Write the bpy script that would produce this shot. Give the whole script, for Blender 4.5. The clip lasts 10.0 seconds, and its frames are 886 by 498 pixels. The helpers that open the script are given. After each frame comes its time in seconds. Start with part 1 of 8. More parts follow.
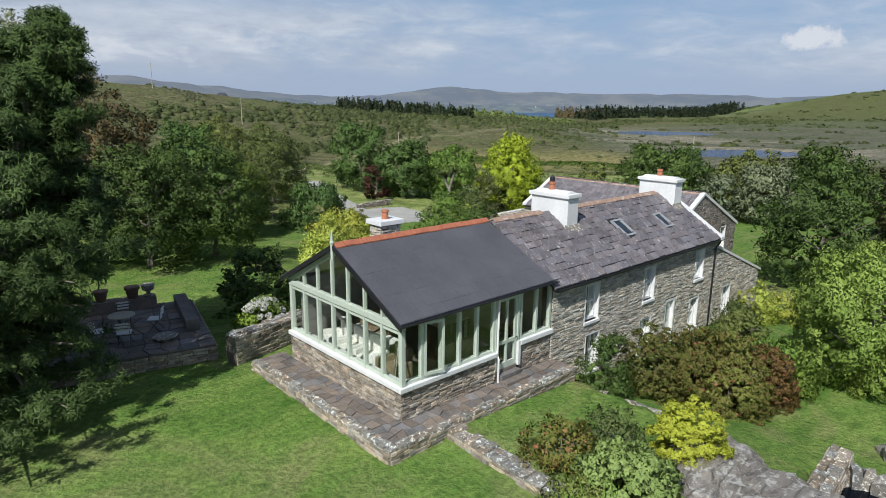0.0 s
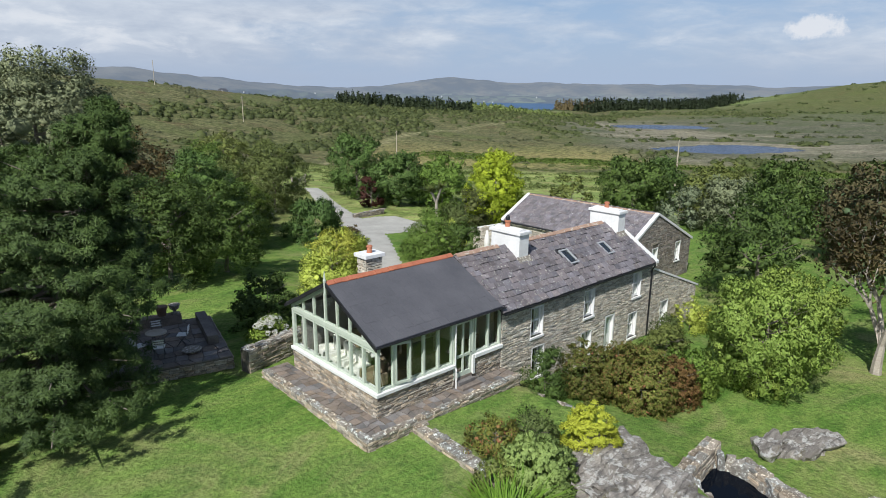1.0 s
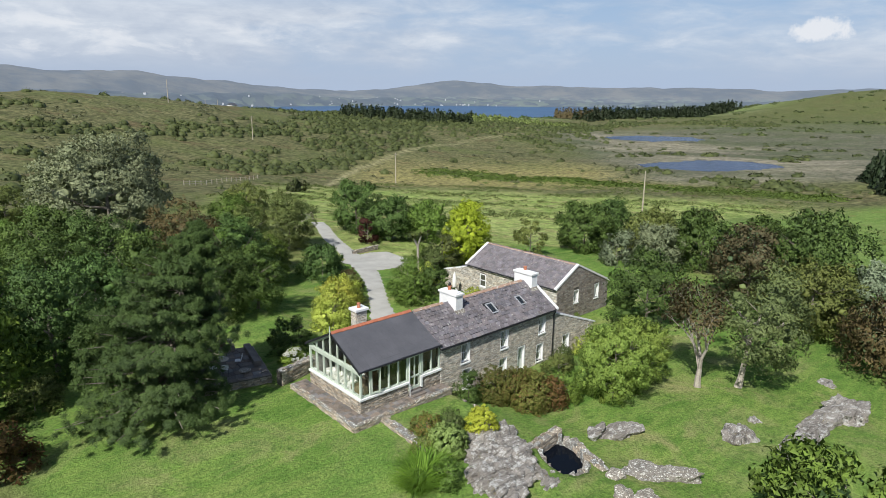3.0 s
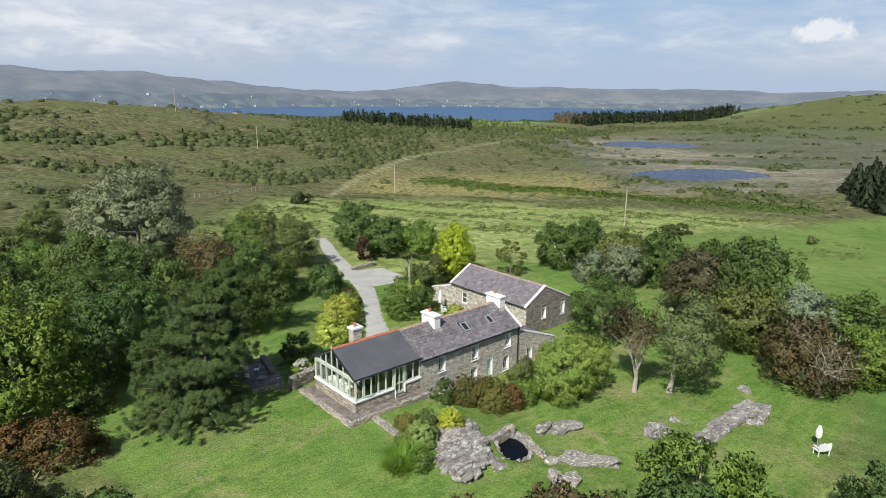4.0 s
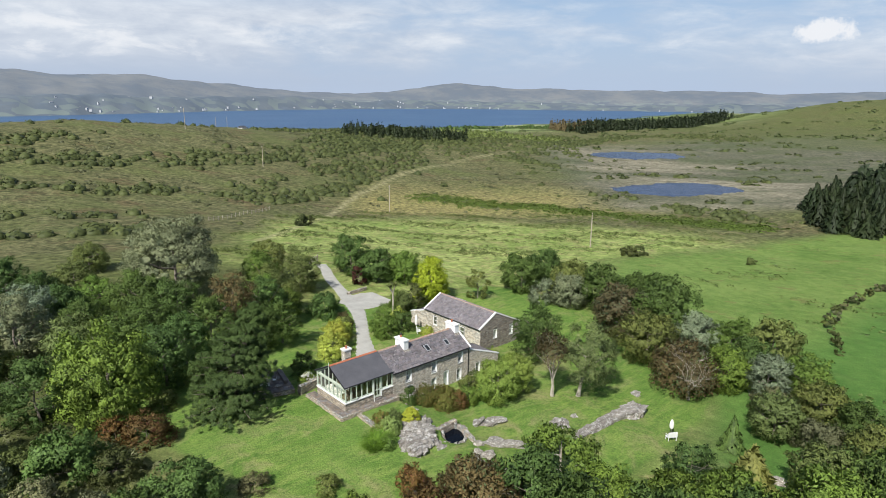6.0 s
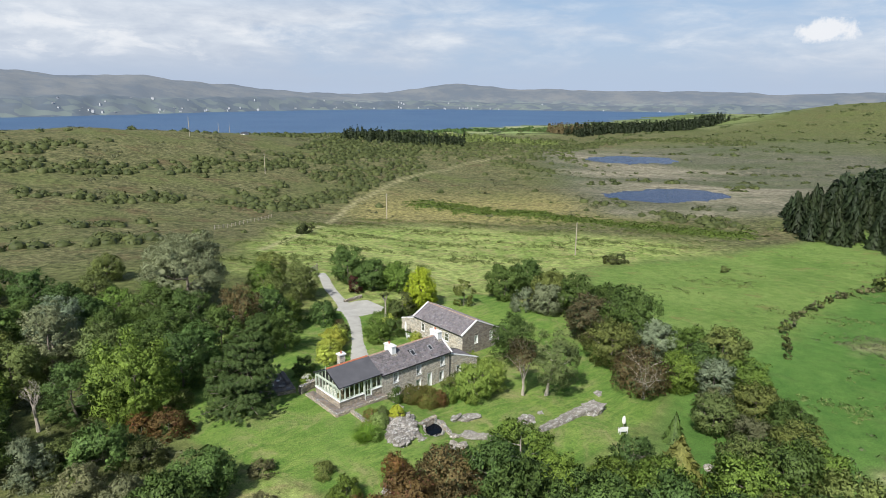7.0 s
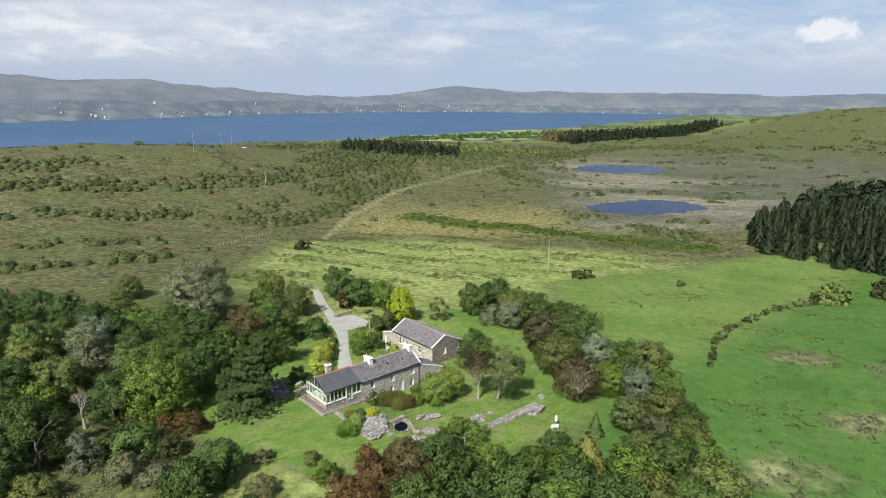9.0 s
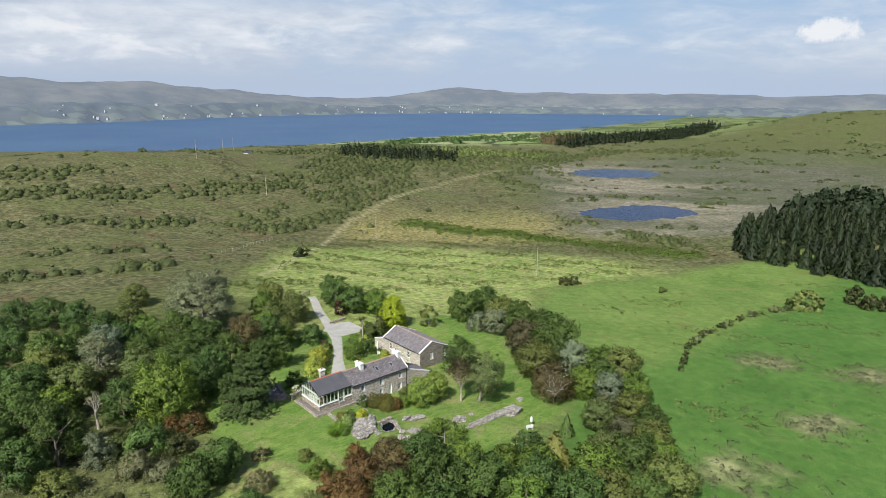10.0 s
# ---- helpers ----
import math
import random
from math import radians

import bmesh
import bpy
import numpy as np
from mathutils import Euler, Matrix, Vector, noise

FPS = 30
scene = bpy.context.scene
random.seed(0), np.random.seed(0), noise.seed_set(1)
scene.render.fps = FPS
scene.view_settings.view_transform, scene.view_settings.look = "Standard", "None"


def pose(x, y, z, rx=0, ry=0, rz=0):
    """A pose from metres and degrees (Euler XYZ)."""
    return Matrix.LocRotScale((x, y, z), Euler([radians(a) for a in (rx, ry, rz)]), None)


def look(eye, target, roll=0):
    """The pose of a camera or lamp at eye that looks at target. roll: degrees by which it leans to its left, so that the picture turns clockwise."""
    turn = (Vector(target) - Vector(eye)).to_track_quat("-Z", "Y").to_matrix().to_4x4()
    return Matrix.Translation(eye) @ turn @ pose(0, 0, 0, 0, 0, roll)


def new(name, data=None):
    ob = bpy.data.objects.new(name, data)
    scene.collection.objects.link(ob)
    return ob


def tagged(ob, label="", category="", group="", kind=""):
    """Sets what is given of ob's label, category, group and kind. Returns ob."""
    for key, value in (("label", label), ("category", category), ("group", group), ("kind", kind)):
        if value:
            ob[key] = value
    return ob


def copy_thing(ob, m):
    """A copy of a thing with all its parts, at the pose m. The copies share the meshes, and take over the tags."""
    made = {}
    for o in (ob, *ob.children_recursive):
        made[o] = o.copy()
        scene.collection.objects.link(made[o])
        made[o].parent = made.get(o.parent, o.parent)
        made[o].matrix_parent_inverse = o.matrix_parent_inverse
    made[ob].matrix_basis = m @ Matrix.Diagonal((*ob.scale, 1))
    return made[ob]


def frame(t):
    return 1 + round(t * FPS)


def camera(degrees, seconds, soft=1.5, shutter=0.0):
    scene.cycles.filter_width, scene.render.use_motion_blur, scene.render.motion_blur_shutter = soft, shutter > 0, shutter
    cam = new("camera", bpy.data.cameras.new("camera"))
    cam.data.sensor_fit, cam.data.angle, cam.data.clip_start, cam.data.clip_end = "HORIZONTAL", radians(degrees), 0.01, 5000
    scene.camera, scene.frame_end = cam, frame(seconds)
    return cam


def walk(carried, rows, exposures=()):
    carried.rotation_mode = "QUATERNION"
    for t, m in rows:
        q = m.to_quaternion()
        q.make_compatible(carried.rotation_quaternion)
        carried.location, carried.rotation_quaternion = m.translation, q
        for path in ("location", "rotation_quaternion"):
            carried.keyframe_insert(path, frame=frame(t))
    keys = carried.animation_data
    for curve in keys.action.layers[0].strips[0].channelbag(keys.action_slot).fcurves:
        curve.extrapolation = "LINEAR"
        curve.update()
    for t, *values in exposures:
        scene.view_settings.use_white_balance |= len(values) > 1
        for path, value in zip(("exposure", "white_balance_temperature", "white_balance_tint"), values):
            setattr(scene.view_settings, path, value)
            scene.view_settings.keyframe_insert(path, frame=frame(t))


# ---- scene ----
cam = camera(71.0, 10.0, soft=0.6)
PATH = [
    (0, (-9.036, -11.305, 7.964), (-7.717, -9.874, 7.506), 0.6),
    (0.5, (-9.975, -13.165, 9.28), (-8.662, -11.736, 8.795), 0.4),
    (1, (-11.146, -15.279, 10.648), (-9.833, -13.851, 10.161), 0.5),
    (1.5, (-12.656, -17.792, 12.077), (-11.345, -16.361, 11.594), 0.4),
    (2, (-14.275, -20.445, 13.754), (-12.965, -19.012, 13.272), 0.5),
    (2.5, (-16.098, -23.436, 15.623), (-14.791, -22.001, 15.142), 0.5),
    (4, (-22.521, -34.064, 22.264), (-21.22, -32.623, 21.784), 0.7),
    (4.5, (-24.707, -37.754, 24.573), (-23.406, -36.312, 24.093), 0.7),
    (5, (-26.805, -41.537, 26.806), (-25.505, -40.094, 26.327), 0.7),
    (5.5, (-28.96, -45.391, 29.125), (-27.661, -43.947, 28.647), 0.6),
    (7, (-35.364, -57.283, 35.82), (-34.068, -55.836, 35.341), 0.6),
    (7.5, (-37.076, -61.104, 37.928), (-35.784, -59.655, 37.449), 0.5),
    (8, (-38.896, -64.89, 39.951), (-37.602, -63.441, 39.475), 0.5),
    (8.5, (-40.512, -68.649, 42.116), (-39.22, -67.199, 41.641), 0.4),
    (9, (-42.008, -72.281, 44.196), (-40.715, -70.831, 43.721), 0.4),
    (9.5, (-43.412, -75.969, 46.158), (-42.121, -74.516, 45.685), 0.4),
    (10, (-44.663, -79.396, 48.174), (-43.373, -77.942, 47.701), 0.3),
]
walk(cam, [(t, look(eye, target, roll)) for t, eye, target, roll in PATH], [(0.0, -0.10, 6120, 10), (0.5, -0.02, 6150, 10), (1.2, 0.04, 6200, 10), (3.0, 0.11, 6300, 10), (6.0, 0.23, 6420, 10), (10.0, 0.21, 6420, 10)])

# ---- world, sun ----
SUN = Vector((1.0, 0.42, -1.13)).normalized()
elevation = math.asin(-SUN.z)
world = bpy.data.worlds.new("world")
scene.world = world
world.use_nodes = True
wt = world.node_tree
wt.nodes.clear()


def node(tree, kind, inputs=None):
    """A node with its inputs set; an input that is a socket is linked."""
    n = tree.nodes.new(kind)
    for k, v in (inputs or {}).items():
        if isinstance(v, bpy.types.NodeSocket):
            tree.links.new(v, n.inputs[k])
        else:
            n.inputs[k].default_value = v
    return n


def maths(tree, op, a, b=0.0, clamp=False):
    n = node(tree, "ShaderNodeMath", {0: a, 1: b})
    n.operation, n.use_clamp = op, clamp
    return n.outputs[0]


def ramp(tree, fac, *stops):
    n = node(tree, "ShaderNodeValToRGB", {0: fac})
    e = n.color_ramp.elements
    while len(e) < len(stops):
        e.new(0.5)
    for el, (p, c) in zip(e, stops):
        el.position = p
        el.color = (*c, 1) if not isinstance(c, (int, float)) else (c, c, c, 1)
    return n.outputs[0]


def mix(tree, fac, a, b, mode="MIX"):
    n = tree.nodes.new("ShaderNodeMix")
    n.data_type, n.blend_type = "RGBA", mode
    for i, v in ((0, fac), (6, a), (7, b)):
        if isinstance(v, bpy.types.NodeSocket):
            tree.links.new(v, n.inputs[i])
        elif i == 0:
            n.inputs[0].default_value = v
        else:
            n.inputs[i].default_value = (*v, 1) if len(v) == 3 else v
    return n.outputs[2]


def noise_tex(tree, scale, detail=4, rough=0.55, vec=None, distortion=0.0):
    n = node(tree, "ShaderNodeTexNoise", {"Scale": scale, "Detail": detail, "Roughness": rough, "Distortion": distortion})
    if vec is not None:
        tree.links.new(vec, n.inputs["Vector"])
    return n.outputs[0]


sky = node(wt, "ShaderNodeTexSky")
sky.sky_type, sky.sun_disc, sky.sun_elevation, sky.sun_rotation = "NISHITA", False, elevation, math.atan2(-SUN.x, -SUN.y)
sky.altitude, sky.air_density, sky.dust_density, sky.ozone_density = 50, 1.0, 1.0, 1.5
co = node(wt, "ShaderNodeTexCoord").outputs["Generated"]
sep = node(wt, "ShaderNodeSeparateXYZ", {0: co})
# a bank of broken cloud drawn out along the horizon, thickest to the left of the bay
drawn = node(wt, "ShaderNodeMapping", {0: co, "Scale": (3.0, 3.0, 11.5), "Location": (0.35, 0.1, 0.25)}).outputs[0]
big = noise_tex(wt, 1.0, 5, 0.55, drawn, 0.4)
small = noise_tex(wt, 3.2, 8, 0.6, drawn, 0.4)
puffs = node(wt, "ShaderNodeMapping", {0: co, "Scale": (9.0, 9.0, 26.0)}).outputs[0]
lumps = noise_tex(wt, 1.2, 7, 0.6, puffs, 0.3)
west = ramp(wt, maths(wt, "SUBTRACT", maths(wt, "MULTIPLY", sep.outputs[1], 0.659), maths(wt, "MULTIPLY", sep.outputs[0], 0.752)), (0.0, 0.0), (0.5, 1.0))
cover = maths(wt, "ADD", maths(wt, "MULTIPLY", big, 0.6), maths(wt, "MULTIPLY", small, 0.4))
cover = maths(wt, "ADD", maths(wt, "SUBTRACT", cover, 0.04), maths(wt, "MULTIPLY", west, 0.27))
band = ramp(wt, sep.outputs[2], (0.0, 0.35), (0.03, 0.65), (0.055, 1.0), (0.115, 1.0), (0.15, 0.4), (0.26, 0.08))
cloud = maths(wt, "MULTIPLY", ramp(wt, cover, (0.38, 0.0), (0.60, 1.0)), band)
lit = maths(wt, "ADD", maths(wt, "MULTIPLY", small, 0.55), maths(wt, "MULTIPLY", lumps, 0.45))
tone = ramp(wt, lit, (0.38, (5.4, 6.0, 7.0)), (0.62, (7.9, 8.3, 8.8)))
under = ramp(wt, sep.outputs[2], (0.02, 0.0), (0.075, 1.0))
tone = mix(wt, under, (4.9, 5.6, 6.8), tone)
low = ramp(wt, sep.outputs[2], (0.0, 1.0), (0.16, 0.1))
bright_low = ramp(wt, sep.outputs[2], (0.10, 0.5), (0.26, 0.0))
sky_blue = mix(wt, low, mix(wt, bright_low, sky.outputs[0], (3.4, 5.2, 8.4)), (4.8, 5.8, 7.4))
veil = mix(wt, maths(wt, "MULTIPLY", cloud, 0.9), sky_blue, tone)
near_band = ramp(wt, sep.outputs[2], (0.035, 0.0), (0.06, 1.0), (0.09, 1.0), (0.115, 0.0))
veil = mix(wt, maths(wt, "MULTIPLY", maths(wt, "MULTIPLY", ramp(wt, lumps, (0.53, 0.0), (0.64, 1.0)), near_band), maths(wt, "ADD", 0.12, maths(wt, "MULTIPLY", west, 0.5))), veil, (9.0, 9.1, 9.3))
# one small heap cloud
off = node(wt, "ShaderNodeVectorMath", {0: co, 1: (0.947, 0.309, 0.088)})
off.operation = "SUBTRACT"
wide = node(wt, "ShaderNodeMapping", {0: off.outputs[0], "Scale": (24.0, 24.0, 52.0)}).outputs[0]
reach = node(wt, "ShaderNodeVectorMath", {0: wide})
reach.operation = "LENGTH"
heap = maths(wt, "SUBTRACT", maths(wt, "ADD", 0.05, maths(wt, "MULTIPLY", noise_tex(wt, 42.0, 6, 0.65, co), 1.7)), reach.outputs["Value"])
veil = mix(wt, ramp(wt, heap, (0.0, 0.0), (0.35, 0.9)), veil, (9.0, 9.1, 9.3))
background = node(wt, "ShaderNodeBackground", {0: veil, 1: 0.085})
wt.links.new(background.outputs[0], node(wt, "ShaderNodeOutputWorld").inputs[0])

sun = new("sun", bpy.data.lights.new("sun", "SUN"))
sun.data.energy, sun.data.angle, sun.data.color = 5.0, radians(0.6), (1.0, 0.965, 0.90)
sun.matrix_world = look((0, 0, 60), Vector((0, 0, 60)) + SUN)

# ---- materials ----


def material(name, build):
    m = bpy.data.materials.new(name)
    m.use_nodes = True
    t = m.node_tree
    t.nodes.clear()
    out = node(t, "ShaderNodeOutputMaterial")
    t.links.new(build(t), out.inputs[0])
    return m


def principled(t, color, rough=0.8, bump=None, strength=0.3, distance=0.02, **extra):
    n = node(t, "ShaderNodeBsdfPrincipled", {"Roughness": rough})
    if isinstance(color, bpy.types.NodeSocket):
        t.links.new(color, n.inputs["Base Color"])
    else:
        n.inputs["Base Color"].default_value = (*color, 1)
    for k, v in extra.items():
        n.inputs[k.replace("_", " ")].default_value = v
    if bump is not None:
        b = node(t, "ShaderNodeBump", {"Height": bump, "Strength": strength, "Distance": distance})
        t.links.new(b.outputs[0], n.inputs["Normal"])
    return n.outputs[0]


def world_space(t):
    return node(t, "ShaderNodeNewGeometry").outputs["Position"]


def varied(name, dark, light, scale=2.0, fine=14.0, rough=0.85, bump=0.4, spots=None, spot_scale=5.0, spot_from=0.6, random=0.0, island=0.0, metal=0.0, distance=0.02, hue=1.0):
    """A mottled surface: two colours over two scales of noise, with spots of a third, varied by object or island."""
    def build(t):
        p = world_space(t)
        a = noise_tex(t, scale, 5, 0.6, p)
        b = noise_tex(t, fine, 4, 0.6, p)
        c = mix(t, ramp(t, maths(t, "ADD", maths(t, "MULTIPLY", a, 0.6), maths(t, "MULTIPLY", b, 0.4)), (0.33, 0.0), (0.66, 1.0)), dark, light)
        if spots:
            c = mix(t, ramp(t, noise_tex(t, spot_scale, 6, 0.7, p), (spot_from, 0.0), (spot_from + 0.08, 1.0)), c, spots)
        if random or island:
            g = node(t, "ShaderNodeNewGeometry").outputs["Random Per Island"] if island else node(t, "ShaderNodeObjectInfo").outputs["Random"]
            k = random or island
            v = maths(t, "ADD", maths(t, "MULTIPLY", g, 2 * k), 1 - k)
            warm = maths(t, "FRACT", maths(t, "MULTIPLY", g, 7.31))
            tint = mix(t, warm, (1.12, 0.98, 0.82), (0.93, 1.0, 1.07))
            c = mix(t, 1.0, c, node(t, "ShaderNodeCombineColor", {0: v, 1: v, 2: v}).outputs[0], "MULTIPLY")
            c = mix(t, hue, c, mix(t, 1.0, c, tint, "MULTIPLY"))
        return principled(t, c, rough, b, bump, distance, Metallic=metal)
    return material(name, build)


def foliage(name, dark, light, tip=None, gloss=0.6, shine=0.16):
    """Leaves: a colour per leaf between dark and light, a drift over each tree, light shining through."""
    dark, light = ((r * 1.08, g, b * 0.67) for r, g, b in (dark, light))

    def build(t):
        g = node(t, "ShaderNodeNewGeometry").outputs["Random Per Island"]
        o = node(t, "ShaderNodeObjectInfo").outputs["Random"]
        drift = noise_tex(t, 0.55, 3, 0.5, world_space(t))
        grain = noise_tex(t, 9.0, 3, 0.7, world_space(t))
        k = maths(t, "ADD", maths(t, "MULTIPLY", g, 0.24), maths(t, "ADD", maths(t, "MULTIPLY", drift, 0.44), maths(t, "MULTIPLY", grain, 0.32)))
        c = mix(t, ramp(t, k, (0.25, 0.0), (0.75, 1.0)), dark, light)
        if tip:
            c = mix(t, ramp(t, g, (0.86, 0.0), (0.9, 1.0)), c, tip)
        hue = maths(t, "FRACT", maths(t, "MULTIPLY", o, 9.7))
        c = mix(t, 1.0, c, mix(t, hue, (1.05, 1.0, 0.88), (0.90, 0.99, 1.06)), "MULTIPLY")
        v = maths(t, "ADD", maths(t, "MULTIPLY", o, 0.40), 0.64)
        c = mix(t, 1.0, c, node(t, "ShaderNodeCombineColor", {0: v, 1: v, 2: v}).outputs[0], "MULTIPLY")
        a = principled(t, c, gloss, Specular_IOR_Level=0.22)
        b = node(t, "ShaderNodeBsdfTranslucent", {0: c}).outputs[0]
        return node(t, "ShaderNodeMixShader", {0: shine, 1: a, 2: b}).outputs[0]
    return material(name, build)


stone = varied("fieldstone", (0.27, 0.25, 0.205), (0.66, 0.62, 0.53), 3.0, 22.0, 0.9, 0.5, (0.64, 0.63, 0.56), 7.0, 0.62, random=0.30, hue=0.45)
stone_joined = varied("fieldstone joined", (0.27, 0.25, 0.205), (0.66, 0.62, 0.53), 3.0, 22.0, 0.9, 0.5, (0.64, 0.63, 0.56), 7.0, 0.62, island=0.30, hue=0.45)
brown_stone = varied("brown fieldstone", (0.165, 0.142, 0.112), (0.50, 0.445, 0.365), 3.0, 22.0, 0.9, 0.6, (0.58, 0.57, 0.50), 6.0, 0.60, random=0.40, hue=0.7)
brown_joined = varied("brown fieldstone joined", (0.165, 0.142, 0.112), (0.50, 0.445, 0.365), 3.0, 22.0, 0.9, 0.6, (0.58, 0.57, 0.50), 6.0, 0.60, island=0.40, hue=0.7)
# darker copy of the fieldstone: the outbuilding gable's shade is in its colour
shaded_stone = varied("dark fieldstone", (0.13, 0.115, 0.098), (0.33, 0.30, 0.26), 3.0, 22.0, 0.9, 0.5, (0.46, 0.45, 0.40), 7.0, 0.64, random=0.30, hue=0.45)
shaded_joined = varied("dark fieldstone joined", (0.13, 0.115, 0.098), (0.33, 0.30, 0.26), 3.0, 22.0, 0.9, 0.5, (0.46, 0.45, 0.40), 7.0, 0.64, island=0.30, hue=0.45)
damp_joint = varied("grassy paving joint", (0.16, 0.155, 0.115), (0.34, 0.32, 0.25), 4.0, 26.0, 0.95, 0.5)
mortar = varied("lime mortar", (0.075, 0.066, 0.055), (0.16, 0.142, 0.118), 4.0, 30.0, 0.95, 0.5)
lichen_stone = varied("lichened stone", (0.12, 0.108, 0.09), (0.30, 0.275, 0.235), 2.0, 16.0, 0.9, 0.6, (0.68, 0.68, 0.62), 9.0, 0.53, random=0.25)
lichen_joined = varied("lichened stone joined", (0.12, 0.108, 0.09), (0.30, 0.275, 0.235), 2.0, 16.0, 0.9, 0.6, (0.68, 0.68, 0.62), 9.0, 0.53, island=0.25)
flagstone = varied("flagstone", (0.095, 0.085, 0.078), (0.25, 0.225, 0.205), 1.5, 18.0, 0.85, 0.4, (0.42, 0.41, 0.37), 4.0, 0.66, random=0.25)


def build_bedrock(t):
    p = world_space(t)
    bend = node(t, "ShaderNodeMapping", {0: p, "Rotation": (0.25, 0.1, 0.85), "Scale": (0.35, 1.7, 1.3)}).outputs[0]
    cells = node(t, "ShaderNodeTexVoronoi", {"Vector": bend, "Scale": 1.1, "Randomness": 1.0})
    cells.feature = "DISTANCE_TO_EDGE"
    crack = ramp(t, maths(t, "ADD", cells.outputs["Distance"], maths(t, "MULTIPLY", noise_tex(t, 4.0, 6, 0.75, p), 0.30)), (0.13, 1.0), (0.19, 0.0))
    a, b, f = noise_tex(t, 0.9, 6, 0.65, bend), noise_tex(t, 5.0, 7, 0.75, bend), noise_tex(t, 22.0, 5, 0.7, p)
    c = mix(t, ramp(t, maths(t, "ADD", maths(t, "MULTIPLY", a, 0.5), maths(t, "MULTIPLY", b, 0.5)), (0.36, 0.0), (0.62, 1.0)), (0.125, 0.108, 0.088), (0.375, 0.345, 0.305))
    c = mix(t, ramp(t, noise_tex(t, 2.6, 8, 0.78, p), (0.52, 0.0), (0.57, 0.85)), c, (0.56, 0.55, 0.51))
    c = mix(t, ramp(t, noise_tex(t, 1.5, 7, 0.75, bend), (0.60, 0.0), (0.66, 0.8)), c, (0.17, 0.145, 0.06))
    c = mix(t, maths(t, "MULTIPLY", crack, 0.45), c, (0.05, 0.045, 0.035))
    h = maths(t, "SUBTRACT", maths(t, "ADD", b, maths(t, "MULTIPLY", f, 0.5)), maths(t, "MULTIPLY", crack, 0.6))
    return principled(t, c, 0.92, h, 0.9, 0.10)


bedrock = material("bedrock", build_bedrock)
slate_old = varied("old slate", (0.102, 0.092, 0.100), (0.218, 0.198, 0.208), 1.3, 16.0, 0.6, 0.4, (0.42, 0.42, 0.38), 9.0, 0.575, random=0.22, hue=0.35)
slate_old_joined = varied("old slate joined", (0.102, 0.092, 0.100), (0.218, 0.198, 0.208), 1.3, 16.0, 0.6, 0.4, (0.42, 0.42, 0.38), 9.0, 0.575, island=0.22, hue=0.35)
underlay = varied("roof felt", (0.02, 0.02, 0.022), (0.035, 0.034, 0.036), 2.0, 14.0, 0.9, 0.1)
slate_new = varied("new slate", (0.066, 0.072, 0.088), (0.108, 0.115, 0.138), 0.8, 16.0, 0.5, 0.15, island=0.12)
ridge_clay = varied("clay ridge", (0.30, 0.095, 0.05), (0.48, 0.17, 0.09), 3.0, 20.0, 0.8, 0.3, (0.35, 0.28, 0.22), 6.0, 0.66)
old_clay = varied("lichened clay", (0.26, 0.16, 0.11), (0.44, 0.30, 0.22), 3.0, 20.0, 0.85, 0.4, (0.55, 0.52, 0.45), 5.0, 0.55)
white_paint = varied("white paint", (0.66, 0.66, 0.64), (0.82, 0.82, 0.80), 1.2, 9.0, 0.6, 0.1)
cream_paint = varied("pale green paint", (0.46, 0.52, 0.43), (0.56, 0.61, 0.52), 1.5, 12.0, 0.45, 0.05)
slate_grey = varied("grey window lead", (0.26, 0.27, 0.28), (0.36, 0.37, 0.38), 3.0, 20.0, 0.5, 0.1)
black_metal = varied("black gutter", (0.012, 0.012, 0.014), (0.03, 0.03, 0.033), 3.0, 20.0, 0.4, 0.05)
gravel = varied("gravel", (0.30, 0.29, 0.26), (0.46, 0.45, 0.41), 0.6, 30.0, 0.95, 0.6)
bark = varied("bark", (0.12, 0.10, 0.08), (0.30, 0.26, 0.21), 4.0, 26.0, 0.95, 0.8)
pale_bark = varied("pale bark", (0.26, 0.22, 0.18), (0.50, 0.45, 0.38), 3.0, 20.0, 0.95, 0.6)
pole_wood = varied("pole wood", (0.34, 0.29, 0.22), (0.52, 0.46, 0.37), 2.0, 20.0, 0.9, 0.3)
aged_clay = varied("aged clay", (0.11, 0.072, 0.050), (0.21, 0.135, 0.095), 5.0, 30.0, 0.9, 0.3)
wicker = varied("brown wicker", (0.16, 0.115, 0.07), (0.30, 0.23, 0.15), 8.0, 40.0, 0.8, 0.5)
terracotta = varied("terracotta", (0.34, 0.12, 0.06), (0.50, 0.20, 0.11), 5.0, 30.0, 0.8, 0.2)
iron = varied("painted iron", (0.05, 0.055, 0.05), (0.10, 0.105, 0.10), 5.0, 30.0, 0.5, 0.2)
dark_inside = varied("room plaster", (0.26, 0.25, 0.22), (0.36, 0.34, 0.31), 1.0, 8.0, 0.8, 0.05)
room_floor = varied("room floor", (0.10, 0.080, 0.060), (0.17, 0.135, 0.105), 2.0, 14.0, 0.5, 0.1)
linen = varied("cream linen", (0.74, 0.72, 0.67), (0.84, 0.82, 0.77), 3.0, 22.0, 0.9, 0.2)


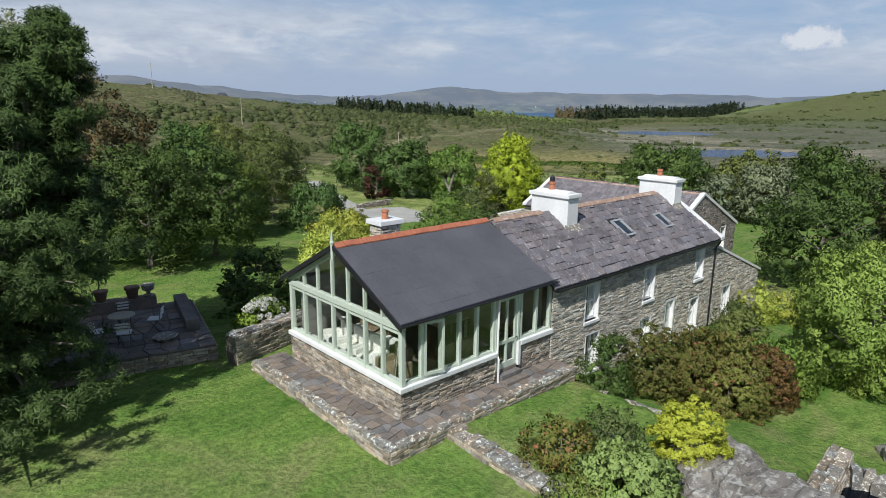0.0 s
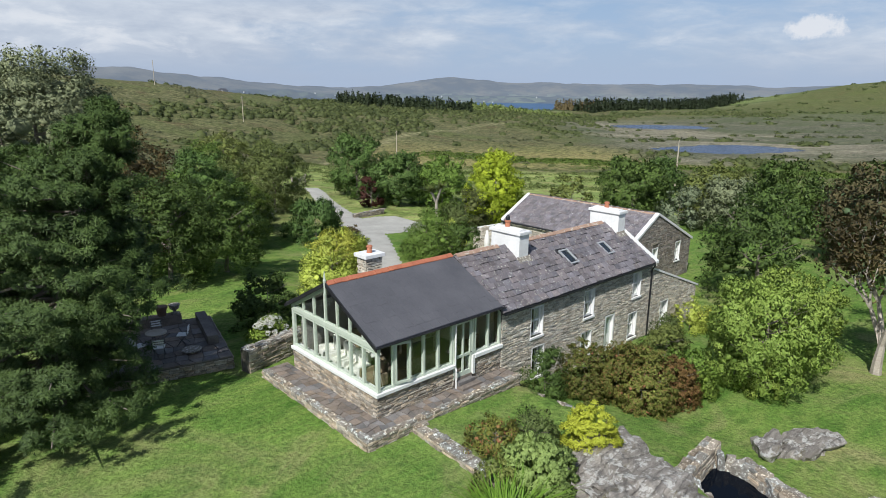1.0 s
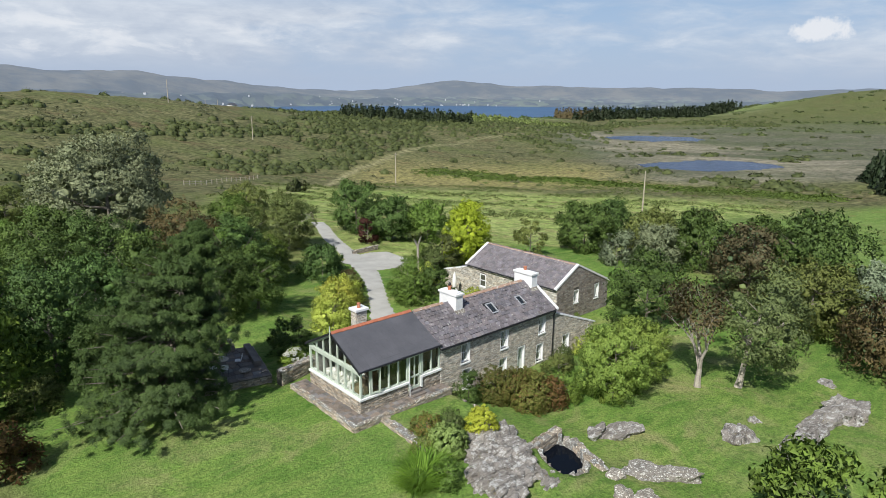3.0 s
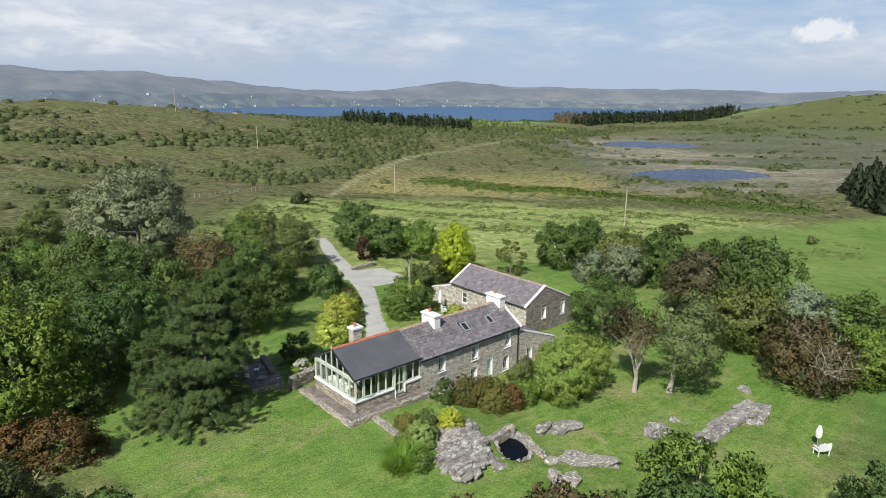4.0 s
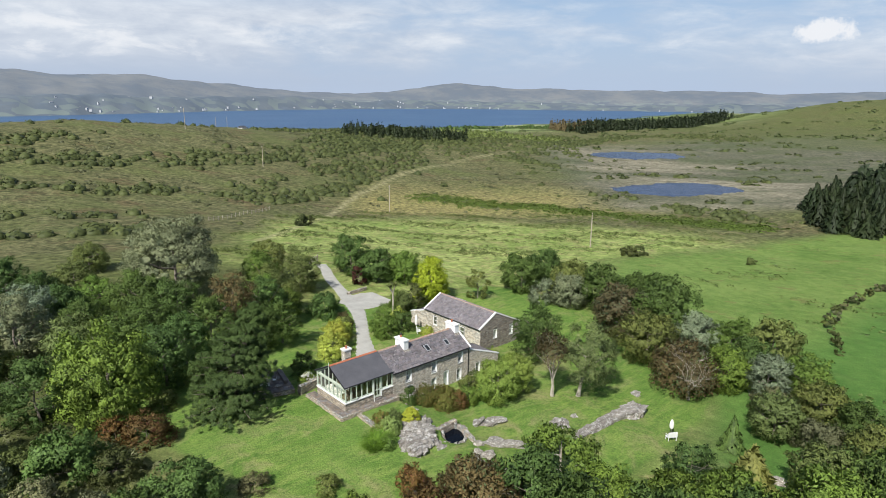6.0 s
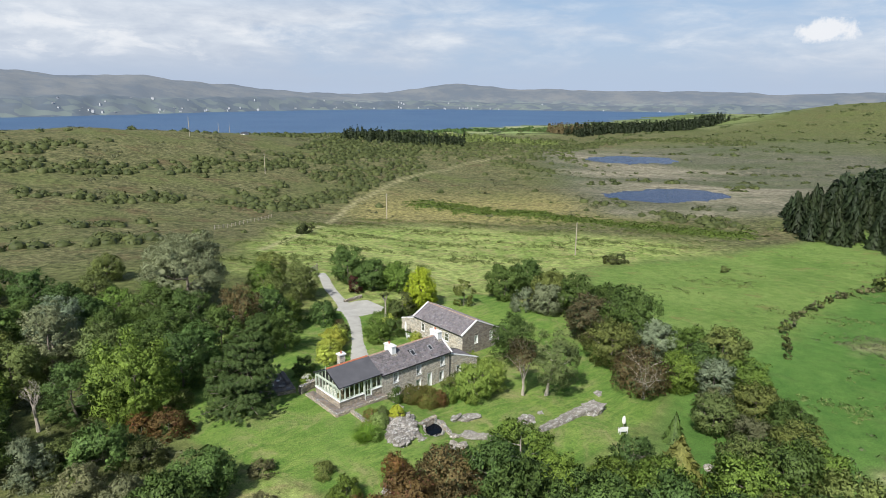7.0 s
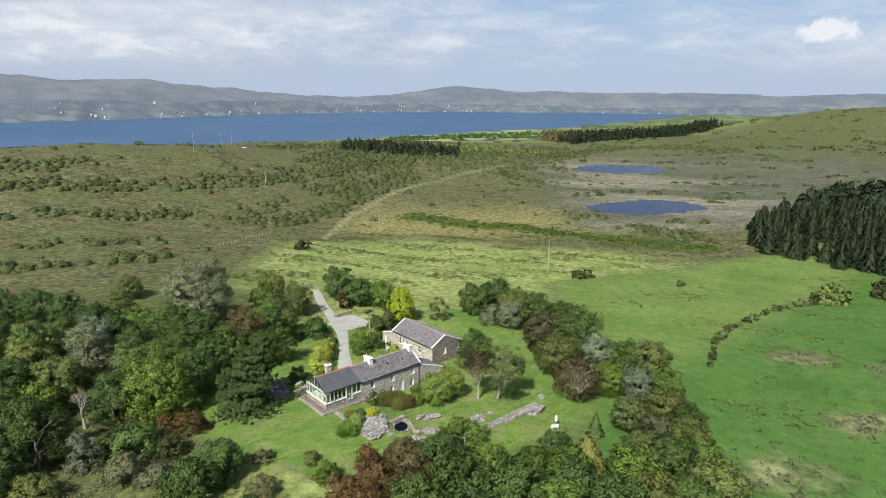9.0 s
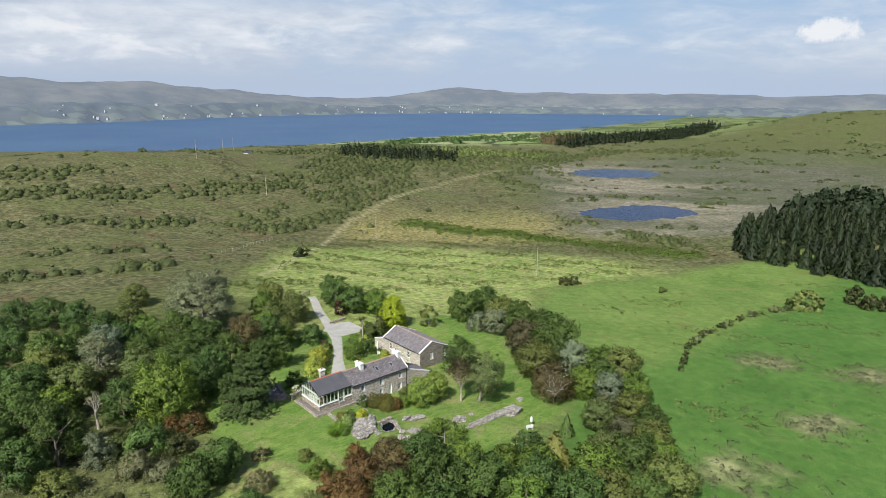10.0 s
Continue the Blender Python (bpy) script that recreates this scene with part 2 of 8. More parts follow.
def build_glass(t):
    gloss = node(t, "ShaderNodeBsdfGlossy", {"Color": (1, 1, 1, 1), "Roughness": 0.02}).outputs[0]
    clear = node(t, "ShaderNodeBsdfTransparent", {0: (0.93, 0.96, 0.94, 1)}).outputs[0]
    edge_on = node(t, "ShaderNodeLayerWeight", {0: 0.5}).outputs["Facing"]
    shine = maths(t, "ADD", maths(t, "MULTIPLY", maths(t, "POWER", edge_on, 4.0), 0.7), 0.05)
    return node(t, "ShaderNodeMixShader", {0: shine, 1: clear, 2: gloss}).outputs[0]


glass = material("window glass", build_glass)


def build_water(t):
    p = world_space(t)
    h = noise_tex(t, 0.35, 6, 0.7, p)
    return principled(t, (0.007, 0.018, 0.060), 0.2, h, 0.5, 0.3, IOR=1.33, Specular_IOR_Level=0.2)


def build_sea(t):
    p = world_space(t)
    h = noise_tex(t, 0.05, 8, 0.7, p)
    c = mix(t, ramp(t, noise_tex(t, 0.004, 4, 0.6, p), (0.35, 0.0), (0.7, 1.0)), (0.045, 0.095, 0.185), (0.065, 0.125, 0.215))
    return principled(t, c, 0.45, h, 0.6, 2.0, IOR=1.33)


def build_dark_water(t):
    return principled(t, (0.004, 0.006, 0.010), 0.08, noise_tex(t, 2.0, 3, 0.5, world_space(t)), 0.1, 0.05, IOR=1.33, Specular_IOR_Level=0.15)


water = material("still water", build_water)
dark_water = material("dark pool water", build_dark_water)
sea_water = material("sea water", build_sea)

leaf_green = foliage("green leaves", (0.048, 0.090, 0.023), (0.276, 0.434, 0.116))
leaf_deep = foliage("deep green leaves", (0.026, 0.056, 0.022), (0.172, 0.290, 0.106))
leaf_olive = foliage("olive leaves", (0.056, 0.085, 0.033), (0.285, 0.365, 0.160))
leaf_silver = foliage("silver willow leaves", (0.074, 0.113, 0.094), (0.380, 0.460, 0.405))
leaf_grey = foliage("grey-green leaves", (0.042, 0.065, 0.032), (0.224, 0.287, 0.149))
leaf_copper = foliage("copper leaves", (0.062, 0.055, 0.036), (0.225, 0.185, 0.120), (0.13, 0.18, 0.08))
leaf_rust = foliage("russet leaves", (0.095, 0.070, 0.034), (0.290, 0.190, 0.095), (0.30, 0.13, 0.07))
leaf_escallonia = foliage("escallonia leaves", (0.090, 0.118, 0.038), (0.310, 0.345, 0.115), (0.36, 0.17, 0.085))
leaf_lime = foliage("lime leaves", (0.17, 0.30, 0.075), (0.48, 0.66, 0.22))
leaf_cypress = foliage("lime cypress sprays", (0.22, 0.33, 0.030), (0.66, 0.82, 0.10))
leaf_yellow = foliage("yellow leaves", (0.42, 0.53, 0.07), (0.78, 0.92, 0.20))
leaf_gold = foliage("golden privet leaves", (0.27, 0.36, 0.07), (0.72, 0.80, 0.23))
leaf_sage = foliage("sage shrub leaves", (0.20, 0.31, 0.13), (0.40, 0.54, 0.25))
leaf_pine = foliage("pine needles", (0.020, 0.044, 0.020), (0.115, 0.190, 0.075))
leaf_spruce = foliage("spruce needles", (0.011, 0.021, 0.013), (0.048, 0.074, 0.040))
leaf_purple = foliage("purple leaves", (0.043, 0.018, 0.025), (0.102, 0.046, 0.048))
leaf_heath = foliage("dry heath", (0.110, 0.122, 0.090), (0.255, 0.275, 0.200))
leaf_scrub = foliage("gorse scrub", (0.040, 0.058, 0.030), (0.155, 0.188, 0.090))
leaf_goldfir = foliage("golden fir sprays", (0.10, 0.125, 0.05), (0.30, 0.335, 0.15))
leaf_larch = foliage("brown larch", (0.090, 0.075, 0.045), (0.230, 0.180, 0.115))
leaf_fern = foliage("bracken fronds", (0.050, 0.090, 0.024), (0.150, 0.215, 0.060))
blade_green = foliage("strap leaves", (0.087, 0.200, 0.027), (0.246, 0.446, 0.082))
bloom_white = foliage("white blooms", (0.56, 0.62, 0.90), (0.76, 0.84, 1.22))

# ---- building helpers ----


def empty(name, x=0.0, y=0.0, z=0.0, turn=0.0):
    ob = new(name)
    ob.matrix_world = pose(x, y, z, 0, 0, turn)
    return ob


def part(name, bm, mat, parent=None, label=""):
    """Links a bmesh as one mesh object, under a thing where one is given; its verts are in the thing's space."""
    me = bpy.data.meshes.new(name)
    bm.to_mesh(me)
    bm.free()
    me.materials.append(mat)
    ob = new(name, me)
    if parent is not None:
        ob.parent = parent
    return tagged(ob, label)


def raw(name, verts, faces, mat, parent=None, label="", smooth=False):
    me = bpy.data.meshes.new(name)
    me.from_pydata([tuple(v) for v in verts], [], [tuple(f) for f in faces])
    me.materials.append(mat)
    if smooth:
        me.shade_smooth()
    ob = new(name, me)
    if parent is not None:
        ob.parent = parent
    return tagged(ob, label)


def shared(name, me, parent, m):
    ob = new(name, me)
    ob.parent = parent
    ob.matrix_basis = m
    return ob


def box(bm, x0, x1, y0, y1, z0, z1, bevel=0.0):
    r = bmesh.ops.create_cube(bm, size=1.0, matrix=Matrix.Translation(((x0 + x1) / 2, (y0 + y1) / 2, (z0 + z1) / 2)) @ Matrix.Diagonal((x1 - x0, y1 - y0, z1 - z0, 1)))
    if bevel:
        edges = list({e for v in r["verts"] for e in v.link_edges})
        bmesh.ops.bevel(bm, geom=edges, offset=bevel, segments=2, affect="EDGES", profile=0.7)
    return bm


def prism(bm, outline, axis, a, b):
    """An outline of 2D points drawn out along an axis from a to b (x: outline is y,z; y: x,z; z: x,y)."""
    def place(p, k):
        return {"x": (k, p[0], p[1]), "y": (p[0], k, p[1]), "z": (p[0], p[1], k)}[axis]
    lo = [bm.verts.new(place(p, a)) for p in outline]
    hi = [bm.verts.new(place(p, b)) for p in outline]
    n = len(outline)
    bm.faces.new(lo)
    bm.faces.new(hi[::-1])
    for i in range(n):
        bm.faces.new((lo[i], lo[(i + 1) % n], hi[(i + 1) % n], hi[i]))
    bmesh.ops.recalc_face_normals(bm, faces=bm.faces[:])
    return bm


def tube(bm, points, radii, sides=8):
    """A tapered round limb along points."""
    rings = []
    pts = [Vector(p) for p in points]
    for i, p in enumerate(pts):
        d = (pts[min(i + 1, len(pts) - 1)] - pts[max(i - 1, 0)]).normalized()
        a = d.orthogonal().normalized()
        b = d.cross(a)
        r = radii[i] if isinstance(radii, (list, tuple)) else radii
        rings.append([bm.verts.new(p + r * (math.cos(k * math.tau / sides) * a + math.sin(k * math.tau / sides) * b)) for k in range(sides)])
    for lo, hi in zip(rings, rings[1:]):
        off = min(range(sides), key=lambda s: (lo[0].co - hi[s].co).length)
        for k in range(sides):
            bm.faces.new((lo[k], lo[(k + 1) % sides], hi[(k + 1 + off) % sides], hi[(k + off) % sides]))
    bm.faces.new(rings[0][::-1])
    bm.faces.new(rings[-1])
    return bm


def smoothstep(a, b, x):
    t = np.clip((x - a) / (b - a), 0, 1)
    return t * t * (3 - 2 * t)


# ---- ground ----
# u runs ahead from the house towards the bay, v to its right
FWD, SIDE = (0.659, 0.752), (0.752, -0.659)
SEA = -45.0
HILLS = [  # u, v, radius, height
    (0, 0, 60, -0.4), (60, -60, 70, 5.5), (60, 60, 60, 0.6), (130, 0, 60, -1.5), (0, 80, 70, 0.9),
    (180, -110, 70, -5.1), (265, -150, 90, 15.9), (212, -210, 80, 10.2), (130, 110, 80, -3.4), (240, 90, 80, 1.3),
    (250, 170, 90, -2.4), (365, -119, 90, 0.9), (190, -30, 60, -5.2), (463, -40, 110, 8.8), (420, 170, 130, -9.1),
    (340, 230, 110, 0.5), (489, 20, 80, 1.4), (590, 353, 170, 4.0), (870, 680, 160, 43.5), (700, 430, 150, -6.8),
    (640, 240, 110, 3.9), (170, 240, 42, 9.0), (300, 10, 70, -5.1), (-60, -20, 80, 2.4), (580, 130, 100, -3.5)]
PONDS = [(239, 126, 21, 33, 0.25), (417, 161, 30, 38, 0.1)]  # u, v, half length ahead, half length across, skew
POND_LEVEL = -11.0


def uv_of(x, y):
    return FWD[0] * x + FWD[1] * y, SIDE[0] * x + SIDE[1] * y


def xy_of(u, v):
    return FWD[0] * u + SIDE[0] * v, FWD[1] * u + SIDE[1] * v


def wave(x, y, s, seed=0.0):
    """Cheap smooth ripple between -1 and 1 of size s."""
    a, b = x / s + seed, y / s - 1.7 * seed
    return (np.sin(a * 1.3 + 1.9 * np.sin(b * 0.7 + seed)) + np.sin(b * 1.7 + 1.6 * np.sin(a * 0.9 - seed)) + np.sin((a + b) * 2.3 + seed)) / 3


def pond_field(u, v):
    """Below 1 inside the nearest pond."""
    d = None
    for a, b, ru, rv, skew in PONDS:
        s = v - b
        k = np.hypot((u - a - skew * s) / ru, s / rv) + 0.14 * wave(u, v, 11, 2.0) + 0.08 * wave(u, v, 4, 1.0)
        d = k if d is None else np.minimum(d, k)
    return d


COAST = ((-900, -257, -235, -198, -93, 53, 236, 468, 858, 1389, 4000), (900, 1098, 1203, 1349, 1511, 1656, 1903, 2179, 2834, 3839, 4600))


def coast(v):
    return np.interp(v, *COAST) + 25 * wave(v, v * 0.3, 60, 0.4)


def height(x, y):
    u, v = uv_of(x, y)
    far = -5 + sum(h * np.exp(-((u - a) ** 2 + (v - b) ** 2) / (2 * r * r)) for a, b, r, h in HILLS)
    away = smoothstep(60, 160, np.hypot(x - 10, y - 4))
    far = far + away * (0.7 * wave(u, v, 26, 0.3) + 0.35 * wave(u, v, 9, 1.3)) + smoothstep(150, 420, u) * 1.4 * wave(u, v, 60, 2.2)
    far = far - 42 * smoothstep(450, coast(v), u) - 12 * smoothstep(coast(v) - 30, coast(v) + 40, u)
    k = pond_field(u, v)
    near_pond = 1 - smoothstep(1.0, 1.9, k)
    far = far * (1 - near_pond) + near_pond * (POND_LEVEL + 0.35 + np.clip(k - 1, -1, 1) * 0.6)
    far = np.where(k < 1.0, POND_LEVEL - 1.2 * (1 - k) - 0.1, far)
    garden = -0.35 - 1.2 * smoothstep(3, 12, x) - 0.8 * smoothstep(16, 30, x) + 0.04 * wave(x, y, 2.6, 0.7)
    pocket = smoothstep(0.85, 1.05, x) * (1 - smoothstep(6.2, 6.6, x)) * smoothstep(-5.3, -4.5, y) * (1 - smoothstep(-0.9, -0.7, y))
    garden = garden * (1 - pocket) + pocket * (-0.10 - 0.05 * x)
    a, b = x - 6.45, y + 9.35
    pit = np.hypot((0.755 * a - 0.656 * b) / 1.15, (0.656 * a + 0.755 * b) / 1.85)
    garden = garden - 1.3 * (1 - smoothstep(0.8, 1.2, pit))
    w = 1 - smoothstep(28, 60, np.hypot(x - 10, y - 4))
    return far * (1 - w) + garden * w


def ground_at(x, y):
    return float(height(np.float64(x), np.float64(y)))


TRACK = [(86, -33), (140, -28), (204, -24), (265, -7), (326, 20), (412, 74)]


def along(points, x, y):
    """Distance from x, y to a line of points."""
    d = None
    for (ax, ay), (bx, by) in zip(points, points[1:]):
        t = np.clip(((x - ax) * (bx - ax) + (y - ay) * (by - ay)) / ((bx - ax) ** 2 + (by - ay) ** 2), 0, 1)
        k = np.hypot(x - ax - t * (bx - ax), y - ay - t * (by - ay))
        d = k if d is None else np.minimum(d, k)
    return d


BANK = [(58, -30), (63, -27), (79, -20.5), (92, -18.2), (116, -18.8), (134, -23.5), (160, -34)]
FERN = [(205, 6), (190, 28), (180, 49), (168, 66), (150, 92), (142, 112)]
TAN_PATCHES = [(3, 81), (-12, 61), (23, 104), (30, 87)]


def ground_zones(x, y):
    """Weights of lawn, pasture, marsh, rough grass, far fields, track."""
    u, v = uv_of(x, y)
    r = 2.5 * wave(u, v, 9, 0.9)
    lawn = (1 - smoothstep(30, 34, np.hypot((x - 12) / 1.25, y - 4) + r * 0.5))
    lawn = np.maximum(lawn, 1 - smoothstep(10, 12, np.hypot(x - 41, y - 17) + r * 0.4))
    lawn = lawn * smoothstep(-13.5, -12.5, x * 0.93 + y * 0.35 + r * 0.4) * smoothstep(-26, -24, y + r * 0.2 - 0.06 * x)
    pasture = smoothstep(33, 42, v + r - 0.1 * u) * (1 - smoothstep(-6, 6, u - 88 - 0.55 * (v - 56) + r)) * (1 - smoothstep(150, 170, v))
    sheep = smoothstep(52, 66, u + r) * (1 - smoothstep(-10, 14, u - 150 + 0.3 * np.abs(v - 10) + 1.5 * r)) * smoothstep(-44, -30, v + r) * (1 - smoothstep(75, 110, v))
    marsh = smoothstep(60, 95, v + r - 0.05 * (u - 250)) * smoothstep(168, 200, u + 0.1 * v + r) * (1 - smoothstep(455, 540, u + r - 0.25 * (v - 130))) * (1 - smoothstep(280, 420, v - 0.3 * (u - 250)))
    fields = smoothstep(640, 760, u - 0.5 * np.maximum(v - 150, 0)) * smoothstep(20, 120, coast(v) - u)
    rough = (1 - smoothstep(62, 95, np.hypot(x, y - 5) + 2 * r)) * 0.85 * smoothstep(-26, -4, v + r)
    sheep = np.maximum(sheep, rough)
    track = 1 - smoothstep(0.4, 1.6, along(TRACK, u, v))
    patches = np.clip(sum(np.exp(-(((u - a) / 5) ** 2 + ((v - b) / 7) ** 2)) for a, b in TAN_PATCHES) * 1.3 + 0.5 * wave(u, v, 2.5, 0.6) - 0.3, 0, 1)
    pasture = pasture * (1 - 0.8 * patches)
    track = np.maximum(track, patches)
    track = np.maximum(track, 0.8 * np.exp(-((along(BANK, x, y) + 0.8 * wave(x, y, 3, 0.5)) / 1.7) ** 2))
    gold = np.exp(-((u - 185 - 0.1 * v) / 38) ** 2) * smoothstep(-34, -12, v + r) * (1 - smoothstep(80, 115, v)) * smoothstep(150, 168, u + r)
    reed = marsh * np.clip(0.55 + 0.8 * wave(u * 1.4, v * 0.5, 26, 0.8) - 0.0016 * (v - 150) ** 2 / 12, 0, 1)
    fern = np.exp(-((along(FERN, u, v) + 2 * wave(u, v, 8, 0.4)) / 7) ** 2)
    fern = np.maximum(fern, 0.5 * smoothstep(230, 330, v + 2 * r) * smoothstep(400, 480, u + 2 * r))
    fern = np.maximum(fern, (0.6 + 0.25 * wave(u, v, 5, 0.2)) * (1 - smoothstep(60, 95, np.hypot(x, y - 5) + 2 * r)) * (1 - smoothstep(-26, -4, v + r)) * (1 - lawn))
    return np.stack([lawn, pasture * (1 - lawn), marsh, sheep * (1 - lawn) * (1 - pasture), fields, track, gold, reed, fern], -1)


def build_ground(t):
    p = world_space(t)
    ahead = node(t, "ShaderNodeVectorMath", {0: p, 1: (*FWD, 0)})
    across = node(t, "ShaderNodeVectorMath", {0: p, 1: (*SIDE, 0)})
    ahead.operation = across.operation = "DOT_PRODUCT"
    lay = node(t, "ShaderNodeCombineXYZ", {0: ahead.outputs["Value"], 1: maths(t, "MULTIPLY", across.outputs["Value"], 0.6)}).outputs[0]
    n1, n2, n3 = noise_tex(t, 0.06, 5, 0.6, p), noise_tex(t, 0.45, 5, 0.65, p), noise_tex(t, 6.0, 4, 0.7, p)
    s1, s2, s3 = noise_tex(t, 0.03, 6, 0.65, lay), noise_tex(t, 0.16, 7, 0.7, lay), noise_tex(t, 0.62, 6, 0.72, p)
    a = node(t, "ShaderNodeSeparateColor", {0: node_attribute(t, "zone_a")})
    b = node(t, "ShaderNodeSeparateColor", {0: node_attribute(t, "zone_b")})
    z = node(t, "ShaderNodeSeparateColor", {0: node_attribute(t, "zone_c")})
    blend = maths(t, "ADD", maths(t, "MULTIPLY", n1, 0.5), maths(t, "MULTIPLY", n2, 0.5))
    streak = maths(t, "ADD", maths(t, "MULTIPLY", s2, 0.5), maths(t, "MULTIPLY", s3, 0.5))
    moor = mix(t, ramp(t, streak, (0.38, 0.0), (0.62, 1.0)), (0.058, 0.066, 0.028), (0.180, 0.172, 0.080))
    moor = mix(t, ramp(t, s1, (0.48, 0.0), (0.60, 0.75)), moor, (0.112, 0.130, 0.045))
    moor = mix(t, ramp(t, noise_tex(t, 0.07, 7, 0.7, lay), (0.54, 0.0), (0.64, 0.8)), moor, (0.125, 0.094, 0.050))
    moor = mix(t, ramp(t, noise_tex(t, 0.33, 7, 0.75, lay), (0.55, 0.0), (0.61, 0.85)), moor, (0.045, 0.062, 0.020))
    moor = mix(t, ramp(t, noise_tex(t, 0.55, 5, 0.75, p), (0.68, 0.0), (0.71, 0.7)), moor, (0.36, 0.34, 0.27))
    lawn = mix(t, ramp(t, blend, (0.38, 0.0), (0.60, 1.0)), (0.078, 0.162, 0.026), (0.190, 0.290, 0.060))
    worn = node(t, "ShaderNodeMapping", {0: p, "Rotation": (0, 0, 0.55), "Scale": (0.30, 1.5, 1.0)}).outputs[0]
    lawn = mix(t, maths(t, "MULTIPLY", ramp(t, noise_tex(t, 0.9, 6, 0.7, worn), (0.44, 0.0), (0.64, 1.0)), 0.6), lawn, (0.270, 0.325, 0.090))
    lawn = mix(t, maths(t, "MULTIPLY", ramp(t, noise_tex(t, 0.22, 7, 0.68, p, 0.9), (0.50, 0.0), (0.66, 1.0)), 0.85), lawn, (0.290, 0.275, 0.120))
    lawn = mix(t, ramp(t, noise_tex(t, 1.7, 5, 0.7, p), (0.50, 0.0), (0.66, 0.55)), lawn, (0.050, 0.105, 0.022))
    lawn = mix(t, ramp(t, noise_tex(t, 14.0, 4, 0.7, p), (0.52, 0.0), (0.70, 0.45)), lawn, (0.045, 0.090, 0.016))
    lawn = mix(t, ramp(t, noise_tex(t, 0.075, 4, 0.6, p), (0.44, 0.0), (0.62, 0.35)), lawn, (0.072, 0.165, 0.030))
    pasture = mix(t, ramp(t, blend, (0.36, 0.0), (0.64, 1.0)), (0.090, 0.165, 0.032), (0.185, 0.260, 0.068))
    pasture = mix(t, ramp(t, noise_tex(t, 0.22, 7, 0.72, lay), (0.56, 0.0), (0.64, 0.8)), pasture, (0.175, 0.175, 0.06))
    pasture = mix(t, ramp(t, noise_tex(t, 0.6, 6, 0.75, p), (0.60, 0.0), (0.66, 0.7)), pasture, (0.060, 0.085, 0.022))
    beyond = maths(t, "DIVIDE", maths(t, "SUBTRACT", -18.0, node(t, "ShaderNodeSeparateXYZ", {0: p}).outputs[1]), 7.0, True)
    lush = mix(t, ramp(t, blend, (0.36, 0.0), (0.64, 1.0)), (0.050, 0.128, 0.024), (0.098, 0.200, 0.042))
    pasture = mix(t, maths(t, "MULTIPLY", beyond, 0.8), pasture, lush)
    sheep = mix(t, ramp(t, blend, (0.40, 0.0), (0.60, 1.0)), (0.150, 0.225, 0.048), (0.320, 0.375, 0.120))
    sheep = mix(t, ramp(t, noise_tex(t, 0.3, 7, 0.75, lay), (0.50, 0.0), (0.60, 0.8)), sheep, (0.310, 0.275, 0.125))
    sheep = mix(t, ramp(t, noise_tex(t, 0.9, 6, 0.75, lay), (0.57, 0.0), (0.63, 0.8)), sheep, (0.095, 0.115, 0.038))
    marsh = mix(t, ramp(t, streak, (0.38, 0.0), (0.62, 1.0)), (0.075, 0.082, 0.050), (0.160, 0.154, 0.105))
    marsh = mix(t, ramp(t, s1, (0.46, 0.0), (0.58, 0.8)), marsh, (0.088, 0.104, 0.052))
    marsh = mix(t, maths(t, "MULTIPLY", z.outputs[1], ramp(t, s2, (0.38, 0.3), (0.60, 1.0))), marsh, (0.285, 0.255, 0.185))
    plots = node(t, "ShaderNodeTexVoronoi", {"Vector": node(t, "ShaderNodeCombineXYZ", {0: ahead.outputs["Value"], 1: across.outputs["Value"]}).outputs[0], "Scale": 0.0095, "Randomness": 0.75})
    tint = node(t, "ShaderNodeSeparateColor", {0: plots.outputs["Color"]}).outputs[0]
    fields = ramp(t, tint, (0.0, (0.075, 0.115, 0.035)), (0.35, (0.20, 0.265, 0.095)), (0.62, (0.30, 0.32, 0.16)), (0.85, (0.14, 0.195, 0.075)), (1.0, (0.34, 0.33, 0.20)))
    bounds = node(t, "ShaderNodeTexVoronoi", {"Vector": plots.inputs["Vector"].links[0].from_socket, "Scale": 0.0095, "Randomness": 0.75})
    bounds.feature = "DISTANCE_TO_EDGE"
    fields = mix(t, ramp(t, bounds.outputs["Distance"], (0.035, 1.0), (0.055, 0.0)), fields, (0.045, 0.065, 0.025))
    c = mix(t, maths(t, "MULTIPLY", z.outputs[0], ramp(t, s3, (0.35, 0.25), (0.6, 0.9))), moor, (0.300, 0.262, 0.100))
    c = mix(t, b.outputs[1], c, fields)
    c = mix(t, a.outputs[2], c, marsh)
    c = mix(t, b.outputs[0], c, sheep)
    c = mix(t, maths(t, "MULTIPLY", z.outputs[2], 0.8), c, mix(t, s3, (0.045, 0.068, 0.016), (0.130, 0.155, 0.046)))
    c = mix(t, maths(t, "MULTIPLY", b.outputs[2], 0.65), c, (0.36, 0.33, 0.185))
    c = mix(t, a.outputs[1], c, pasture)
    c = mix(t, a.outputs[0], c, lawn)
    wild = maths(t, "SUBTRACT", 1.0, maths(t, "ADD", a.outputs[0], maths(t, "MULTIPLY", a.outputs[1], 0.75)), True)
    clump = maths(t, "ADD", 1.0, maths(t, "MULTIPLY", ramp(t, s3, (0.36, 0.0), (0.64, 1.0)), maths(t, "MULTIPLY", wild, 0.75)))
    clump = maths(t, "SUBTRACT", clump, maths(t, "MULTIPLY", wild, 0.38))
    fine = maths(t, "MULTIPLY", clump, ramp(t, n3, (0.33, 0.68), (0.67, 1.32)))
    c = mix(t, 1.0, c, node(t, "ShaderNodeCombineColor", {0: fine, 1: fine, 2: fine}).outputs[0], "MULTIPLY")
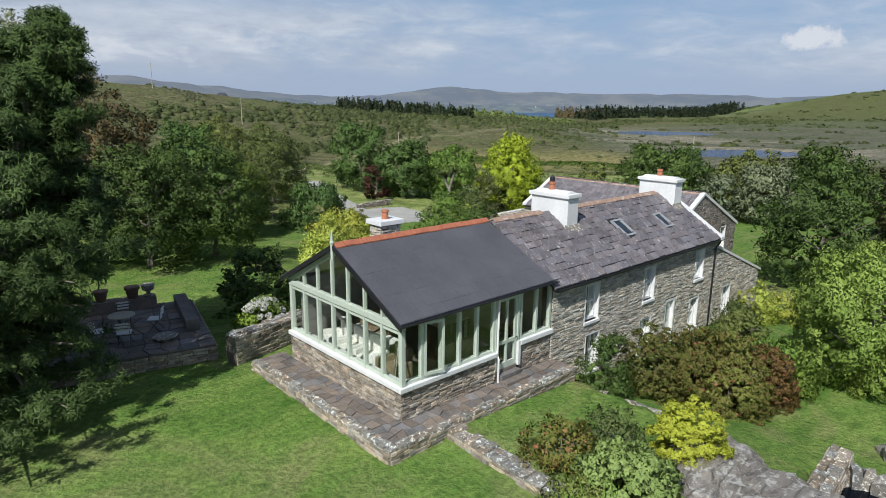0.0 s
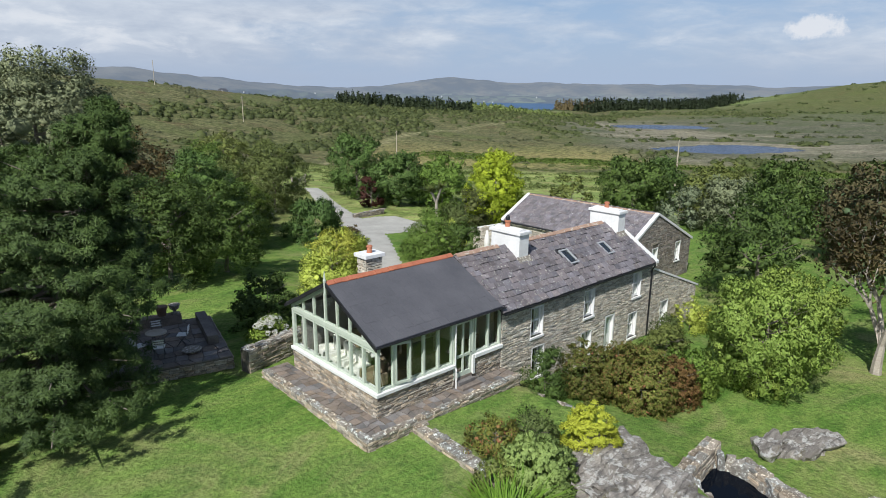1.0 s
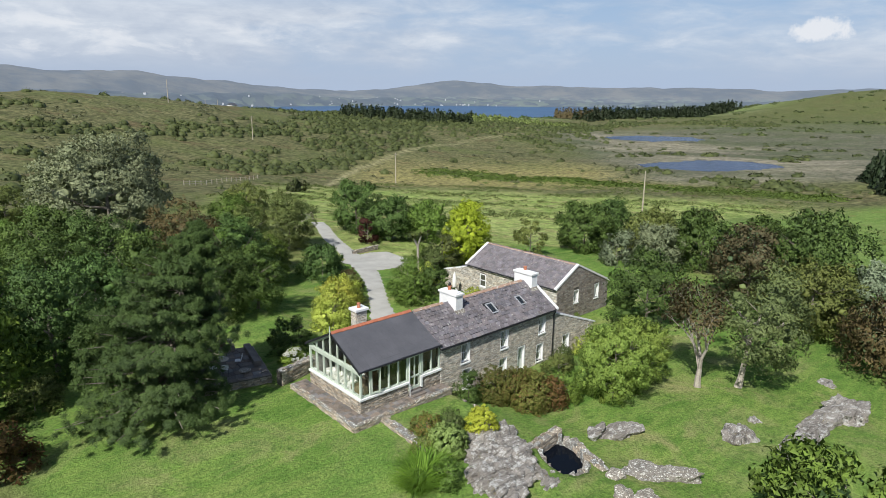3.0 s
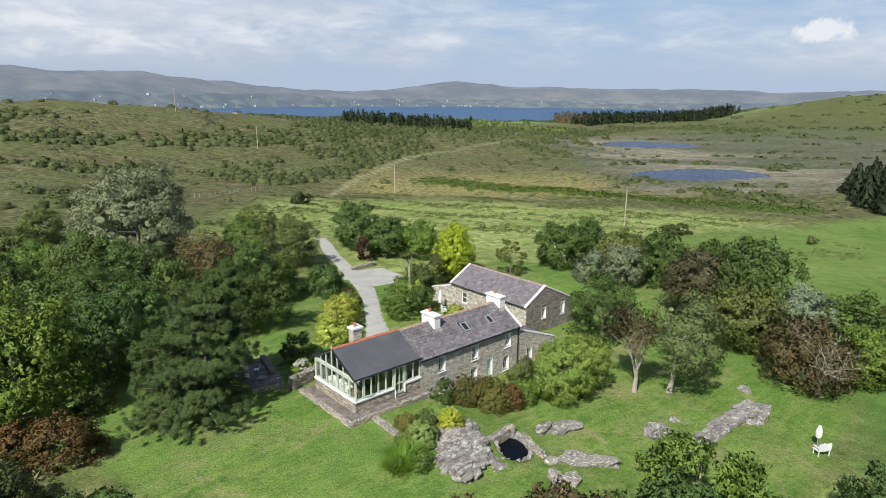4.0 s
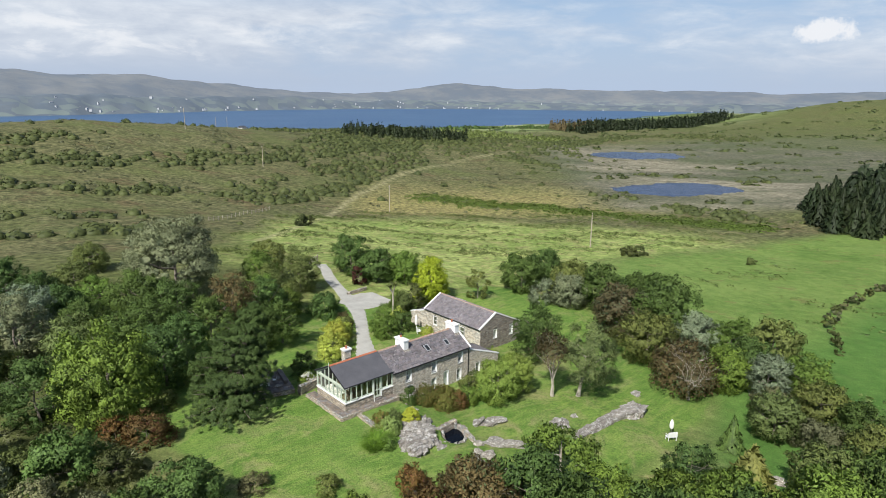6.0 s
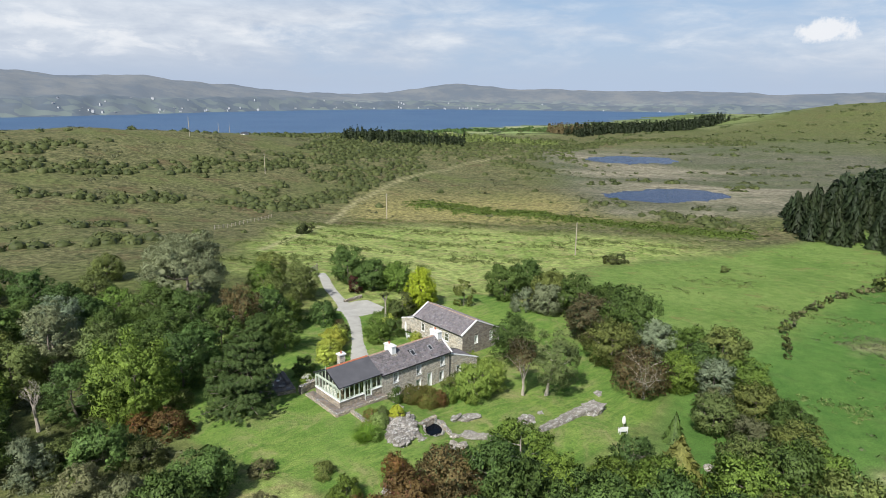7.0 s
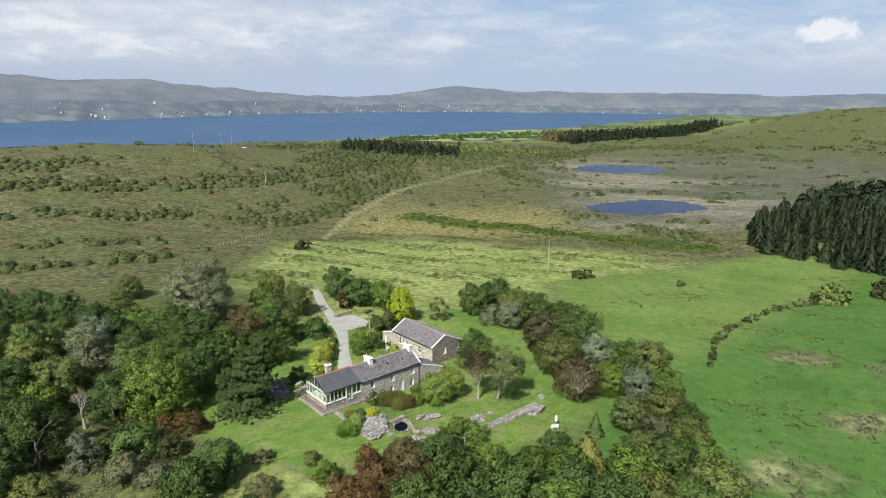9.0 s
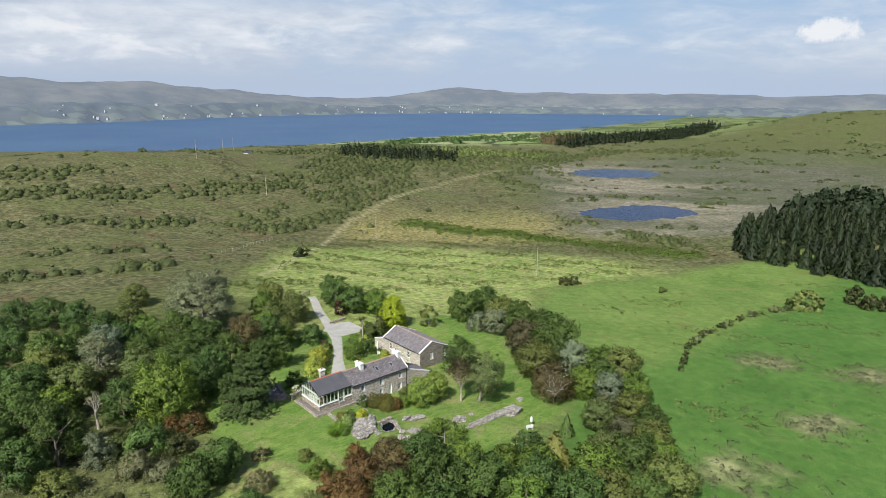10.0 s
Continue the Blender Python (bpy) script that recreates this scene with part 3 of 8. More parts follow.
    return principled(t, c, 0.95, maths(t, "ADD", n3, maths(t, "MULTIPLY", maths(t, "MULTIPLY", s3, wild), 1.6)), 0.6, 0.25, Specular_IOR_Level=0.12)


def node_attribute(t, name):
    n = t.nodes.new("ShaderNodeAttribute")
    n.attribute_name = name
    return n.outputs["Color"]


def make_ground():
    near = np.arange(0.5, 62, 0.5)
    radii = np.concatenate([near, near[-1] * 1.0165 ** np.arange(1, 268)])
    count = 680
    ang = np.arange(count) * math.tau / count
    x = 10 + radii[:, None] * np.cos(ang)
    y = 0 + radii[:, None] * np.sin(ang)
    z = height(x, y)
    pts = np.concatenate([[[10, 0, ground_at(10, 0)]], np.stack([x, y, z], -1).reshape(-1, 3)])
    i = np.arange(len(radii) - 1)[:, None] * count + 1
    j, k = np.arange(count)[None], (np.arange(count)[None] + 1) % count
    quads = np.stack([i + j, i + j + count, i + k + count, i + k], -1).reshape(-1, 4)
    fan = [(0, 1 + a, 1 + (a + 1) % count) for a in range(count)]
    ob = raw("ground", pts, [*map(tuple, quads.tolist()), *fan], material("ground", build_ground), smooth=True)
    zones = ground_zones(pts[:, 0], pts[:, 1])
    for name, cols in (("zone_a", (0, 1, 2)), ("zone_b", (3, 4, 5)), ("zone_c", (6, 7, 8))):
        layer = ob.data.attributes.new(name, "FLOAT_COLOR", "POINT")
        data = np.ones((len(pts), 4), np.float32)
        data[:, :3] = zones[:, cols]
        layer.data.foreach_set("color", data.ravel())
    return tagged(ob, "mown lawn, green pasture and brown moorland running to the bay", "ground", kind="structure")


make_ground()


def make_water():
    ang = np.arange(96) * math.tau / 96
    for name, (a, b, ru, rv, skew) in zip(("water_1", "water_2"), PONDS):
        u, v = a + ru * 1.25 * np.cos(ang), b + rv * 1.25 * np.sin(ang)
        x, y = xy_of(u + skew * (v - b), v)
        ob = raw(name, [(p, q, POND_LEVEL) for p, q in zip(x, y)], [list(range(96))], water)
        tagged(ob, "still dark blue pond lying in the tan marsh", "pond", kind="structure")
    corners = [xy_of(u, v) for u, v in ((500, -4500), (500, 4500), (4800, 4500), (4800, -4500))]
    corners = corners[::-1]
    ob = raw("water_3", [(x, y, SEA) for x, y in corners], [(0, 1, 2, 3)], sea_water)
    tagged(ob, "broad blue bay between the moor and far hills", "sea", kind="structure")


make_water()


# ---- far shore, beyond the bay ----
# haze over the bay is put into blue-grey base colours and a glow
def far_look(dark, light, field, most):
    def build(t):
        p = world_space(t)
        n = noise_tex(t, 0.004, 9, 0.68, p)
        m = noise_tex(t, 0.014, 7, 0.72, p)
        z = node(t, "ShaderNodeSeparateXYZ", {0: p}).outputs[2]
        c = mix(t, ramp(t, n, (0.42, 0.0), (0.60, 1.0)), dark, light)
        c = mix(t, ramp(t, m, (0.54, 0.0), (0.60, 0.6)), c, (0.058, 0.074, 0.092))
        plots = node(t, "ShaderNodeTexVoronoi", {"Vector": p, "Scale": 0.022})
        pick = node(t, "ShaderNodeSeparateColor", {0: plots.outputs["Color"]}).outputs[0]
        below = ramp(t, maths(t, "DIVIDE", maths(t, "SUBTRACT", z, SEA), 100.0), (0.1, 1.0), (most, 0.0))
        c = mix(t, maths(t, "MULTIPLY", ramp(t, pick, (0.62, 0.0), (0.66, 1.0)), below), c, field)
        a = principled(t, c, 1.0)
        # faint blue emission added to the hills in place of haze
        haze_glow = node(t, "ShaderNodeEmission", {0: (0.36, 0.46, 0.60, 1), 1: 0.20}).outputs[0]
        return node(t, "ShaderNodeAddShader", {0: a, 1: haze_glow}).outputs[0]
    return build


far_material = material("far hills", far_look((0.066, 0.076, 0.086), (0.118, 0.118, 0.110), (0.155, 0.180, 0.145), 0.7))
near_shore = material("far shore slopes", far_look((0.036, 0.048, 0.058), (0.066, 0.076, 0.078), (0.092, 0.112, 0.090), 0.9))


def make_backdrop(name, shore, rise, label, mat=None, depth=900):
    """Far hills over the water: shore and rise give distance and skyline height by bearing in degrees from straight ahead."""
    verts, faces = [], []
    bear = np.linspace(-62, 62, 500)
    rows = 26
    for i in range(rows):
        k = i / (rows - 1)
        d = shore(bear) + k * depth
        ridge = np.sin(k * math.pi * 0.5) ** 1.4
        lumps = (wave(bear * 4, d * 0.01, 6, 0.2) * 7 + wave(bear * 9, d * 0.02, 5, 1.2) * 3.5) * k
        z = SEA - 3 + ridge * (rise(bear) - SEA) + lumps
        x, y = xy_of(-90 + d * np.cos(np.radians(bear)), 18 + d * np.sin(np.radians(bear)))
        verts += list(zip(x, y, z))
    for i in range(rows - 1):
        for j in range(499):
            a = i * 500 + j
            faces.append((a, a + 1, a + 501, a + 500))
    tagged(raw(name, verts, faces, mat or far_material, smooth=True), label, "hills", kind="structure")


def bell(b, c, w):
    return np.exp(-((b - c) / w) ** 2)


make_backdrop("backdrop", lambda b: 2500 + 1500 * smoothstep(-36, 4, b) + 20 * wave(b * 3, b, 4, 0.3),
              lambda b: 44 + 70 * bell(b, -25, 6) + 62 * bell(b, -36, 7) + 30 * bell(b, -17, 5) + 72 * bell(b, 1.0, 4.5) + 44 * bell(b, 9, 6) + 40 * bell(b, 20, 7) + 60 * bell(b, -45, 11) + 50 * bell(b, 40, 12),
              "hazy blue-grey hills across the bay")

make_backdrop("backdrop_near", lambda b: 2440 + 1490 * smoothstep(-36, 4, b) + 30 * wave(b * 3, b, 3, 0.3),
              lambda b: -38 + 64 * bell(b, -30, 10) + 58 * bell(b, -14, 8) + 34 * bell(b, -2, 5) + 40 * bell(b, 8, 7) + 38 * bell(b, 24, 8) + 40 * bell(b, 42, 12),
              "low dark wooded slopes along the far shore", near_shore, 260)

# ---- pieces: stones, slates, flags ----


def block_mesh(name, seed, mat, jitter=0.10, inset=0.12):
    """A rough unit stone, 1 wide and 1 high about its middle, its worn face 1 in front of z = 0."""
    rng = np.random.default_rng(seed)
    base = np.array([(-.5, -.5, 0), (.5, -.5, 0), (.5, .5, 0), (-.5, .5, 0)], float)
    rim = base + np.array([0, 0, 0.62])
    face = base * (1 - inset) + np.array([0, 0, 1.0])
    rim[:, :2] += rng.uniform(-jitter, jitter * 0.3, (4, 2)) * np.sign(base[:, :2]) * 0.6
    face += rng.uniform(-jitter, jitter, (4, 3)) * (0.6, 0.6, 1.6)
    v = np.concatenate([base, rim, face])
    f = [(a + i, a + (i + 1) % 4, a + 4 + (i + 1) % 4, a + 4 + i) for a in (0, 4) for i in range(4)] + [(8, 9, 10, 11)]
    me = bpy.data.meshes.new(name)
    me.from_pydata([tuple(p) for p in v], [], f)
    me.materials.append(mat)
    return me, v, f


class Pieces:
    """Rough stones or slates set by pose and size: the first ones as parts, the rest in one mesh."""

    def __init__(self, name, mat, mat_joined, seed=1, jitter=0.10, inset=0.12, variants=7):
        self.kinds = [block_mesh(name, seed + i, mat, jitter, inset) for i in range(variants)]
        self.name, self.joined_mat = name, mat_joined

    def lay(self, thing, poses, most=300, joined=""):
        verts, faces = [], []
        for i, m in enumerate(poses):
            me, v, f = self.kinds[i % len(self.kinds)]
            if i < most:
                shared(self.name, me, thing, m)
            else:
                k = len(verts)
                verts += [m @ Vector(p) for p in v]
                faces += [tuple(k + a for a in q) for q in f]
        if verts:
            tagged(raw(joined or self.name + "_field", verts, faces, self.joined_mat, thing), kind="stuff")


def wall_poses(seed, origin, along_dir, up_dir, length, high, course=(0.05, 0.12), stone_len=(0.2, 0.6), holes=(), proud=0.035, top=None):
    """Coursed rubble over a wall face: poses of stones whose z points out of the wall. holes and top are in the face's own metres."""
    rng = random.Random(seed)
    a, u = Vector(along_dir).normalized(), Vector(up_dir).normalized()
    n = a.cross(u)
    turn = Matrix((a, u, n)).transposed().to_4x4()
    out = []
    z = 0.0
    while z < high - 0.03:
        h = min(rng.uniform(*course), high - z)
        s = -rng.uniform(0, 0.2)
        while s < length:
            w = rng.uniform(*stone_len) * (0.7 + h * 2.2)
            s0, s1 = max(0.0, s), min(length, s + w)
            s += w
            if s1 - s0 < 0.05:
                continue
            limit = top((s0 + s1) / 2) if top else high
            if z + h * 0.6 > limit:
                continue
            spans = [(s0, s1)]
            for x0, x1, z0, z1 in holes:
                if z + h > z0 + 0.02 and z < z1 - 0.02:
                    spans = [p for q in spans for p in ((q[0], min(q[1], x0)), (max(q[0], x1), q[1])) if p[1] - p[0] > 0.05]
            for p0, p1 in spans:
                tilt = Matrix.Rotation(rng.uniform(-0.06, 0.06), 4, "Z")
                out.append(Matrix.Translation(Vector(origin) + a * (p0 + p1) / 2 + u * (z + h / 2)) @ turn @ tilt
                           @ Matrix.Diagonal(((p1 - p0) * 0.97 - 0.006, h * rng.uniform(0.72, 1.12) - 0.006, proud * rng.uniform(0.4, 1.7), 1)))
        z += h
    return out


def slate_poses(seed, x0, x1, ylow, zlow, yhigh, zhigh, wide, gauge, thick, holes=(), ragged=0.02, gap=0.022):
    """Courses of slates on a roof slope from its eave up, each lapping the one below."""
    rng = random.Random(seed)
    up_slope = Vector((0, yhigh - ylow, zhigh - zlow))
    length = up_slope.length
    up_slope.normalize()
    a = Vector((1, 0, 0)) if yhigh > ylow else Vector((-1, 0, 0))
    n = a.cross(up_slope)
    turn = Matrix((a, up_slope, n)).transposed().to_4x4()
    out = []
    s, row = 0.0, 0
    while s < length - 0.05:
        g = gauge * (1.15 - 0.3 * s / length)
        x = x0 - (wide * 0.5 if row % 2 else 0)
        while x < x1:
            w = wide * rng.uniform(0.8, 1.2)
            p0, p1 = max(x, x0), min(x + w, x1)
            x += w
            if p1 - p0 < 0.06:
                continue
            yc = ylow + up_slope.y * (s + g / 2)
            if any(h0 < (p0 + p1) / 2 < h1 and min(h2, h3) < yc < max(h2, h3) for h0, h1, h2, h3 in holes):
                continue
            m = Matrix.Translation(Vector(((p0 + p1) / 2, ylow, zlow)) + up_slope * (s + g * 0.55 + rng.uniform(-ragged, ragged)))
            lap = Matrix.Rotation(math.atan2(thick * 0.9, g), 4, "X")
            out.append(m @ turn @ lap @ Matrix.Rotation(rng.uniform(-ragged, ragged) * 0.6, 4, "Z") @ Matrix.Diagonal((p1 - p0 - gap, g - gap * 0.9, thick * rng.uniform(0.8, 1.3), 1)))
        s += g
        row += 1
    return out


rubble = Pieces("stone", stone, stone_joined, 10)
brown_rubble = Pieces("stone", brown_stone, brown_joined, 25)
shaded_rubble = Pieces("stone", shaded_stone, shaded_joined, 33)
capping = Pieces("cap_stone", lichen_stone, lichen_joined, 40, 0.12, 0.14)
old_slates = Pieces("slate", slate_old, slate_old_joined, 70, 0.05, 0.03)
new_slates = Pieces("slate", slate_new, slate_new, 90, 0.015, 0.015)
flags = Pieces("flagstone", flagstone, flagstone, 110, 0.10, 0.05)

# ---- house ----
CW, CX, CZ0, SILL, EAVE, RIDGE = 5.55, 6.05, -0.45, 0.84, 2.66, 4.16
MX0, MX1, MEAVE, MRIDGE, MD, MZ0 = 6.05, 17.5, 2.42, 4.14, 5.2, -2.6


def wall_with_holes(bm, x0, x1, z0, z1, y0, y1, holes):
    """A wall along x with rectangular holes (x0, x1, z0, z1) that go through it."""
    xs = sorted({x0, x1, *[h[0] for h in holes], *[h[1] for h in holes]})
    zs = sorted({z0, z1, *[h[2] for h in holes], *[h[3] for h in holes]})
    for a, b in zip(xs, xs[1:]):
        for c, d in zip(zs, zs[1:]):
            mx, mz = (a + b) / 2, (c + d) / 2
            if not any(h[0] < mx < h[1] and h[2] < mz < h[3] for h in holes):
                box(bm, a, b, y0, y1, c, d)
    seen, twice = {}, []
    for f in bm.faces:
        key = tuple(round(k, 3) for k in f.calc_center_median())
        if key in seen:
            twice += [f, seen[key]]
        seen[key] = f
    bmesh.ops.delete(bm, geom=list(set(twice)), context="FACES")
    bmesh.ops.remove_doubles(bm, verts=bm.verts[:], dist=1e-4)
    return bm


house = tagged(empty("house"), "two-storey grey fieldstone farmhouse with slate roof and white chimneys", "house")
WINDOWS = [(7.85, 8.62, 0.82, 2.1), (8.0, 8.77, -1.05, 0.32), (11.6, 12.35, 0.76, 2.04), (15.68, 16.4, 0.84, 2.1), (15.5, 16.25, -1.3, 0.02), (11.5, 12.28, -1.25, 0.05)]
DOOR = (13.42, 14.25, -1.62, 0.42)
part("front_wall", wall_with_holes(bmesh.new(), MX0, MX1, MZ0, MEAVE, 0.0, 0.45, [*WINDOWS, DOOR]), mortar, house)
part("back_wall", box(bmesh.new(), MX0, MX1, MD - 0.45, MD, MZ0, MEAVE), mortar, house)
for x in (MX0, MX1 - 0.45):
    part("gable_wall", prism(bmesh.new(), [(0.45, MZ0), (MD - 0.45, MZ0), (MD - 0.45, MEAVE + 0.2), (MD / 2, MRIDGE - 0.16), (0.45, MEAVE + 0.2)], "x", x, x + 0.45), mortar, house)
part("upper_floor", box(bmesh.new(), MX0 + 0.46, MX1 - 0.46, 0.46, MD - 0.46, 0.4, 0.55), room_floor, house)
part("ground_floor", box(bmesh.new(), MX0 + 0.46, MX1 - 0.46, 0.46, MD - 0.46, -1.8, -1.65), room_floor, house)


def roof_slab(name, x0, x1, ylow, zlow, yhigh, zhigh, thick, mat, thing):
    sign = 1 if yhigh > ylow else -1
    n = Vector((0, -(zhigh - zlow), yhigh - ylow)).normalized() * sign * thick
    return part(name, prism(bmesh.new(), [(ylow, zlow), (yhigh, zhigh), (yhigh + n.y, zhigh + n.z), (ylow + n.y, zlow + n.z)], "x", x0, x1), mat, thing)


front_roof = roof_slab("roof", MX0 - 0.14, MX1 - 0.1, -0.2, MEAVE - 0.06, MD / 2, MRIDGE - 0.06, 0.05, underlay, house)
roof_slab("roof", MX0 - 0.14, MX1 - 0.1, MD + 0.2, MEAVE - 0.06, MD / 2, MRIDGE - 0.06, 0.07, slate_old, house)
SKYLIGHTS = [(11.66, 12.32, 0.9, 1.68), (14.6, 15.22, 0.86, 1.58)]


def roof_z(y):
    return MEAVE - 0.02 + (y + 0.2) * (MRIDGE - MEAVE) / (MD / 2 + 0.2)


def skylight(x0, x1, y0, y1):
    s = Vector((0, y1 - y0, roof_z(y1) - roof_z(y0)))
    ln = s.length
    s.normalize()
    m = Matrix.Translation((x0, y0, roof_z(y0) + 0.0)) @ Matrix((Vector((1, 0, 0)), s, Vector((1, 0, 0)).cross(s))).transposed().to_4x4()
    w = x1 - x0
    bm = bmesh.new()
    for a, b, c, d in ((0, w, 0, 0.08), (0, w, ln - 0.08, ln), (0, 0.08, 0.08, ln - 0.08), (w - 0.08, w, 0.08, ln - 0.08)):
        box(bm, a, b, c, d, 0.0, 0.09)
    bm.transform(m)
    sky_win = part("skylight", bm, slate_grey, house, "small roof window in a grey frame")
    bm = box(bmesh.new(), 0.08, w - 0.08, 0.08, ln - 0.08, 0.05, 0.058)
    bm.transform(m)
    part("pane", bm, glass, sky_win)
    # black sheet added under the pane in place of the unlit room
    bm = box(bmesh.new(), 0.08, w - 0.08, 0.08, ln - 0.08, 0.012, 0.03)
    bm.transform(m)
    part("blind", bm, black_metal, sky_win)


for s in SKYLIGHTS:
    skylight(*s)


def ridge_tiles(thing, x0, x1, y, z, mat, long=0.33, name="ridge_tile", spread=0.16, drop=0.1, seed=3):
    """Angled clay tiles end to end along a ridge, sharing one mesh."""
    rng = random.Random(seed)
    bm = prism(bmesh.new(), [(-spread, -drop), (-0.03, 0.0), (0.03, 0.0), (spread, -drop), (spread, -drop - 0.03), (0, -0.04), (-spread, -drop - 0.03)], "x", 0, long - 0.012)
    first = part(name, bm, mat, thing)
    n = int((x1 - x0) / long)
    for i in range(n):
        m = pose(x0 + i * long, y, z + rng.uniform(-0.008, 0.008), rng.uniform(-1.5, 1.5), rng.uniform(-0.8, 0.8), rng.uniform(-1, 1))
        if i == 0:
            first.matrix_basis = m
        else:
            shared(name, first.data, thing, m)


ridge_tiles(house, 6.0, 8.85, MD / 2, MRIDGE + 0.1, old_clay, 0.36)
ridge_tiles(house, 9.7, 16.7, MD / 2, MRIDGE + 0.1, old_clay, 0.36, seed=5)


def chimney(x0, x1, y0, y1, z0, z1, pots, thing, mat=None, label="white rendered chimney stack"):
    c = part("chimney", box(bmesh.new(), x0, x1, y0, y1, z0, z1 - 0.16, 0.02), mat or white_paint, thing, label)
    part("cap", box(bmesh.new(), x0 - 0.08, x1 + 0.08, y0 - 0.08, y1 + 0.08, z1 - 0.16, z1 - 0.02, 0.025), white_paint, c)
    part("flaunching", prism(bmesh.new(), [(x0 + 0.02, z1 - 0.02), (x1 - 0.02, z1 - 0.02), (x1 - 0.2, z1 + 0.06), (x0 + 0.2, z1 + 0.06)], "y", y0 + 0.1, y1 - 0.1), white_paint, c)
    for px, py in pots:
        bm = bmesh.new()
        tube(bm, [(px, py, z1 - 0.02), (px, py, z1 + 0.24), (px, py, z1 + 0.27), (px, py, z1 + 0.34), (px, py, z1 + 0.35)], [0.13, 0.11, 0.14, 0.135, 0.1], 14)
        part("pot", bm, terracotta, c, "red clay chimney pot")
    return c


first_stack = chimney(8.97, 9.6, 1.72, 3.38, 3.2, 4.86, [(9.28, 2.7)], house)
bm = bmesh.new()
tube(bm, [(9.28, 2.7, 5.2), (9.28, 2.7, 5.36), (9.28, 2.7, 5.46)], [0.10, 0.10, 0.02], 10)
part("cowl", bm, black_metal, first_stack, "small black metal cowl")
chimney(16.78, 17.42, 1.74, 3.48, 3.2, 4.82, [(17.1, 2.7)], house)
# lead flashing round the stacks, and white verge along the far gable
for x0, x1 in ((8.87, 9.7), (16.68, 17.4)):
    part("flashing", prism(bmesh.new(), [(1.5, roof_z(1.5) + 0.02), (1.74, roof_z(1.74) + 0.02), (1.74, roof_z(1.74) + 0.16), (1.5, roof_z(1.5) + 0.05)], "x", x0, x1), lichen_joined, house)
for sgn, y0 in ((1, -0.24), (-1, MD + 0.24)):
    part("verge", prism(bmesh.new(), [(y0, MEAVE - 0.12), (MD / 2, MRIDGE - 0.02), (MD / 2, MRIDGE + 0.13), (y0, MEAVE + 0.06)], "x", MX1 - 0.1, MX1 + 0.14), white_paint, house, "white painted gable verge")


def gutter(thing, x0, x1, y, z, mat=None):
    bm = bmesh.new()
    out = [(0.055 * math.cos(a), 0.055 * math.sin(a)) for a in np.linspace(math.pi, math.tau, 7)]
    prism(bm, [*[(y + p, z + q) for p, q in out], *[(y + 0.8 * p, z + 0.8 * q) for p, q in out[::-1]]], "x", x0, x1)
    return part("gutter", bm, mat or black_metal, thing, "black half-round gutter")


gutter(house, MX0 - 0.1, MX1 + 0.1, -0.25, MEAVE - 0.04)
part("fascia", box(bmesh.new(), MX0, MX1, -0.19, -0.16, MEAVE - 0.16, MEAVE - 0.045), black_metal, house)
part("soffit", box(bmesh.new(), MX0, MX1, -0.16, -0.005, MEAVE - 0.14, MEAVE - 0.11), black_metal, house)
bm = bmesh.new()
tube(bm, [(17.3, -0.25, MEAVE - 0.08), (17.3, -0.22, MEAVE - 0.2), (17.3, -0.09, MEAVE - 0.4), (17.3, -0.09, -1.9)], 0.042, 8)
part("downpipe", bm, black_metal, house, "black rainwater downpipe")


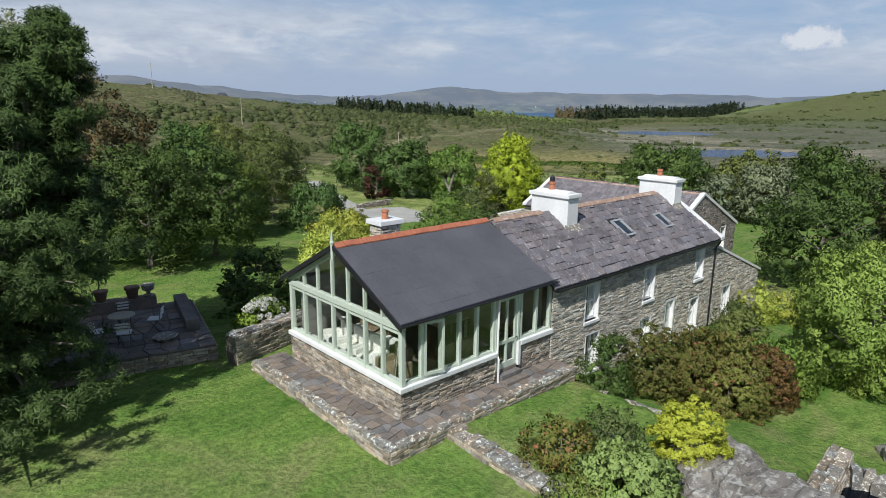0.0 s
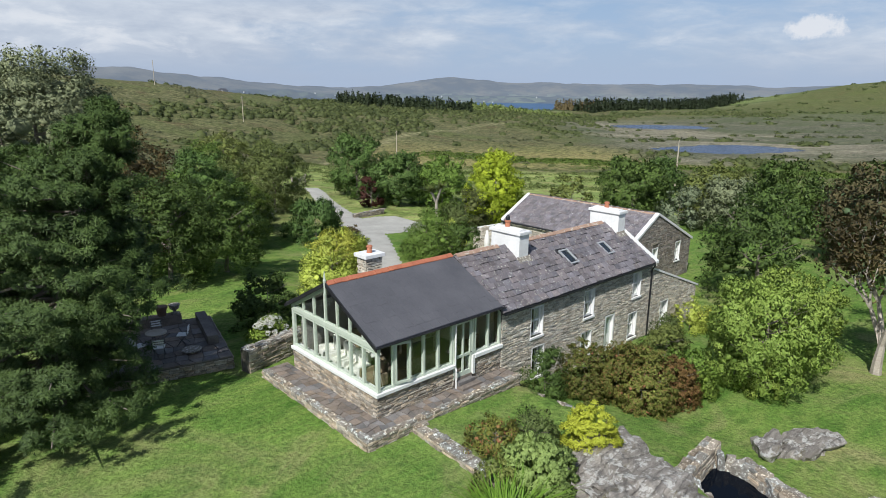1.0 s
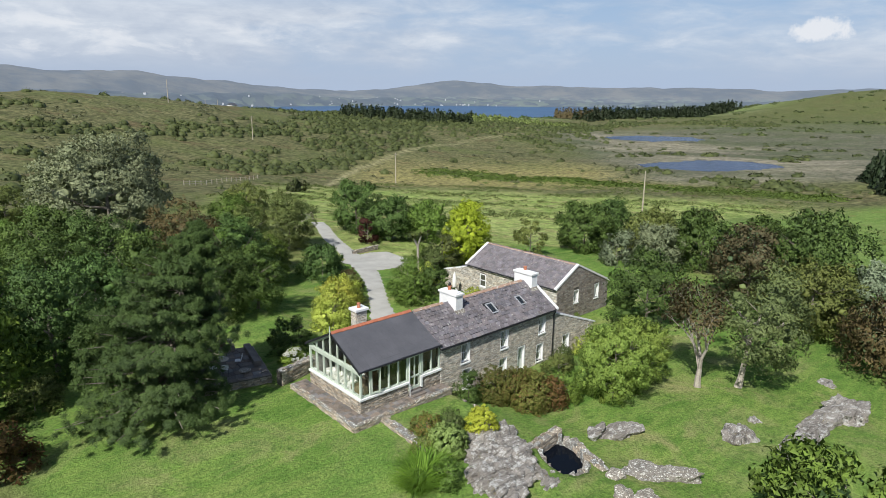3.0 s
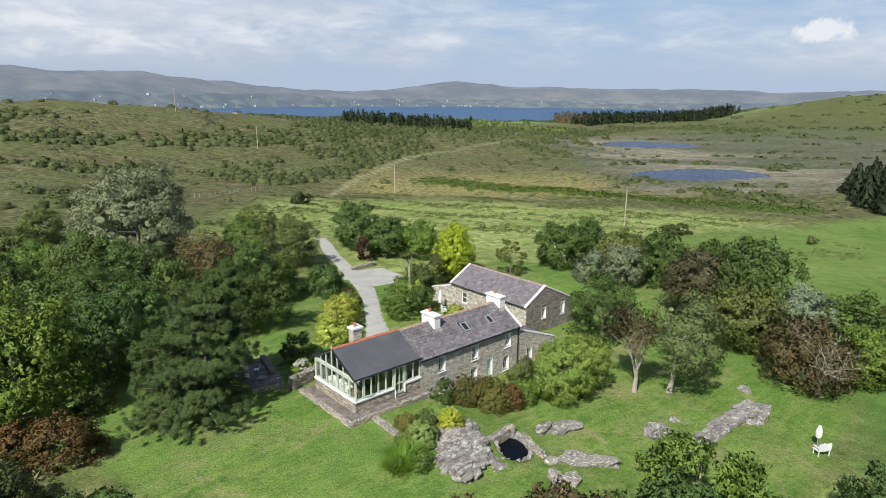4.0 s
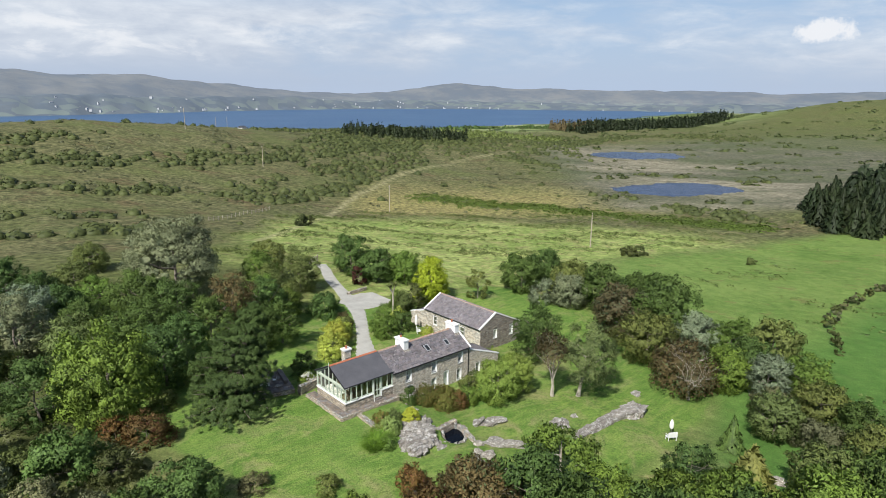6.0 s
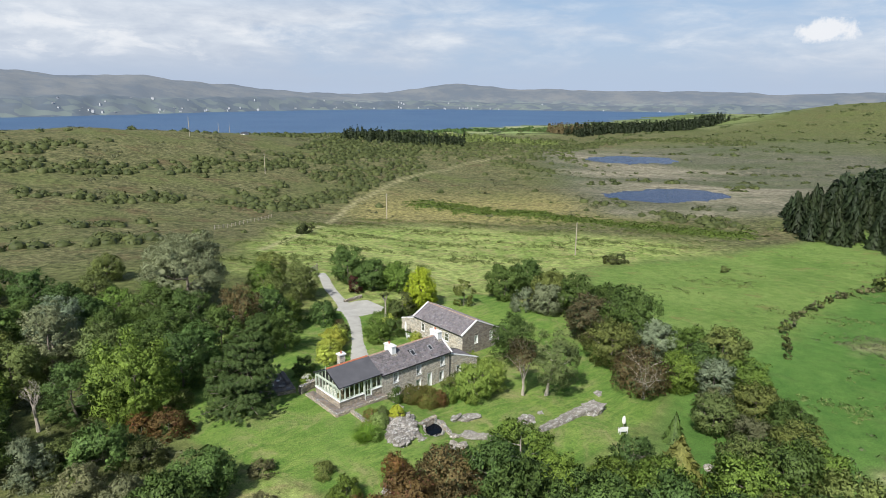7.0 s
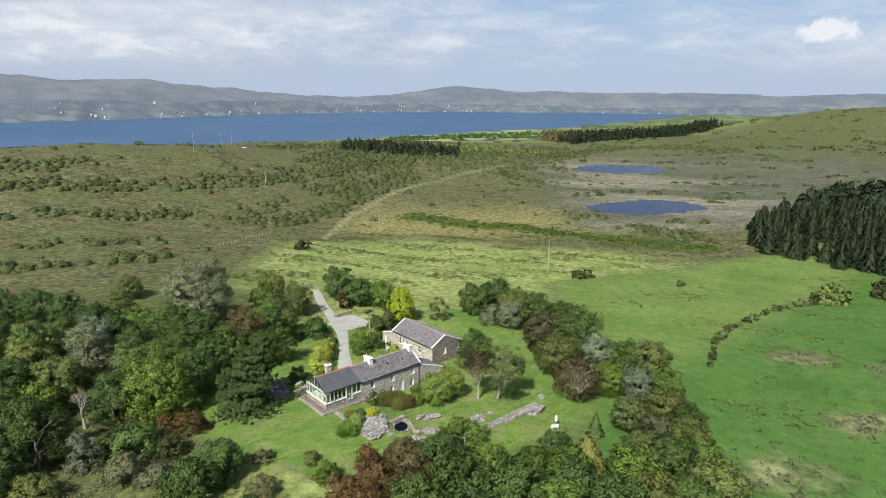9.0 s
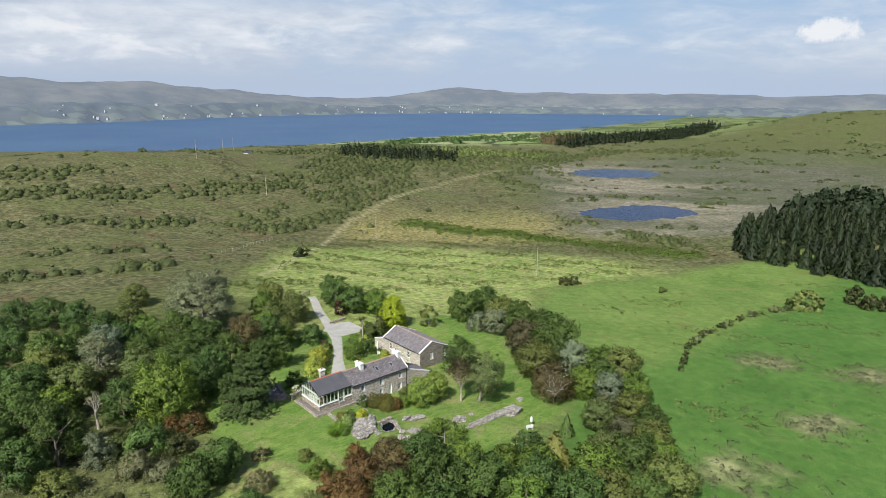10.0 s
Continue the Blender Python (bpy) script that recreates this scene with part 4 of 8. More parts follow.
def sash_window(x0, x1, z0, z1, y, thing):
    """A white sash set near the face of a wall at y, with sill and reveal."""
    w = part("window", box(bmesh.new(), x0 - 0.07, x1 + 0.07, y - 0.08, y + 0.2, z0 - 0.1, z0, 0.012), white_paint, thing, "white sash window")
    yf = y + 0.10
    for a in (x0 - 0.03, x1 - 0.012):
        part("reveal", box(bmesh.new(), a, a + 0.042, y - 0.036, yf + 0.004, z0, z1 + 0.03), white_paint, w)
    part("lintel", box(bmesh.new(), x0 + 0.012, x1 - 0.012, y - 0.036, yf - 0.002, z1 - 0.01, z1 + 0.03), white_paint, w)
    bm = bmesh.new()
    for a, b, c, d in ((x0 - 0.03, x0 + 0.1, z0, z1 + 0.03), (x1 - 0.1, x1 + 0.03, z0, z1 + 0.03), (x0 + 0.1, x1 - 0.1, z1 - 0.1, z1 + 0.03), (x0 + 0.1, x1 - 0.1, z0, z0 + 0.1)):
        box(bm, a, b, yf, yf + 0.12, c, d)
    part("window_frame", bm, white_paint, w)
    zm = (z0 + z1) / 2
    part("meeting_rail", box(bmesh.new(), x0 + 0.09, x1 - 0.09, yf + 0.03, yf + 0.09, zm - 0.03, zm + 0.03), white_paint, w)
    for a, b in ((z0 + 0.1, zm - 0.03), (zm + 0.03, z1 - 0.09)):
        part("glazing_bar", box(bmesh.new(), (x0 + x1) / 2 - 0.014, (x0 + x1) / 2 + 0.014, yf + 0.035, yf + 0.075, a, b), white_paint, w)
        part("pane", box(bmesh.new(), x0 + 0.09, x1 - 0.09, yf + 0.05, yf + 0.056, a, b), glass, w).visible_shadow = False
    bm = bmesh.new()
    xs = np.linspace(x0 + 0.1, x1 - 0.1, 17)
    for side in (0, 1):
        k = xs[:8] if side == 0 else xs[-7:]
        vs = [(bm.verts.new((float(a), yf + 0.11 + 0.02 * math.sin(i * 2.1), z0 + 0.1)), bm.verts.new((float(a), yf + 0.11 + 0.02 * math.sin(i * 2.1), z1 - 0.08))) for i, a in enumerate(k)]
        for p, q in zip(vs, vs[1:]):
            bm.faces.new((p[0], q[0], q[1], p[1]))
    bmesh.ops.solidify(bm, geom=bm.faces[:], thickness=0.008)
    part("curtain", bm, linen, w, "pale drawn-back curtain")
    return w


for win in WINDOWS:
    sash_window(*win, 0.0, house)

# front door
d = part("door", box(bmesh.new(), DOOR[0] + 0.1, DOOR[1] - 0.1, 0.14, 0.19, DOOR[2] + 0.05, DOOR[3] - 0.1), white_paint, house, "white front door with a glazed upper part")
bm = bmesh.new()
for a, b, c, e in ((DOOR[0], DOOR[0] + 0.1, DOOR[2], DOOR[3]), (DOOR[1] - 0.1, DOOR[1], DOOR[2], DOOR[3]), (DOOR[0] + 0.1, DOOR[1] - 0.1, DOOR[3] - 0.1, DOOR[3])):
    box(bm, a, b, 0.0, 0.2, c, e)
part("door_frame", bm, white_paint, d)
part("pane", box(bmesh.new(), DOOR[0] + 0.22, DOOR[1] - 0.22, 0.125, 0.138, -0.6, 0.2), glass, d)
bm = bmesh.new()
tube(bm, [(DOOR[0] + 0.17, 0.14, -0.65), (DOOR[0] + 0.17, 0.09, -0.65), (DOOR[0] + 0.26, 0.09, -0.65)], 0.014, 6)
part("door_handle", bm, iron, d)
tagged(part("door_step", box(bmesh.new(), 13.1, 14.6, -0.75, -0.03, -2.2, -1.62, 0.03), flagstone), "worn stone step below the front door", "step")

# annex against the far gable
annex = tagged(empty("annex"), "lean-to stone annex with a white sloping coping", "annex")
AX1 = 22.6


def annex_top(x):
    return 2.0 - (x - MX1) * (2.0 - 0.12) / (AX1 - MX1)


AWIN = (18.65, 19.42, -1.38, -0.04)
bm = bmesh.new()
wall_with_holes(bm, MX1, AX1, MZ0, -0.02, 0.0, 0.4, [AWIN])
prism(bm, [(MX1, -0.02), (AX1, -0.02), (AX1, annex_top(AX1)), (MX1, annex_top(MX1))], "y", 0.0, 0.4)
part("front_wall", bm, mortar, annex)
part("side_wall", box(bmesh.new(), AX1 - 0.4, AX1, 0.4, 4.2, MZ0, annex_top(AX1)), mortar, annex)
part("back_wall", prism(bmesh.new(), [(MX1, MZ0), (AX1 - 0.4, MZ0), (AX1 - 0.4, annex_top(AX1 - 0.4)), (MX1, annex_top(MX1))], "y", 3.8, 4.2), mortar, annex)
part("roof", prism(bmesh.new(), [(MX1, annex_top(MX1) - 0.12), (AX1 + 0.15, annex_top(AX1 + 0.15) - 0.12), (AX1 + 0.15, annex_top(AX1 + 0.15) - 0.05), (MX1, annex_top(MX1) - 0.05)], "y", 0.41, 4.3), slate_old, annex)
part("coping", prism(bmesh.new(), [(MX1 - 0.02, annex_top(MX1)), (AX1 + 0.2, annex_top(AX1 + 0.2)), (AX1 + 0.2, annex_top(AX1 + 0.2) + 0.11), (MX1 - 0.02, annex_top(MX1) + 0.11)], "y", -0.07, 0.4), white_paint, annex, "white painted coping")
sash_window(*AWIN, 0.0, annex)

# conservatory
sun_room = tagged(empty("conservatory"), "pale green timber conservatory on a low stone wall", "conservatory")
part("base_wall", box(bmesh.new(), 0.04, 0.40, 0.04, CW, CZ0, SILL - 0.02), mortar, sun_room)
part("base_wall", box(bmesh.new(), 0.40, 3.5, 0.04, 0.40, CZ0, SILL - 0.02), mortar, sun_room)
part("base_wall", box(bmesh.new(), 4.62, CX, 0.04, 0.40, CZ0, SILL + 0.08), mortar, sun_room)
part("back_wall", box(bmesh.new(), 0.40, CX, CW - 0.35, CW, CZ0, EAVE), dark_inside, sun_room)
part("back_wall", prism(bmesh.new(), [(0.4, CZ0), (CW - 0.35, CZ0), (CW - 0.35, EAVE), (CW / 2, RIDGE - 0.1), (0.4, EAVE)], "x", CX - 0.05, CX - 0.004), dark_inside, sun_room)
part("floor_slab", box(bmesh.new(), 0.40, CX - 0.06, 0.40, CW - 0.36, CZ0, 0.3), room_floor, sun_room)
roof_slab("roof", -0.12, MX0 - 0.14, -0.14, EAVE, CW / 2, RIDGE - 0.04, 0.05, slate_new, sun_room)
roof_slab("roof", -0.12, MX0 - 0.14, CW + 0.14, EAVE, CW / 2, RIDGE - 0.04, 0.06, slate_new, sun_room)
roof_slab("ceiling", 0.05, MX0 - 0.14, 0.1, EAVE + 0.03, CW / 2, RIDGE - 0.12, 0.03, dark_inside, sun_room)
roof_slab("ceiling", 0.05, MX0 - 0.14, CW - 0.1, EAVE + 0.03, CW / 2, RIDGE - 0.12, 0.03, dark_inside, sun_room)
bm = box(bmesh.new(), -0.08, 0.34, -0.08, CW + 0.02, SILL - 0.02, SILL + 0.1, 0.015)
part("sill", bm, white_paint, sun_room, "white painted sill")
part("sill", box(bmesh.new(), 0.345, 3.5, -0.08, 0.34, SILL - 0.02, SILL + 0.1, 0.015), white_paint, sun_room, "white painted sill")
part("sill", box(bmesh.new(), 4.55, CX + 0.05, -0.08, 0.34, SILL + 0.08, SILL + 0.22, 0.015), white_paint, sun_room, "white painted sill")
part("door_lining", box(bmesh.new(), 4.45, 4.55, -0.06, 0.36, 0.3, SILL + 0.22), white_paint, sun_room)
Z0, ZT = SILL + 0.1, EAVE - 0.04


def rail_z(y):
    return EAVE - 0.06 + (min(y, CW - y)) * (RIDGE - EAVE) / (CW / 2)


def post(x0, x1, y0, y1, z0, z1, name="post"):
    return part(name, box(bmesh.new(), x0, x1, y0, y1, z0, z1, 0.008), cream_paint, sun_room)


def pane(x0, x1, y0, y1, z0, z1):
    part("pane", box(bmesh.new(), x0, x1, y0, y1, z0, z1), glass, sun_room).visible_shadow = False


GY = [0.06 + i * (CW - 0.12) / 7 for i in range(8)]
for i, y in enumerate(GY):
    w = 0.07 if i in (0, 7) else 0.042
    post(0.02, 0.14, y - w, y + w, Z0, 2.44)
    if 0 < i < 7:
        post(0.03, 0.13, y - 0.035, y + 0.035, 2.6, rail_z(y) - 0.06, "mullion")
for name, z0, z1 in (("bottom_rail", Z0, Z0 + 0.1), ("transom", 2.44, 2.6), ("lock_rail", 2.32, 2.4)):
    for a, b, wa, wb in zip(GY, GY[1:], [0.07] + [0.042] * 6, [0.042] * 6 + [0.07]):
        if name == "transom":
            continue
        post(0.04, 0.12, a + wa, b - wb, z0, z1, name)
post(0.0, 0.16, 0.0, CW, 2.44, 2.6, "transom")
for a, b in zip(GY, GY[1:]):
    pane(0.076, 0.084, a + 0.042, b - 0.042, Z0 + 0.1, 2.32)
    lo, hi = rail_z(a + 0.03) - 0.07, rail_z(b - 0.03) - 0.07
    outline = [(a + 0.035, 2.6), (b - 0.035, 2.6), (b - 0.035, max(2.62, hi)), (a + 0.035, max(2.62, lo))]
    if a < CW / 2 < b:
        outline.insert(3, (CW / 2, rail_z(CW / 2) - 0.08))
    part("pane", prism(bmesh.new(), outline, "x", 0.076, 0.084), glass, sun_room).visible_shadow = False
for sgn in (1, -1):
    y0 = 0.0 if sgn > 0 else CW
    part("rafter", prism(bmesh.new(), [(y0, EAVE - 0.16), (CW / 2, RIDGE - 0.2), (CW / 2, RIDGE - 0.06), (y0, EAVE - 0.03)], "x", 0.0, 0.14), cream_paint, sun_room)
    part("barge_board", prism(bmesh.new(), [(y0 - sgn * 0.2, EAVE - 0.13), (CW / 2, RIDGE - 0.10), (CW / 2, RIDGE + 0.05), (y0 - sgn * 0.2, EAVE + 0.0)], "x", -0.17, -0.125), black_metal, sun_room, "black barge board")
SX = [0.06, 0.73, 1.42, 2.08, 2.76, 3.44]
for i, x in enumerate(SX):
    if i:
        post(x - 0.045, x + 0.045, 0.02, 0.14, Z0, ZT)
for i, (a, b) in enumerate(zip(SX, SX[1:])):
    lo = a + (0.09 if i == 0 else 0.045)
    post(lo, b - 0.045, 0.04, 0.12, Z0, Z0 + 0.09, "bottom_rail")
    if i != 1:
        pane(lo, b - 0.045, 0.076, 0.084, Z0 + 0.09, ZT - 0.08)
for a, b in ((4.62, 5.34), (5.34, 6.0)):
    post(a - 0.045, a + 0.045, 0.02, 0.14, Z0 + 0.12, ZT)
    post(a + 0.045, b - 0.045, 0.04, 0.12, Z0 + 0.12, Z0 + 0.2, "bottom_rail")
    pane(a + 0.045, b - 0.045, 0.076, 0.084, Z0 + 0.2, ZT - 0.08)
post(5.955, 6.045, 0.02, 0.14, Z0 + 0.12, ZT)
post(0.14, 6.045, 0.025, 0.135, ZT - 0.08, ZT + 0.02, "head_rail")
# casement that stands ajar
hinge = pose(0.79, 0.03, 0, 0, 0, -13)
bm = bmesh.new()
for a, b, c, e in ((0, 0.06, Z0 + 0.1, ZT - 0.09), (0.53, 0.59, Z0 + 0.1, ZT - 0.09), (0.06, 0.53, Z0 + 0.1, Z0 + 0.18), (0.06, 0.53, ZT - 0.17, ZT - 0.09)):
    box(bm, a, b, -0.03, 0.03, c, e)
bm.transform(hinge)
casement = part("casement", bm, cream_paint, sun_room, "casement window standing ajar")
bm = box(bmesh.new(), 0.06, 0.53, -0.004, 0.004, Z0 + 0.18, ZT - 0.17)
bm.transform(hinge)
part("pane", bm, glass, casement).visible_shadow = False
# glazed door
bm = bmesh.new()
for a, b, c, e in ((3.56, 3.66, 0.34, ZT - 0.08), (4.35, 4.45, 0.34, ZT - 0.08), (3.66, 4.35, 0.34, 0.52), (3.66, 4.35, 1.1, 1.2), (3.66, 4.35, ZT - 0.2, ZT - 0.08), (3.97, 4.04, 0.52, 1.1), (3.97, 4.04, 1.2, ZT - 0.2)):
    box(bm, a, b, 0.03, 0.1, c, e)
door = part("door", bm, cream_paint, sun_room, "glazed garden door with a middle rail")
for a, b in ((3.66, 3.97), (4.04, 4.35)):
    for c, e in ((0.52, 1.1), (1.2, ZT - 0.2)):
        part("pane", box(bmesh.new(), a, b, 0.06, 0.067, c, e), glass, door).visible_shadow = False
bm = bmesh.new()
tube(bm, [(4.4, 0.03, 1.22), (4.4, -0.03, 1.22), (4.3, -0.03, 1.22)], 0.013, 6)
part("door_handle", bm, iron, door)
post(3.49, 3.56, 0.0, 0.14, 0.3, ZT, "door_post")
post(4.45, 4.53, 0.0, 0.14, SILL + 0.22, ZT, "door_post")
bm = bmesh.new()
tube(bm, [(3.53, -0.06, EAVE - 0.1), (3.53, -0.04, SILL), (3.53, -0.1, SILL - 0.1), (3.53, -0.1, 0.02)], 0.032, 8)
part("downpipe", bm, white_paint, sun_room, "white downpipe beside the door")
gutter(sun_room, -0.12, MX0 + 0.0, -0.2, EAVE + 0.01)
ridge_tiles(sun_room, -0.1, 5.95, CW / 2, RIDGE + 0.085, ridge_clay, 0.3, spread=0.15)
bm = bmesh.new()
tube(bm, [(-0.15, CW / 2, 3.7), (-0.15, CW / 2, 3.78), (-0.15, CW / 2, 4.2), (-0.15, CW / 2, 4.26), (-0.15, CW / 2, 4.32), (-0.15, CW / 2, 4.6)], [0.02, 0.045, 0.045, 0.065, 0.04, 0.012], 8)
part("finial", bm, cream_paint, sun_room, "turned timber finial")

# furniture in the conservatory


def armchair(x, y, turn, mat, label):
    c = tagged(empty("armchair", x, y, 0.3, turn), label, "armchair", "conservatory armchairs")
    part("seat", box(bmesh.new(), -0.32, 0.32, -0.3, 0.34, 0.18, 0.46, 0.06), mat, c)
    part("backrest", box(bmesh.new(), -0.36, 0.36, 0.26, 0.44, 0.3, 1.0, 0.08), mat, c)
    for s in (-1, 1):
        part("armrest", box(bmesh.new(), s * 0.38 - 0.07, s * 0.38 + 0.07, -0.3, 0.36, 0.16, 0.62, 0.05), mat, c)
        for yy in (-0.24, 0.34):
            part("leg", box(bmesh.new(), s * 0.33 - 0.025, s * 0.33 + 0.025, yy - 0.025, yy + 0.025, 0.004, 0.18), bark, c)
    return c


for x, y, turn in ((0.95, 4.5, 250), (0.95, 3.55, 265), (0.95, 2.6, 280), (2.3, 4.3, -20), (2.2, 1.15, 190), (3.1, 1.1, 175), (5.3, 1.2, 200), (1.0, 1.6, 265)):
    if y < 2 or x > 2.2:
        armchair(x, y, turn, wicker, "brown wicker armchair in the conservatory")
    else:
        armchair(x, y, turn, linen, "cream upholstered armchair in the conservatory")
table = tagged(empty("side_table", 1.9, 3.2, 0.3), "low white table between the armchairs", "table")
part("tabletop", box(bmesh.new(), -0.45, 0.45, -0.32, 0.32, 0.42, 0.46, 0.012), white_paint, table)
for a in (-0.38, 0.38):
    for b in (-0.26, 0.26):
        part("leg", box(bmesh.new(), a - 0.025, a + 0.025, b - 0.025, b + 0.025, 0.004, 0.42), white_paint, table)
dining = tagged(empty("dining_table", 4.2, 2.9, 0.3), "wooden dining table inside the conservatory", "table")
part("tabletop", box(bmesh.new(), -0.7, 0.7, -0.45, 0.45, 0.7, 0.75, 0.012), pole_wood, dining)
for a in (-0.6, 0.6):
    for b in (-0.36, 0.36):
        part("leg", box(bmesh.new(), a - 0.035, a + 0.035, b - 0.035, b + 0.035, 0.004, 0.7), pole_wood, dining)
easel = tagged(empty("easel", 0.75, 0.95, 0.3), "thin wooden easel standing near the glazed corner", "easel")
for p, q in (((-0.25, 0, 0.004), (0, 0.1, 1.4)), ((0.25, 0, 0.004), (0, 0.1, 1.4)), ((0, 0.45, 0.004), (0, 0.1, 1.4))):
    part("leg", tube(bmesh.new(), [p, q], 0.018, 6), pole_wood, easel)

# stone stack behind the conservatory
stack = tagged(empty("chimney_stack"), "stone chimney stack with a white cap and red pot", "chimney")
part("shaft", box(bmesh.new(), 3.62, 4.42, 5.56, 6.2, -1.0, 3.82), mortar, stack)
part("cap", box(bmesh.new(), 3.5, 4.54, 5.44, 6.32, 3.82, 3.98, 0.02), white_paint, stack)
bm = bmesh.new()
tube(bm, [(4.02, 5.88, 3.97), (4.02, 5.88, 4.2), (4.02, 5.88, 4.23), (4.02, 5.88, 4.3)], [0.13, 0.11, 0.14, 0.12], 12)
part("pot", bm, terracotta, stack)

# ---- outbuilding ----
barn = tagged(empty("outbuilding"), "low fieldstone outbuilding with slate roof and white verges", "outbuilding")
BX0, BXR, BX1, BY0, BY1, BR, BL, BE, BZ = 25.0, 27.95, 33.0, 5.5, 17.0, 2.72, 1.12, 0.36, -3.0
GW = [(27.5, 28.22, -0.85, 0.6), (30.75, 31.45, -1.05, 0.5)]
bm = wall_with_holes(bmesh.new(), BX0, BX1, BZ, BE, BY0, BY0 + 0.45, [(a, b, c, min(d, BE - 0.02)) for a, b, c, d in GW])
prism(bm, [(BX0, BE), (BX1, BE), (BX1, BE + 0.02), (BXR, BR - 0.1), (BX0, BL - 0.08)], "y", BY0, BY0 + 0.45)
part("gable_wall", bm, mortar, barn)
part("gable_wall", prism(bmesh.new(), [(BX0, BZ), (BX1, BZ), (BX1, BE), (BXR, BR - 0.1), (BX0, BL - 0.08)], "y", BY1 - 0.45, BY1), mortar, barn)
part("front_wall", box(bmesh.new(), BX0, BX0 + 0.45, BY0 + 0.45, BY1 - 0.45, BZ, BL - 0.1), mortar, barn)
part("back_wall", box(bmesh.new(), BX1 - 0.45, BX1, BY0 + 0.45, BY1 - 0.45, BZ, BE - 0.02), mortar, barn)
for xe, ze in ((BX0 - 0.18, BL - 0.14), (BX1 + 0.18, BE - 0.06)):
    part("roof", prism(bmesh.new(), [(xe, ze), (BXR, BR - 0.06), (BXR, BR + 0.0), (xe, ze + 0.06)], "y", BY0 + 0.06, BY1 - 0.06), slate_old, barn)
for y0, y1 in ((BY0 - 0.08, BY0 + 0.2), (BY1 - 0.2, BY1 + 0.08)):
    for xe, ze in ((BX0 - 0.22, BL - 0.16), (BX1 + 0.22, BE - 0.08)):
        part("verge", prism(bmesh.new(), [(xe, ze - 0.05), (BXR, BR - 0.05), (BXR, BR + 0.12), (xe, ze + 0.14)], "y", y0, y1), white_paint, barn, "white painted verge")
gw_y = BY0
for a, b, c, e in GW:
    sash_window(a, b, c, min(e, BE - 0.02), gw_y, barn)


def side_window(y0, y1, z0, z1, x, thing):
    w = part("window", box(bmesh.new(), x - 0.08, x - 0.003, y0 - 0.06, y1 + 0.06, z0 - 0.1, z0), white_paint, thing, "small white framed window")
    bm = bmesh.new()
    for a, b, c, e in ((y0, y0 + 0.08, z0, z1), (y1 - 0.08, y1, z0, z1), (y0 + 0.08, y1 - 0.08, z1 - 0.08, z1), (y0 + 0.08, y1 - 0.08, z0, z0 + 0.08), (y0 + 0.08, y1 - 0.08, (z0 + z1) / 2 - 0.03, (z0 + z1) / 2 + 0.03)):
        box(bm, x - 0.05, x - 0.003, a, b, c, e)
    part("window_frame", bm, white_paint, w)
    for c, e in ((z0 + 0.08, (z0 + z1) / 2 - 0.03), ((z0 + z1) / 2 + 0.03, z1 - 0.08)):
        part("pane", box(bmesh.new(), x - 0.03, x - 0.02, y0 + 0.08, y1 - 0.08, c, e), glass, w)
    return w


side_window(14.3, 15.1, -0.9, 0.4, BX0, barn)
side_window(8.6, 9.5, -0.9, 0.4, BX0, barn)
part("lean_to_wall", prism(bmesh.new(), [(BY1, BZ), (20.4, BZ), (20.4, -0.35), (BY1, 0.62)], "x", BX0 + 0.1, BX0 + 0.5), mortar, barn)
part("lean_to_roof", prism(bmesh.new(), [(BY1 + 0.09, 0.45), (20.5, -0.5), (20.5, -0.42), (BY1 + 0.09, 0.53)], "x", BX0 + 0.5, 30.0), slate_old, barn)
part("coping", prism(bmesh.new(), [(BY1 + 0.09, 0.6), (20.55, -0.38), (20.55, -0.27), (BY1 + 0.09, 0.71)], "x", BX0 + 0.02, BX0 + 0.5), white_paint, barn, "white painted coping")
gutter_y = bmesh.new()
tube(gutter_y, [(BX0 - 0.22, BY0, BL - 0.2), (BX0 - 0.22, BY1, BL - 0.2)], 0.05, 8)
part("gutter", gutter_y, black_metal, barn, "black gutter")

